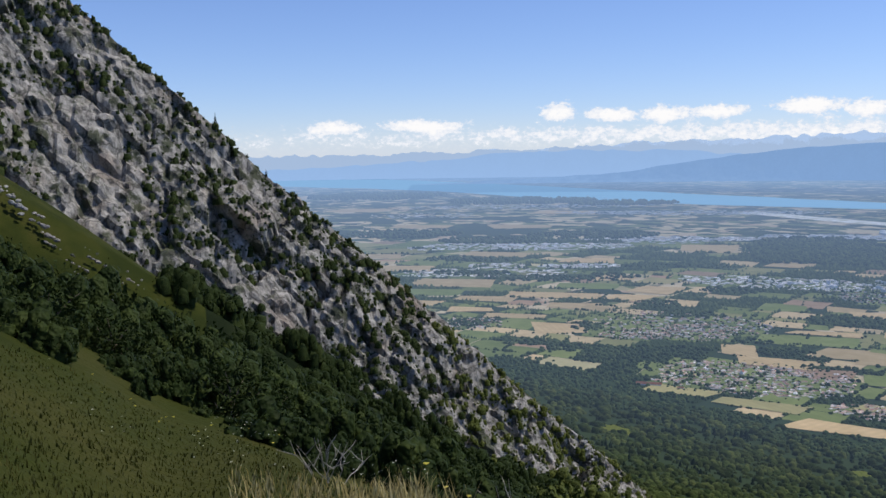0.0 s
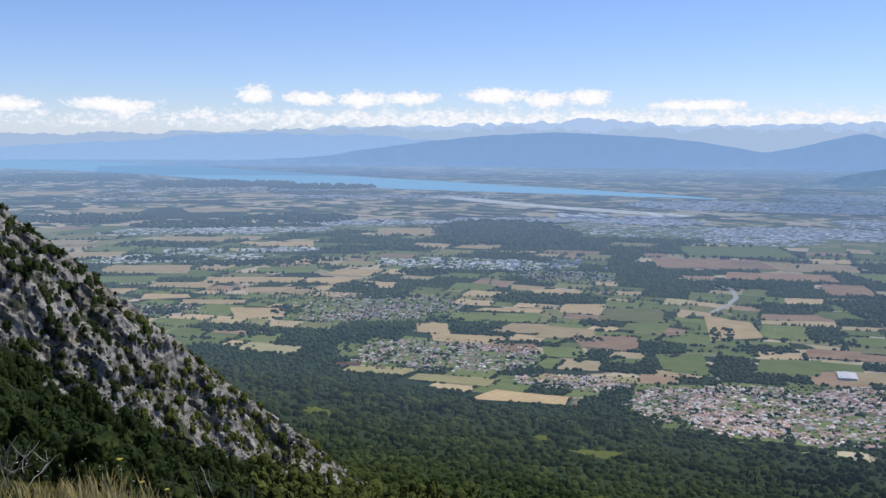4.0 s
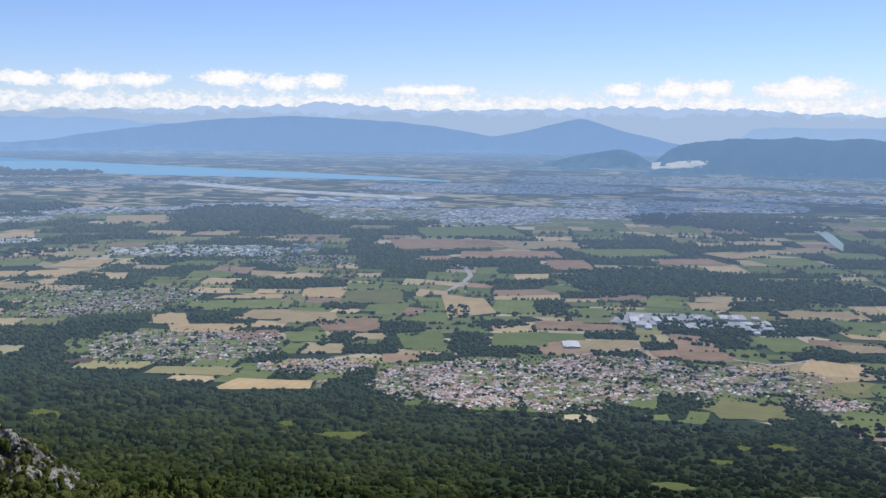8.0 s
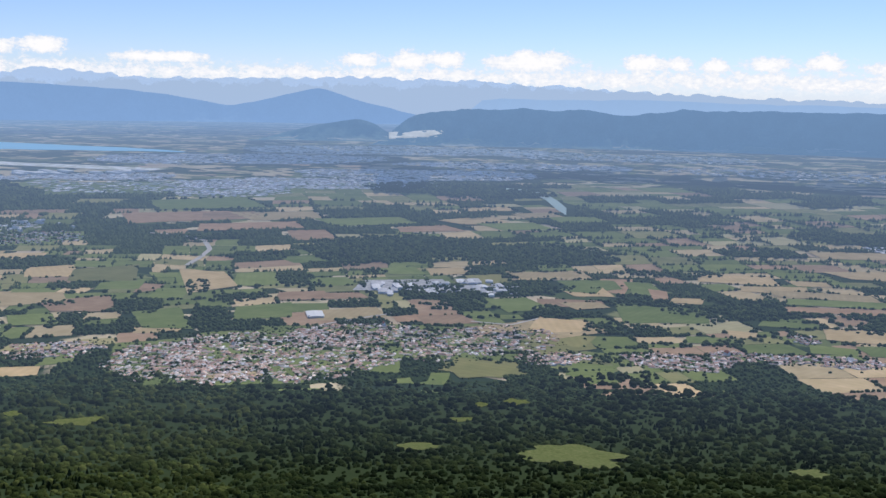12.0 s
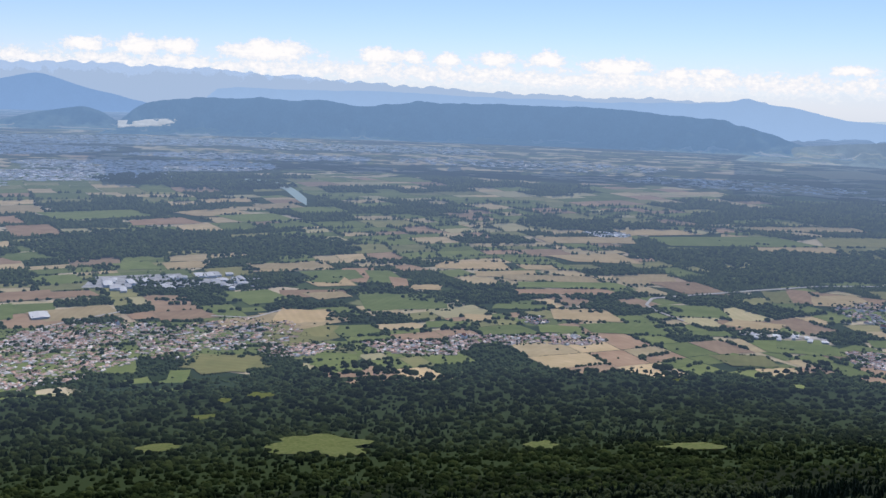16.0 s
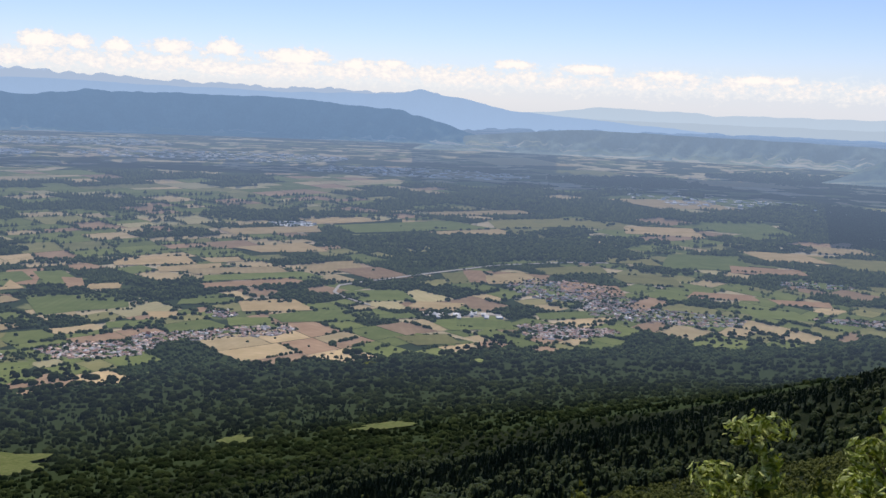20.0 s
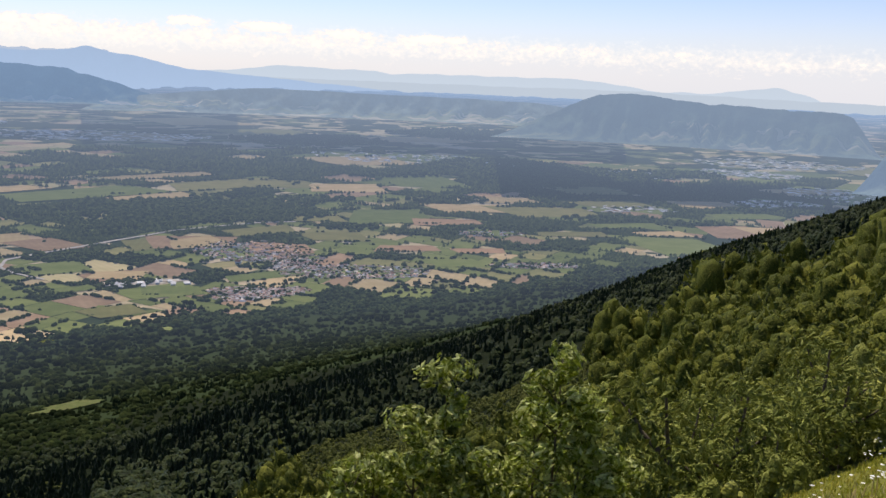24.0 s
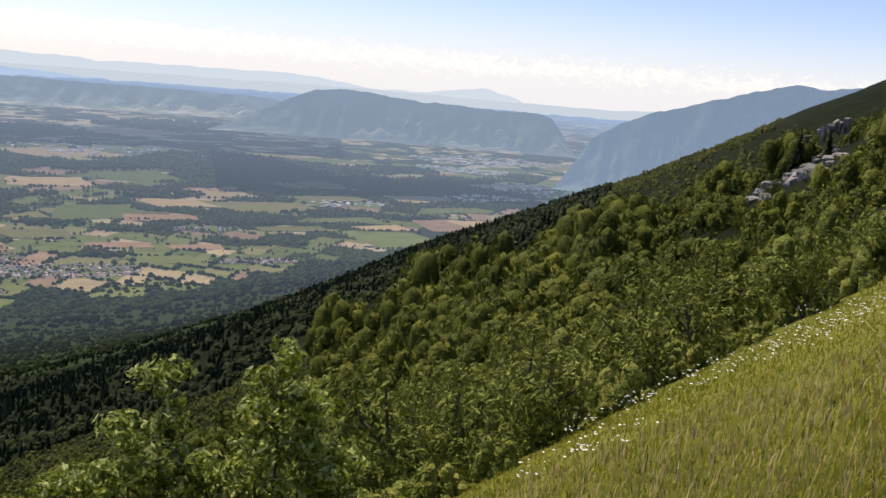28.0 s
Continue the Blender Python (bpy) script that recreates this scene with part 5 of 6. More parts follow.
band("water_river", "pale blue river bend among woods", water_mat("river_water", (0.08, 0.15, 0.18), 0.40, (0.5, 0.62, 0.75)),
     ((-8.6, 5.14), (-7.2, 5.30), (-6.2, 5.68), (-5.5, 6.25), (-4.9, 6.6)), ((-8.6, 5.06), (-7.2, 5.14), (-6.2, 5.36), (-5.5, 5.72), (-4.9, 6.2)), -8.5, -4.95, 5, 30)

# ---- the near slope: cliff, scrub, meadow ----


def part(name, verts, faces, mat, parent=None, label="", smooth=False, ids=None):
    mats = mat if isinstance(mat, list) else [mat]
    ob = new(name, mesh_of(name, verts, faces, mats, ids, smooth))
    if parent:
        ob.parent = parent
    return tagged(ob, label)


def limestone(name, pale, grey, dark, moss):
    m = Mat(name, 0.9)
    pos = m.place()
    mp = m.node("ShaderNodeMapping")
    mp.inputs["Scale"].default_value = (1.0, 1.0, 0.45)
    m.link(pos, mp.inputs["Vector"])
    n1, n2, n3 = m.noise(0.045, 5, pos), m.noise(0.35, 6, mp.outputs[0], 0.7), m.noise(2.2, 4, pos)
    c = m.ramp(n2, (0.30, dark), (0.46, grey), (0.66, pale))
    c = m.mix(m.ramp(n1, (0.52, (0, 0, 0)), (0.66, (0.7, 0.7, 0.7))), c, (0.34, 0.27, 0.21))
    c = m.mix(m.ramp(m.noise(0.11, 5, pos, 0.7), (0.53, (0, 0, 0)), (0.60, (0.85, 0.85, 0.85))), c, moss)
    c = m.mix(m.math("MULTIPLY", n3, 0.5), c, dark)
    # joints and bedding cracks
    wob = m.node("ShaderNodeVectorMath")
    wob.operation = "ADD"
    nv = m.t.nodes.new("ShaderNodeTexNoise")
    nv.inputs["Scale"].default_value, nv.inputs["Detail"].default_value = 0.25, 4
    m.link(pos, nv.inputs["Vector"])
    big = m.node("ShaderNodeVectorMath")
    big.operation = "SCALE"
    big.inputs["Scale"].default_value = 7.0
    m.link(nv.outputs["Color"], big.inputs[0])
    m.link(pos, wob.inputs[0])
    m.link(big.outputs[0], wob.inputs[1])
    for size, width, depth in ((0.085, 0.05, 0.8), (0.22, 0.05, 0.4)):
        vo = m.t.nodes.new("ShaderNodeTexVoronoi")
        vo.feature = "DISTANCE_TO_EDGE"
        vo.inputs["Scale"].default_value = size
        m.link(wob.outputs[0], vo.inputs["Vector"])
        c = m.mix(m.ramp(vo.outputs["Distance"], (0.0, (depth,) * 3), (width, (0, 0, 0))), c, dark)
    m.colour(c)
    return m.bump(m.math("ADD", n2, m.math("MULTIPLY", n3, 0.4)), 0.9, 0.8).m


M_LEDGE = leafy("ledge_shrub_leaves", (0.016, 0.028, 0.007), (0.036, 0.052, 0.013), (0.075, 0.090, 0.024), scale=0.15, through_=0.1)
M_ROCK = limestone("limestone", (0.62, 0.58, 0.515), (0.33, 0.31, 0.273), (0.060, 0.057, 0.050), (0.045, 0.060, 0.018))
# leaves kept dark: the gully's shade painted into their colour
M_SHADELEAF = leafy("shaded_shrub_leaves", (0.014, 0.024, 0.006), (0.028, 0.044, 0.010), (0.066, 0.085, 0.020), scale=0.3, through_=0.15, deep=0.7)
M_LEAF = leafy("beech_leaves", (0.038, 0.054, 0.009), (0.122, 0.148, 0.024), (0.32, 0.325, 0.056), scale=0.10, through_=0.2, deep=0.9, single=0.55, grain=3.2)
# pale tone: leaf undersides and painted glints; dark tone: painted gaps between leaves
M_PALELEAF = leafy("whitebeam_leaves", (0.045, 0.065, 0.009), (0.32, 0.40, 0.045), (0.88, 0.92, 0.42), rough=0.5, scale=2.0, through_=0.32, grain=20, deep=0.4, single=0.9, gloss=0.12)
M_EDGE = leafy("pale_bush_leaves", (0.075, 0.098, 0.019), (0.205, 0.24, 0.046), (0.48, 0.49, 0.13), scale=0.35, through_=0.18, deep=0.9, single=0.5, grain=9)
bk = Mat("bark", 0.9)
bk.colour(bk.ramp(bk.noise(9, 4, bk.place()), (0.3, (0.07, 0.055, 0.04)), (0.7, (0.19, 0.16, 0.125))))
M_BARK = bk.m
dw = Mat("dead_wood", 0.9)
dw.colour(dw.ramp(dw.noise(14, 4, dw.place()), (0.3, (0.20, 0.18, 0.15)), (0.7, (0.42, 0.39, 0.34))))
M_DEAD = dw.m


def ridged(x, y, octaves, seed):
    total, amp = 0, 0.5
    for o in range(octaves):
        total = total + amp * (1 - np.abs(2 * vnoise(x, y, seed + o) - 1) * 2)
        x, y, amp = x * 2.1 + 3.3, y * 2.1 + 7.7, amp * 0.52
    return total


def blocks(u, v, seed):
    """Broken cells: a random level for each and its nearness to the cell's edge."""
    iu, iv = np.floor(u), np.floor(v)
    near, next_, level = np.full(u.shape, 9.0), np.full(u.shape, 9.0), np.zeros(u.shape)
    for di in (-1, 0, 1):
        for dj in (-1, 0, 1):
            a, b = iu + di, iv + dj
            dist = np.hypot(a + 0.15 + 0.7 * hashed(a, b, seed) - u, b + 0.15 + 0.7 * hashed(a, b, seed + 1) - v)
            closer = dist < near
            next_ = np.where(closer, near, np.minimum(next_, dist))
            tilt = (hashed(a, b, seed + 3) - 0.5) * (u - a) + (hashed(a, b, seed + 4) - 0.5) * (v - b)
            level = np.where(closer, hashed(a, b, seed + 2) - 0.5 + 0.9 * tilt, level)
            near = np.minimum(near, dist)
    return level, np.exp(-((next_ - near) / 0.09) ** 2)


def cliff():
    """The bare rock face of the spur: ledges, ribs and cracks."""
    ax, ay = place(-81.6, 420)
    bx, by = place(-51, 430)
    l = math.hypot(bx - ax, by - ay)
    ux, uy = (bx - ax) / l, (by - ay) / l
    s, n = np.meshgrid(np.arange(-230, 400, 1.5), np.arange(-14, 150, 1.25), indexing="ij")
    base = 70 + (-131 - 70) * s / l - np.where(n > 0, 1.15 * n, -0.8 * n)
    warp = 10 * fbm(s / 30, n / 30, 3, 60)
    rib = ridged((s + n * 0.55 + warp) / 46, (n + warp) / 60, 4, 61) * 6.5
    slab = ridged((s - n * 0.3) / 15, (n + s * 0.5 + warp) / 11, 3, 67) * 4.2
    cell, crack = blocks((s + 0.5 * n) / 24, (n - 0.35 * s + warp) / 15, 73)
    cell2, crack2 = blocks((s - 0.2 * n + warp) / 8, (n + 0.3 * s) / 5.5, 79)
    cell3, crack3 = blocks((s + 0.4 * n) / 3.6, (n - 0.25 * s + 0.4 * warp) / 2.6, 83)
    slab = 0.4 * slab + 6.0 * cell - 2.6 * crack + 2.6 * cell2 - 1.2 * crack2 + 0.9 * cell3 - 0.5 * crack3
    grit = ridged(s / 4.5, n / 4.5, 2, 71) * 1.1
    ledge = 2.2 * np.abs(((n * 0.8 + s * 0.25 + warp) / 17) % 1.0 - 0.5)
    out = (rib + slab + grit + ledge) * np.clip((n + 14) / 22, 0.25, 1) + 0.2
    low = np.clip((s - 270) / 130, 0, 1) * 12
    x = ax + s * ux + (n + out * 0.75) * uy
    y = ay + s * uy - (n + out * 0.75) * ux
    z = base + out * 0.65 - low
    ob = part("cliff", np.stack([x, y, z], -1).reshape(-1, 3), grid_faces(s.shape[0], s.shape[1])[:, ::-1], M_ROCK)
    tagged(ob, "steep grey limestone face with ledges and cracks", "cliff", kind="structure")
    return x, y, z, s, n


CX, CY, CZ, CS, CN = cliff()


# shrubs on the ledges, in two sloping bands and down the crest of the cliff
cb_, ce_ = np.degrees(np.arctan2(CX, CY)), np.degrees(np.arctan2(CZ - EYE, np.hypot(CX, CY)))
rag = fbm(CS / 26, CN / 20, 4, 90)
band_a = np.interp(cb_, (-79, -76.6, -74.6, -72.5, -70.9, -69.4, -67.5, -66.2), (4.8, 2.2, -0.2, -1.5, -3.8, -6.1, -9.1, -11.5))
band_b = np.interp(cb_, (-75.7, -74.2, -71.7, -69.3, -67.1, -64.8, -62.8, -60.9), (3.2, 2.0, 0.3, -2.6, -5.6, -7.6, -8.3, -10.3))
nz = np.maximum(0.42 * np.exp(-((ce_ - band_a) / 0.8) ** 2) * (cb_ < -65.5), 0.46 * np.exp(-((ce_ - band_b) / 0.7) ** 2) * (cb_ > -76.5))
nz = nz + 0.55 * np.clip((cb_ + 67) / 6, 0, 1) * np.clip((CN - 8) / 20, 0, 1)
nz = np.maximum(nz, 0.30 * np.exp(-(CN / 6) ** 2)) + 0.42 * np.clip((CS - 120) / 150, 0, 1) + 0.25 * np.clip((CN - 45) / 50, 0, 1) * (cb_ > -70) + 0.6 * np.clip((CS - 265) / 60, 0, 1) + 0.16 * np.clip((CN - 100) / 30, 0, 1) * (cb_ > -75)
inview = (cb_ > -88) & (cb_ < -47) & (ce_ > -24)
pick_ = np.nonzero((inview & (nz + 0.10 * (cb_ > -69) + 1.5 * rag > 0.16)).ravel() & (rng.random(nz.size) < 0.50))[0]
wv = 0.6 + 2.6 * rng.random(len(pick_)) ** 2.2
low_end = cb_.ravel()[pick_] > -61.5 + 3 * rng.random(len(pick_))
for sel, mat, label in ((~low_end, M_LEDGE, "dark shrubs clinging to cliff ledges"), (low_end, M_SHRUB, "yellow-green bushes at the low end of the cliff")):
    q = pick_[sel]
    v, f, _ = strew(FARBUSHES, CX.ravel()[q], CY.ravel()[q], CZ.ravel()[q] - 0.3, wv[sel], wv[sel] * 1.2)
    tagged(part("cliff_scrub", v, f, mat, smooth=True), label, "shrubs", kind="stuff")


def meadow_edge(b):
    return np.interp(b, (-90, -85, -80.7, -76.6, -70.5, -68, -60, -50, 40, 52, 60, 66, 71, 75, 78, 82, 90), (13, 13.2, 13.8, 13.3, 12.6, 9.6, 8.0, 6.5, 3, 7, 11, 13.2, 14.8, 16, 17.5, 21, 27))


def scrub(name, label, b0, b1, d0, d1, gap, mat, protos, size, seed, thin=-0.25, full=0.6):
    x, y, d, b = scatter(b0, b1, d0, d1, gap)
    k = (d > meadow_edge(b) * (1.02 + 0.25 * rng.random(len(d)))) & (fbm(x / 22, y / 22, 3, seed) > thin)
    # the steep grass patch under the cliff stays open
    e = np.degrees(np.arctan2(land(x, y) - EYE, d))
    k &= ~((b < -74.8) & (d > 30) & (e > np.interp(b, (-90, -84.6, -79.8, -74.6), (-9.4, -10.6, -11.9, -12.8))) & (fbm(x / 16, y / 16, 3, seed + 5) < 0.2))
    _, s, n = spur(x, y, -81.6, 420, 70, -51, 430, -131, 1, 1)
    k &= ~((n > -60) & (n < 92) & (s < 400) & (x < 0) & (d > 200))
    # bare rock ledges on the shoulder
    crag = np.interp(b, (73.6, 78.4), (-5.2, -1.7))
    k &= ~((b > 73.4) & (b < 78.8) & (e > crag - 2.3) & (e < crag + 0.3))
    # below the spruces the bushes keep to the foot of the bank
    k &= ~((b > 0) & (e > np.interp(b, (20, 30, 34, 38, 44, 50, 54), (-28, -25.2, -24.8, -24.2, -22.4, -19.6, 20))))
    x, y, d = x[k], y[k], d[k]
    w = np.maximum(size, d * gap * full) * (0.45 + 1.35 * rng.random(len(d)) ** 1.7)
    w = w * np.where((np.degrees(np.arctan2(x, y)) > 68) & (d > 55), np.interp(d, (110, 330), (0.66, 0.32)), 1.0)
    v, f, _ = strew(protos, x, y, land(x, y) - 0.15 * w, w, w * (1.0 + 0.8 * rng.random(len(d))))
    tagged(part(name, v, f, mat, smooth=True), label, "shrubs", kind="stuff")


scrub("slope_scrub", "sunlit yellow-green beech scrub on the slope", 52, 92, 42, 330, 0.043, M_LEAF, BUSHES, 1.1, 100, -0.2, 0.74)
scrub("slope_scrub", "green scrub among spruces on the slope", 30, 52, 50, 330, 0.044, M_LEAF, BUSHES, 1.0, 101, -0.25, 0.72)
scrub("edge_scrub", "low leafy bushes along the meadow edge", 30, 90, 7, 50, 0.047, M_EDGE, MIDBUSHES, 0.36, 130, -0.2, 0.66)
scrub("edge_scrub", "low dark bushes along the meadow edge", -88, -50, 9, 40, 0.05, M_SHADELEAF, MIDBUSHES, 0.32, 131, -0.2)
# the darker leaves stop where the painted shade ends
scrub("gully_scrub", "yellow-green scrub on the open slope", -54, -40, 60, 360, 0.040, M_SHRUB, BUSHES, 0.9, 112, -0.3)
scrub("gully_scrub", "dark green scrub filling the gully", -90, -54, 38, 360, 0.041, M_SHADELEAF, BUSHES, 0.7, 110, -0.3, 0.42)


# ---- grass and flowers ----


def blades(name, label, b0, b1, d0, d1, gap, tall, mat):
    x, y, d, b = scatter(b0, b1, d0, d1, gap)
    k = (d < meadow_edge(b) * 1.05)
    x, y, d = x[k], y[k], d[k]
    n = len(x)
    h = tall * (0.45 + 0.9 * rng.random(n) ** 1.5) * (1 + 0.5 * fbm(x / 1.5, y / 1.5, 2, 9))
    w = np.maximum(0.003, d * 0.0008) * (0.7 + 0.6 * rng.random(n))
    a, bend = rng.random(n) * 6.283, (0.15 + 0.5 * rng.random(n)) * h
    z = land(x, y) - 0.02
    ca, sa = np.cos(a), np.sin(a)
    # blades stand across the line of growth, leaning one way
    p0 = np.stack([x - sa * w, y + ca * w, z], -1)
    p1 = np.stack([x + sa * w, y - ca * w, z], -1)
    p2 = np.stack([x + ca * bend * 0.35 - sa * w * 0.7, y + sa * bend * 0.35 + ca * w * 0.7, z + h * 0.65], -1)
    p3 = np.stack([x + ca * bend * 0.35 + sa * w * 0.7, y + sa * bend * 0.35 - ca * w * 0.7, z + h * 0.65], -1)
    p4 = np.stack([x + ca * bend, y + sa * bend, z + h], -1)
    v = np.stack([p0, p1, p2, p3, p4], 1).reshape(-1, 3)
    k = np.arange(n)[:, None] * 5
    f = np.concatenate([k + np.array([0, 1, 3]), k + np.array([0, 3, 2]), k + np.array([2, 3, 4])])
    tagged(part(name, v, f, mat), label, "grass", kind="stuff")


# one grass in two tones: western shade and eastern sun painted in
M_SHADED_BLADE = leafy("grass_blades", (0.026, 0.034, 0.007), (0.052, 0.060, 0.011), (0.125, 0.108, 0.032), scale=0.35, through_=0.3, grain=3, deep=0.5)
M_LIT_BLADE = leafy("lit_grass_blades", (0.20, 0.235, 0.024), (0.37, 0.375, 0.042), (0.60, 0.50, 0.12), scale=0.35, through_=0.3, grain=3, deep=0.35, single=0.35)
M_DRY = leafy("dry_grass_heads", (0.26, 0.205, 0.075), (0.44, 0.35, 0.13), (0.72, 0.61, 0.32), scale=0.7, through_=0.5, deep=0.15, single=0.8)
blades("meadow_grass", "green summer grass on a steep meadow", 46, 92, 2.2, 34, 0.0050, 0.075, M_LIT_BLADE)
blades("dry_grass", "tall dry grass with pale seed heads", 44, 92, 2.0, 9.5, 0.0125, 0.17, M_DRY)
blades("meadow_grass", "olive summer grass on a steep meadow", -92, -40, 2.2, 22, 0.0058, 0.055, M_SHADED_BLADE)
blades("dry_grass", "tall dry grass with pale seed heads", -92, -34, 2.2, 5.2, 0.012, 0.24, M_DRY)
blades("dry_grass", "fringe of dry grass along the meadow lip", -73, -50, 4.6, 9.0, 0.0125, 0.20, M_DRY)

blades("meadow_grass", "short olive grass round the standing place", -200, 160, 0.5, 9, 0.034, 0.10, M_SHADED_BLADE)


def flowers(name, label, b0, b1, d0, d1, gap, col, size, seed, most):
    m = Mat(name + "_petals", 0.6)
    m.colour(m.ramp(m.island(), (0.0, tuple(c * 0.8 for c in col)), (1.0, col)))
    x, y, d, b = scatter(b0, b1, d0, d1, gap)
    k = (d < meadow_edge(b) * 1.1) & (fbm(x / 2.2, y / 2.2, 3, seed) > most)
    x, y, d = x[k], y[k], d[k]
    w = size * (0.6 + 0.8 * rng.random(len(d)))
    sv = np.array([(0, 0, 0.25)] + [(math.cos(a), math.sin(a), 0.1 * (-1) ** i) for i, a in enumerate(np.arange(0, 6.2, 6.283 / 7))] + [(0.12, 0, -8), (-0.12, 0, -8)])
    sf = np.array([(0, 1 + i, 1 + (i + 1) % 7) for i in range(7)])
    v, f, _ = strew([(sv, sf)], x, y, land(x, y) + 0.16 + 0.2 * rng.random(len(d)), w, w)
    tagged(part(name, v, f, m.m), label, "flowers", kind="stuff")


flowers("white_flowers", "white umbel flowers scattered over the meadow", 62, 92, 8, 30, 0.015, (0.85, 0.85, 0.74), 0.014, 5, 0.02)
flowers("white_flowers", "small white flowers in olive grass", -90, -60, 6.5, 18, 0.023, (0.50, 0.50, 0.40), 0.0085, 8, 0.06)
flowers("yellow_flowers", "yellow wild flowers in the grass", -88, -55, 4, 20, 0.05, (0.45, 0.38, 0.06), 0.014, 12, 0.12)

# ---- single trees, shrubs and stones near by ----


def tube(points, radii, sides=6):
    """A tapered round limb through points."""
    pts = np.asarray(points, float)
    t = np.gradient(pts, axis=0)
    t /= np.linalg.norm(t, axis=1)[:, None]
    ref = np.array([0.3, 0.9, 0.1])
    a = np.cross(t, ref)
    a /= np.linalg.norm(a, axis=1)[:, None]
    b = np.cross(t, a)
    ang = np.arange(sides) * 2 * math.pi / sides
    r = np.asarray(radii, float)[:, None, None]
    v = pts[:, None] + r * (np.cos(ang)[None, :, None] * a[:, None] + np.sin(ang)[None, :, None] * b[:, None])
    q = grid_faces(len(pts), sides + 1)
    q = (q // (sides + 1)) * sides + (q % (sides + 1)) % sides
    return v.reshape(-1, 3), q


def limb(r, start, direction, length, bend=0.25, n=6):
    d = np.asarray(direction, float)
    d /= np.linalg.norm(d)
    out, p = [np.asarray(start, float)], np.asarray(start, float)
    for _ in range(n):
        d = d + bend * r.normal(size=3) * 0.5 + np.array([0, 0, 0.06])
        d /= np.linalg.norm(d)
        p = p + d * length / n
        out.append(p)
    return np.array(out)


def sprays(r, centres, radius, count, leaf, wild=0.3):
    """Leaf sprays massed round some centres."""
    n = count * len(centres)
    c0 = np.repeat(np.asarray(centres), count, axis=0)
    o = r.normal(size=(n, 3))
    o /= np.linalg.norm(o, axis=1)[:, None]
    c = c0 + o * np.repeat(np.asarray(radius), count)[:, None] * (0.45 + 0.65 * r.random((n, 1)) ** 0.6) * np.array([1, 1, 0.85])
    t = np.cross(o, r.normal(size=(n, 3)))
    t /= np.linalg.norm(t, axis=1)[:, None]
    q = np.cross(t, o + r.normal(size=(n, 3)) * wild)
    q /= np.linalg.norm(q, axis=1)[:, None]
    ln, wd = leaf * (0.6 + 0.8 * r.random((n, 1))), leaf * (0.30 + 0.25 * r.random((n, 1)))
    fold = np.cross(t, q) * wd * 0.5
    v = np.stack([c - t * ln, c + q * wd + fold, c + t * ln, c - q * wd + fold], 1).reshape(-1, 3)
    k = np.arange(n)[:, None] * 4
    return v, np.concatenate([k + np.array([0, 1, 2]), k + np.array([0, 2, 3])])


def leafy_tree(name, label, seed, height, spread, mat, leaf, count):
    r = np.random.default_rng(seed)
    root = tagged(new(name), label, "tree")
    top = limb(r, (0, 0, -0.3), (0.1 * r.normal(), 0.1 * r.normal(), 1), height * 0.8, 0.12, 7)
    v, f = tube(top, np.linspace(0.018, 0.006, len(top)) * height)
    part("trunk", v, f, M_BARK, root, "", True)
    centres, rad = [top[-1], top[-3]], [spread * 0.42, spread * 0.5]
    for k in range(5):
        s = top[1 + k % 4]
        a = k * 1.05 + r.random()
        l = limb(r, s, (math.cos(a), math.sin(a), 0.55), spread * (0.75 + 0.35 * r.random()), 0.25)
        v, f = tube(l, np.linspace(0.016, 0.005, len(l)) * height, 5)
        part("limb", v, f, M_BARK, root, "", True)
        centres += [l[-1], l[3]]
        rad += [spread * (0.32 + 0.16 * r.random()), spread * 0.34]
    for k in range(4):
        a = k * 1.6 + r.random()
        centres.append(np.array([math.cos(a) * spread * 0.55, math.sin(a) * spread * 0.55, height * (0.16 + 0.12 * r.random())]))
        rad.append(spread * 0.42)
    v, f = sprays(r, centres, rad, count, leaf)
    part("crown", v, f, mat, root)
    return root


def spruce(name, label, seed, height):
    r = np.random.default_rng(seed)
    root = tagged(new(name), label, "tree")
    v, f = tube([(0, 0, -0.5), (0, 0, height * 0.5), (0.02, 0, height)], np.array([0.022, 0.014, 0.003]) * height)
    part("trunk", v, f, M_BARK, root, "", True)
    vs, fs, o = [], [], 0
    for k in range(15):
        z = height * (0.08 + 0.90 * k / 15)
        rr = height * 0.24 * (1 - k / 15.5) * (0.8 + 0.4 * r.random())
        for j in range(9):
            a = j * 0.698 + k + r.random() * 0.5
            q = rr * (0.7 + 0.5 * r.random())
            tip = np.array([math.cos(a) * q, math.sin(a) * q, z - 0.25 * q])
            side = np.array([-math.sin(a), math.cos(a), 0]) * q * 0.22
            vs += [(0, 0, z + 0.05 * height), tuple(tip * [0.55, 0.55, 1] + side), tuple(tip), tuple(tip * [0.55, 0.55, 1] - side)]
            fs += [(o, o + 1, o + 2), (o, o + 2, o + 3)]
            o += 4
    part("crown", np.array(vs), np.array(fs), M_SPRUCE, root)
    return root


M_SPRUCE = leafy("spruce_needles", (0.010, 0.020, 0.008), (0.018, 0.032, 0.012), (0.032, 0.048, 0.018), scale=1.0, through_=0.1)


def stand_at(x, y, sink=0.05, turn=0.0, size=1.0):
    z = float(land(np.array([x]), np.array([y]))[0])
    return pose(x, y, z - sink, 0, 0, turn) @ Matrix.Diagonal((size, size, size, 1))


def planted(kind, spots, group):
    """Copies of a few trees over a list of plan points."""
    for k, (x, y, s) in enumerate(spots):
        tagged(copy_thing(kind[k % len(kind)], stand_at(x, y, 0.1, k * 77.0, s)), group=group)
    for o in kind:
        for c in (*o.children, o):
            bpy.data.objects.remove(c)


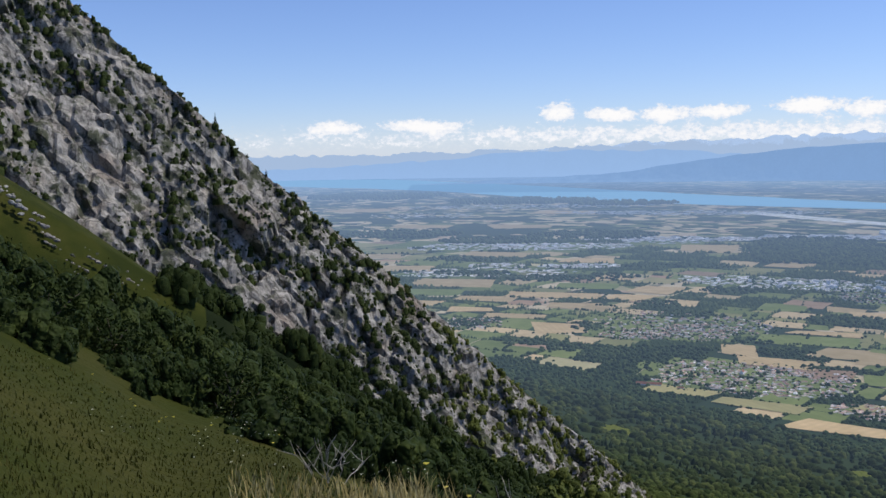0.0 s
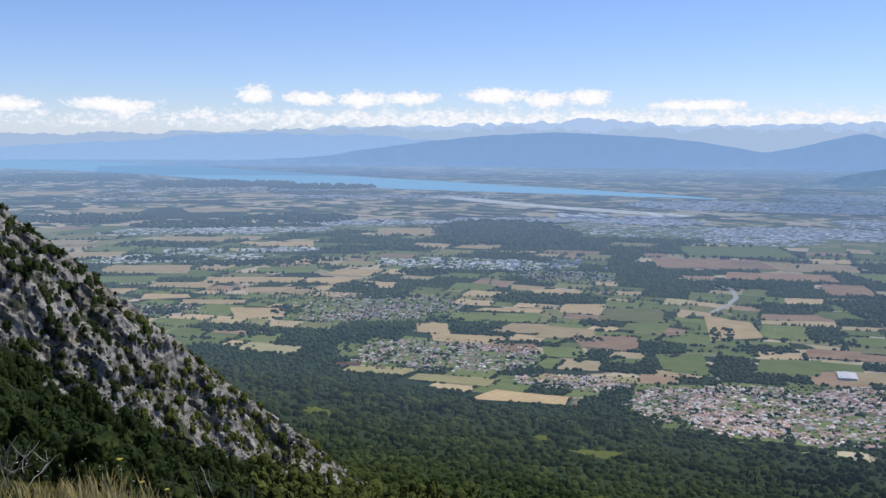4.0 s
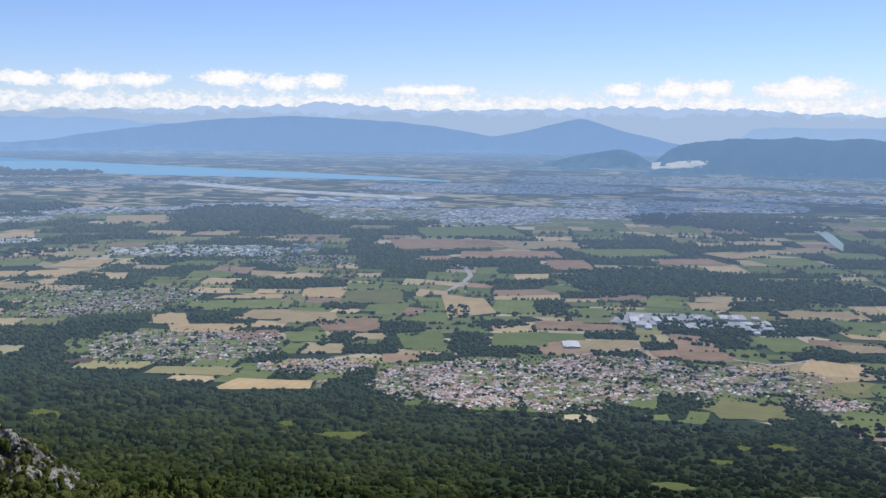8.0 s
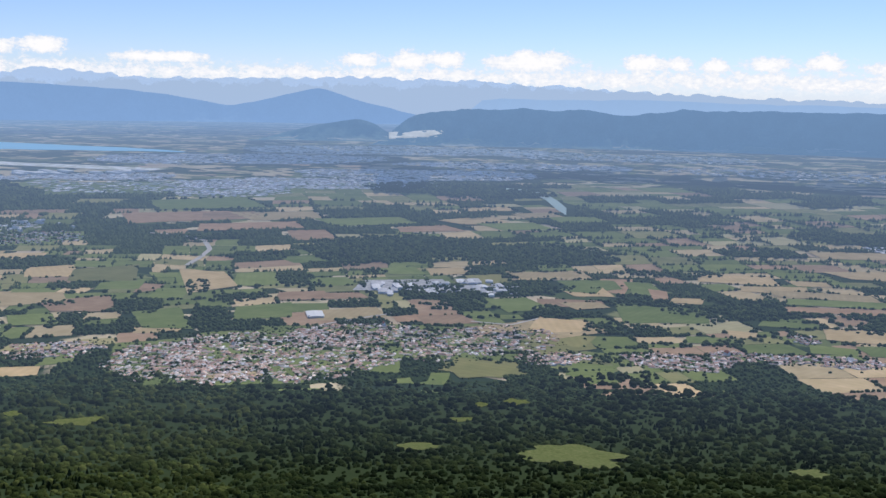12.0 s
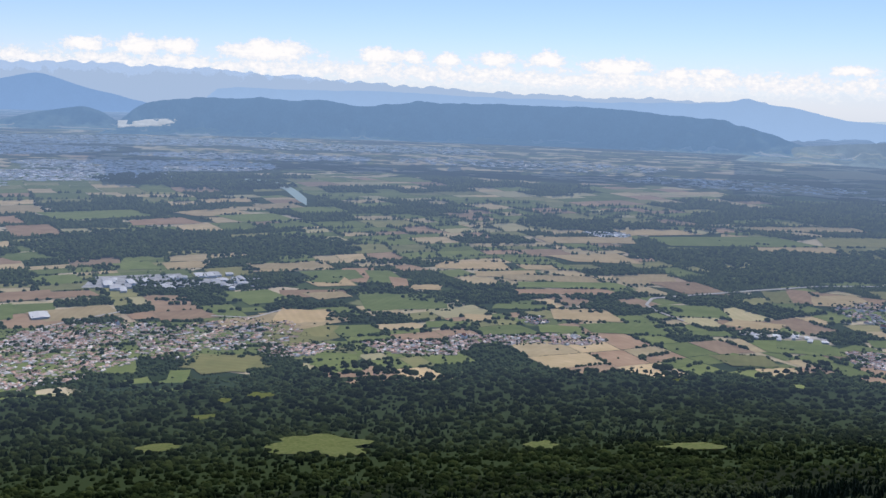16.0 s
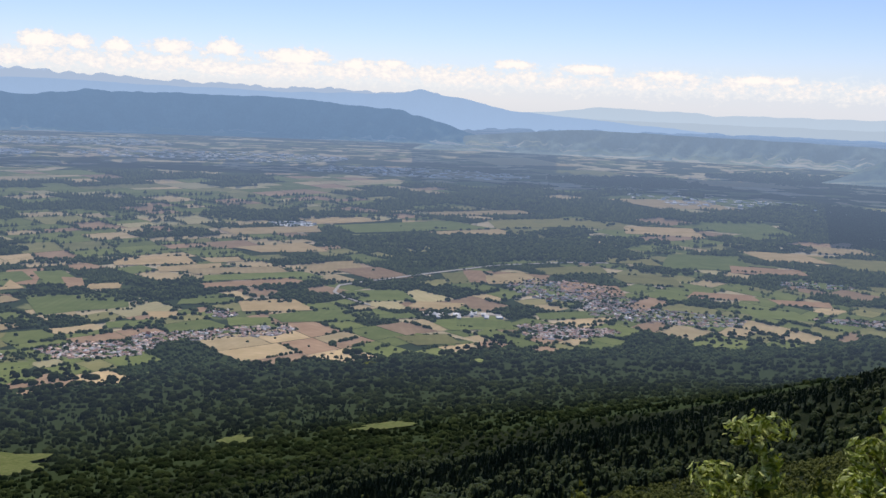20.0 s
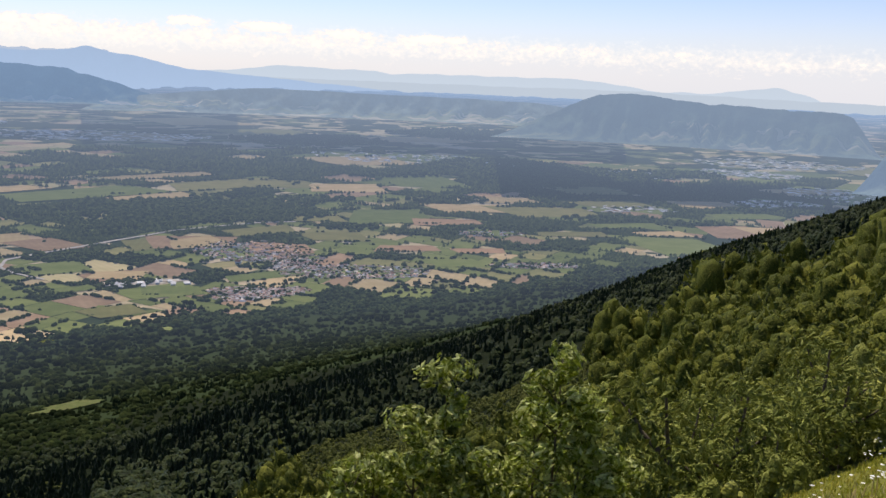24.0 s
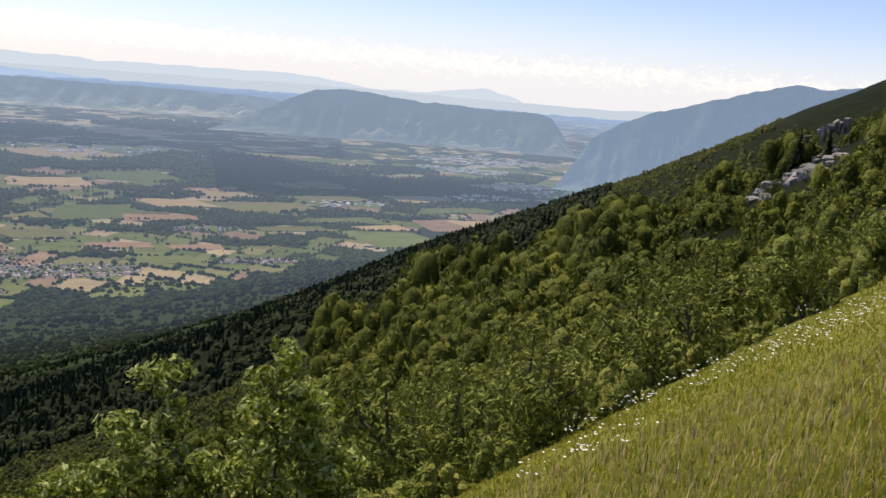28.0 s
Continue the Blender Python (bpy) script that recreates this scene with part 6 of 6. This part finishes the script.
def spots(b0, b1, d0, d1, n, s0, s1, seed):
    r = np.random.default_rng(seed)
    out = []
    while len(out) < n:
        b, d = r.uniform(b0, b1), d0 * (d1 / d0) ** r.random()
        if d > float(meadow_edge(b)) * 1.06:
            x, y = place(b, d)
            if all(math.hypot(x - px, y - py) > 0.034 * d + 0.5 for px, py, _ in out):
                out.append((x, y, r.uniform(s0, s1) * (0.7 + d / 110)))
    return out


BEECH = "yellow-green beech sapling on the sunny slope"
beeches = [leafy_tree("beech_tree", BEECH, 200 + k, 2.6, 1.0, M_EDGE, 0.095, 52) for k in range(5)]
planted(beeches, spots(54, 88, 12.5, 80, 95, 0.6, 1.5, 5), "beech saplings on the slope")
beeches = [leafy_tree("beech_tree", "rounded beech tree on the shoulder of the slope", 210 + k, 2.6, 1.1, M_LEAF, 0.10, 55) for k in range(3)]
planted(beeches, spots(69, 86, 85, 190, 36, 0.45, 0.9, 15), "beech trees on the shoulder")
DARKB = "dark green hazel bush in the gully"
hazels = [leafy_tree("hazel_bush", DARKB, 220 + k, 2.2, 1.0, M_SHADELEAF, 0.11, 45) for k in range(4)]
planted(hazels, spots(-88, -44, 15, 70, 75, 0.45, 0.85, 6), "hazel bushes in the gully")
SPR = "small dark spruce standing on the skyline"
spruces = [spruce("spruce_tree", SPR, 240 + k, 5.0) for k in range(3)]
far_spots = []
for kb, kd, ks in ((76.0, 150, 1.3), (77.5, 130, 0.9), (73.0, 190, 0.7), (66.8, 330, 1.1), (65.6, 380, 1.2)):
    far_spots.append((*place(kb, kd), ks))
planted(spruces, far_spots, "spruces on the shoulder")


def crest_trees():
    """Small wind-bent trees along the crest of the cliff."""
    kinds = [spruce("crest_pine", "small dark pine on the cliff crest", 260, 4.2), leafy_tree("crest_bush", "round dark bush on the cliff crest", 262, 3.6, 1.9, M_SHADELEAF, 0.2, 40)]
    crest = int(np.argmin(np.abs(CN[0])))
    for k, (s, which, size) in enumerate(((62, 0, 1.5), (75, 1, 0.6), (82, 0, 0.8), (108, 1, 0.7), (126, 1, 0.6), (40, 0, 0.7), (176, 1, 0.5), (262, 1, 1.0), (215, 1, 0.6), (300, 1, 1.1), (330, 1, 1.0), (356, 1, 1.2))):
        i = int(np.argmin(np.abs(CS[:, 0] - s)))
        x, y, z = CX[i, crest], CY[i, crest], CZ[i, crest]
        copy_thing(kinds[which], pose(x, y, z - 0.4, 0, 0, k * 60) @ Matrix.Diagonal((size, size, size, 1)))
    for o in kinds:
        for c in (*o.children, o):
            bpy.data.objects.remove(c)


crest_trees()


def whitebeam():
    """The shrub close by: slender stems with big pale-backed leaves."""
    root = tagged(new("whitebeam_shrub"), "leafy whitebeam shrub with pale shining leaves beside the meadow", "shrub")
    # bearing, distance, height of the tip above the ground, fullness
    for b, d, tip_dip, full, seed in ((47.6, 10.0, 16.6, 1.3, 1), (46.2, 10.4, 19.8, 0.9, 2), (49.0, 10.0, 19.6, 0.8, 3), (40.6, 10.2, 17.9, 0.9, 4), (39.0, 9.8, 21.0, 0.8, 5),
                                      (36.4, 9.6, 23.0, 0.7, 6), (43.8, 9.6, 22.6, 0.9, 7), (51.0, 9.8, 22.8, 0.7, 8), (42.0, 9.9, 22.8, 0.8, 9), (35.0, 9.4, 24.0, 0.6, 10)):
        r = np.random.default_rng(300 + seed)
        x, y = place(b, d)
        z = float(land(np.array([x]), np.array([y]))[0])
        top = EYE - d * math.tan(radians(tip_dip))
        h = top - z
        stem = limb(r, (x, y, z - 0.1), (0.05 * r.normal(), 0.05 * r.normal(), 1), h, 0.08, 8)
        stem[:, :2] += (np.array([x, y]) - stem[-1, :2]) * np.linspace(0, 1, len(stem))[:, None]
        v, f = tube(stem, np.linspace(0.03, 0.006, len(stem)))
        st = part("stem", v, f, M_BARK, root, "", True)
        centres, rad = [], []
        for k in range(int(22 * full)):
            i = r.integers(3, len(stem))
            a = r.random() * 6.283
            out = (0.12 + 0.30 * full * (1 - i / len(stem)) + 0.08 * r.random())
            p = stem[i] + np.array([math.cos(a) * out, math.sin(a) * out, 0.1 + 0.15 * r.random()])
            tv, tf = tube(np.array([stem[i], (stem[i] + p) / 2 + [0, 0, 0.03], p]), (0.009, 0.006, 0.003), 4)
            part("twig", tv, tf, M_BARK, st, "", True)
            centres.append(p)
            rad.append(0.11 + 0.09 * r.random())
        centres += [stem[-1], stem[-2]]
        rad += [0.08, 0.13]
        v, f = sprays(r, centres, rad, 46, 0.060, 0.9)
        part("leaves", v, f, M_PALELEAF, st)


whitebeam()


def dead_shrub(bearing, dist, size, seed):
    root = tagged(new("dead_shrub"), "bare grey dead branches at the meadow edge", "shrub")
    r = np.random.default_rng(seed)
    x, y = place(bearing, dist)
    z = float(land(np.array([x]), np.array([y]))[0])
    for k in range(9):
        a = r.random() * 6.283
        l = limb(r, (x + 0.1 * r.normal(), y + 0.1 * r.normal(), z - 0.05), (0.6 * math.cos(a), 0.6 * math.sin(a), 1), size * (0.6 + 0.5 * r.random()), 0.4, 7)
        v, f = tube(l, np.linspace(0.010, 0.003, len(l)) * size, 5)
        br = part("branch", v, f, M_DEAD, root, "", True)
        for j in (3, 5):
            t = limb(r, l[j], (r.normal(), r.normal(), 0.8), size * 0.35, 0.3, 4)
            v, f = tube(t, np.linspace(0.007, 0.002, len(t)), 4)
            part("twig", v, f, M_DEAD, br, "", True)


dead_shrub(-56.0, 9.2, 0.9, 41)
dead_shrub(-67.3, 9.6, 0.62, 42)


def boulder(seed, nu=18, nv=12):
    a, e = np.meshgrid(np.linspace(0, 2 * math.pi, nu, endpoint=False), np.linspace(-1.2, 1.55, nv), indexing="ij")
    d = np.stack([np.cos(a) * np.cos(e), np.sin(a) * np.cos(e), np.sin(e)], -1)
    r = np.random.default_rng(seed)
    cut = np.ones(a.shape)
    for _ in range(13):
        n = r.normal(size=3)
        n /= np.linalg.norm(n)
        cut = np.minimum(cut, r.uniform(0.42, 0.8) / np.maximum(d @ n, 0.05))
    cut = cut * (1 + 0.12 * fbm(a * 2, e * 2, 3, seed))
    q = grid_faces(nu, nv, True)
    return (d * cut[..., None]).reshape(-1, 3), np.concatenate([q[:, [0, 1, 2]], q[:, [0, 2, 3]]])


ROCKS = [boulder(s) for s in range(400, 406)]
STONES = [boulder(s, 9, 6) for s in range(410, 416)]


def outcrop(bearing, dist, w, h, n, seed, lift=0.5):
    """Broken limestone blocks showing through the scrub."""
    root = tagged(new("rock_outcrop"), "pale broken limestone outcrop amid slope scrub", "rock")
    r = np.random.default_rng(seed)
    x0, y0 = place(bearing, dist)
    for k in range(n):
        u = (k / max(1, n - 1) - 0.5) * 2
        x, y = place(bearing + u * math.degrees(w / dist) / 2, dist + r.uniform(-0.1, 0.1) * w)
        z = float(land(np.array([x]), np.array([y]))[0])
        s = w / n * r.uniform(0.8, 1.9)
        v, f = ROCKS[r.integers(0, 6)]
        t = r.random() * 6.28
        c, sn = math.cos(t), math.sin(t)
        vv = np.stack([(v[:, 0] * c - v[:, 1] * sn) * s + x, (v[:, 0] * sn + v[:, 1] * c) * s + y, v[:, 2] * s * h + z + lift * s * h], -1)
        part("rock", vv, f, M_ROCK, root)


outcrop(66.7, 140, 3, 1.0, 4, 5, 2.2)


def ledge(b0, dip0, b1, dip1, n, size, seed):
    """A broken limestone ledge climbing the slope."""
    root = tagged(new("rock_ledge"), "sunlit broken limestone ledge climbing the scrubby slope", "rock")
    r = np.random.default_rng(seed)
    for k in range(n):
        t = (k + r.random()) / n
        b_, dip_ = b0 + (b1 - b0) * t + r.normal() * 0.12, dip0 + (dip1 - dip0) * t + r.normal() * 0.16
        d = min(sight(b_, dip_), 150.0) * 0.955
        x, y = place(b_, d)
        z = EYE - d * math.tan(radians(dip_))
        q = size * r.uniform(0.5, 1.3)
        v, f = ROCKS[r.integers(0, 6)]
        a = r.random() * 6.28
        c, sn = math.cos(a), math.sin(a)
        vv = np.stack([(v[:, 0] * c - v[:, 1] * sn) * q * 1.3 + x, (v[:, 0] * sn + v[:, 1] * c) * q * 1.3 + y, v[:, 2] * q * 0.8 + z], -1)
        # each block reaches down into the ground
        vv[:, 2] = np.where(vv[:, 2] < z, z - (z - vv[:, 2]) * 4.0, vv[:, 2])
        part("rock", vv, f, M_PALEROCK, root)


def stones(bs, ds, n, size, seed):
    """A streak of pale stones running down the grass."""
    r = np.random.default_rng(seed)
    t = r.random(n)
    q = np.linspace(0, 1, len(bs))
    b, dip = np.interp(t, q, bs) + r.normal(size=n) * 0.12, np.interp(t, q, ds) + r.normal(size=n) * 0.10
    d = np.array([sight(bb, dd) for bb, dd in zip(b, dip)])
    b, d = b[d > 85], d[d > 85]
    n = len(d)
    x, y = place(b, d)
    w = size * (0.3 + r.random(n)) * d / 260
    v, f, _ = strew(STONES, x, y, land(x, y), w, w * 0.7)
    tagged(part("stone_streak", v, f, M_PALEROCK), "streak of pale limestone stones down a grass slope", "stones", kind="stuff")


M_PALEROCK = limestone("weathered_limestone", (0.55, 0.53, 0.49), (0.40, 0.385, 0.36), (0.16, 0.155, 0.15), (0.08, 0.09, 0.04))
ledge(73.8, 5.1, 78.0, 1.9, 26, 0.75, 1)
ledge(75.6, 3.9, 78.4, 2.2, 12, 0.9, 2)
ledge(76.6, 1.3, 78.2, 0.1, 8, 0.55, 3)
ledge(67.3, 8.9, 68.8, 7.9, 6, 0.5, 4)
stones((-84.5, -83.6, -82.6, -81.9), (1.0, 2.2, 3.3, 4.6), 60, 0.9, 3)
stones((-82.4, -81.0, -79.8, -78.6, -77.2), (4.2, 5.6, 6.8, 8.0, 9.2), 80, 0.55, 5)
stones((-80.2, -79.2), (5.0, 5.9), 16, 0.7, 7)
stones((-78.4, -77.4), (6.4, 7.2), 14, 0.6, 8)
stones((-84.6, -83.2), (6.9, 7.7), 18, 0.9, 9)
# pale blocks along the low end of the crest
q = np.nonzero((np.abs(CN - 2) < 9).ravel() & (CS > 215).ravel() & (CS < 398).ravel() & (rng.random(CN.size) < 0.12))[0]
wv = 0.5 + 1.7 * rng.random(len(q)) ** 2
v, f, _ = strew(STONES, CX.ravel()[q], CY.ravel()[q], CZ.ravel()[q] + 0.5, wv, wv * 0.8)
tagged(part("stone_streak", v, f, M_PALEROCK), "pale limestone blocks along the low end of the crest", "stones", kind="stuff")

# ---- buildings that stand out on the plain ----
M_WHITEHALL = distant("white_cladding", None, lambda m: m.ramp(m.each(), (0.0, (0.55, 0.56, 0.57)), (1.0, (0.85, 0.85, 0.83))))
M_REDROOF = distant("red_tile_roof", None, lambda m: m.ramp(m.noise(40, 3, m.plan()), (0.3, (0.42, 0.17, 0.10)), (0.7, (0.52, 0.24, 0.15))))
M_GREYROOF = distant("grey_metal_roof", None, lambda m: m.ramp(m.each(), (0.0, (0.40, 0.41, 0.43)), (1.0, (0.72, 0.72, 0.72))))


def hall(name, label, category, bearing, km, w, l, h, turn, roof_mat, pitch=0.12, wall=None):
    """A large building: its walls and its roof."""
    v, f, m = gable(0.5, 0.5, 1.0, 0.5)
    x0, y0 = place(bearing, km * 1000)
    a = radians(turn)
    vx, vy, vz = v[:, 0] * w, v[:, 1] * l, np.where(v[:, 2] > 1, h + (v[:, 2] - 1) * pitch * w * 2, v[:, 2] * h)
    x, y = x0 + vx * math.cos(a) - vy * math.sin(a), y0 + vx * math.sin(a) + vy * math.cos(a)
    z = float(land(np.array([x0]), np.array([y0]))[0])
    root = tagged(new(name), label, category)
    p = drawn(x, y, z + vz)
    for part_name, k, mat in (("wall", 0, wall or M_WHITEHALL), ("roof", 1, roof_mat)):
        ff = f[m == k]
        used = np.unique(ff)
        back = np.zeros(len(v), int)
        back[used] = np.arange(len(used))
        me = mesh_of(part_name, p[used], back[ff], [mat], None, False, np.stack([x, y], -1)[used] / 1000)
        new(part_name, me).parent = root
    return root


FARM = "long farm building with a bright red roof"
hall("farm_building", FARM, "farm", -48.2, 4.30, 22, 105, 8, 42 + 90, M_REDROOF, 0.3)
hall("farm_building", "small red-roofed barn beside a pale field", "farm", -46.4, 4.25, 14, 26, 6, 130, M_REDROOF, 0.3)
hall("sports_hall", "flat white hall at the village edge", "hall", -19.7, 4.47, 70, 120, 9, 25, M_WHITEHALL, 0.03)
r6 = np.random.default_rng(66)
for k in range(26):
    hall("warehouse", "pale industrial hall with a flat grey roof", "warehouse", r6.uniform(-17.0, -8.0), r6.uniform(4.95, 5.35), r6.uniform(25, 60), r6.uniform(50, 130), r6.uniform(7, 13), 20 + r6.uniform(-8, 8), M_GREYROOF, 0.03)
for k in range(9):
    hall("warehouse", "white industrial hall beside a sandy yard", "warehouse", r6.uniform(20.8, 25.2), 4.46 + r6.uniform(-0.05, 0.06), r6.uniform(15, 30), r6.uniform(35, 70), 8, -20 + r6.uniform(-8, 8), M_WHITEHALL, 0.04)
for k in range(22):
    hall("apartment_block", "pale apartment block in the town", "apartment block", r6.uniform(-43, -33), r6.uniform(7.6, 8.3), r6.uniform(16, 26), r6.uniform(50, 90), r6.uniform(12, 22), r6.uniform(0, 90), M_GREYROOF, 0.02)
for k in range(12):
    hall("airport_hall", "long white airfield hall", "hall", r6.uniform(-36, -28), r6.uniform(12.9, 13.4), r6.uniform(60, 130), r6.uniform(150, 380), 22, 55, M_WHITEHALL, 0.02)
for kb, kd in ((-24.5, 3.95), (-15.6, 4.25), (4.6, 4.0), (28.0, 4.9), (-43.0, 4.6)):
    hall("church", "village church with a steep roof and tower", "church", kb, kd, 13, 28, 13, 30, M_REDROOF, 0.6)
M_YARD = distant("paved_yard", None, lambda m: m.ramp(m.noise(30, 4, m.plan()), (0.35, (0.30, 0.30, 0.31)), (0.65, (0.52, 0.52, 0.51))))
CROPS["yard"] = (M_YARD, "grey paved yard round industrial halls")
CROPS["sand"] = (distant("gravel_pit", None, lambda m: m.ramp(m.noise(30, 4, m.plan()), (0.35, (0.48, 0.42, 0.33)), (0.65, (0.70, 0.66, 0.58)))), "pale gravel yard beside a village")
field("yard", -14.5, 5.2, 480, 330, 18)
field("yard", -10.0, 5.12, 420, 220, 14)
field("sand", 22.2, 4.48, 260, 70, -18)
field("sand", 24.4, 4.52, 200, 50, -20)
M_SCAR = far_mat("pale_rock_scar", (0.34, 0.34, 0.34), (0.46, 0.55, 0.68), 0.68)
ridge_scar("pale quarry cut into the wooded ridge", -13.8, -2.05, 1.6, 0.20, 14.6, M_SCAR, 3)
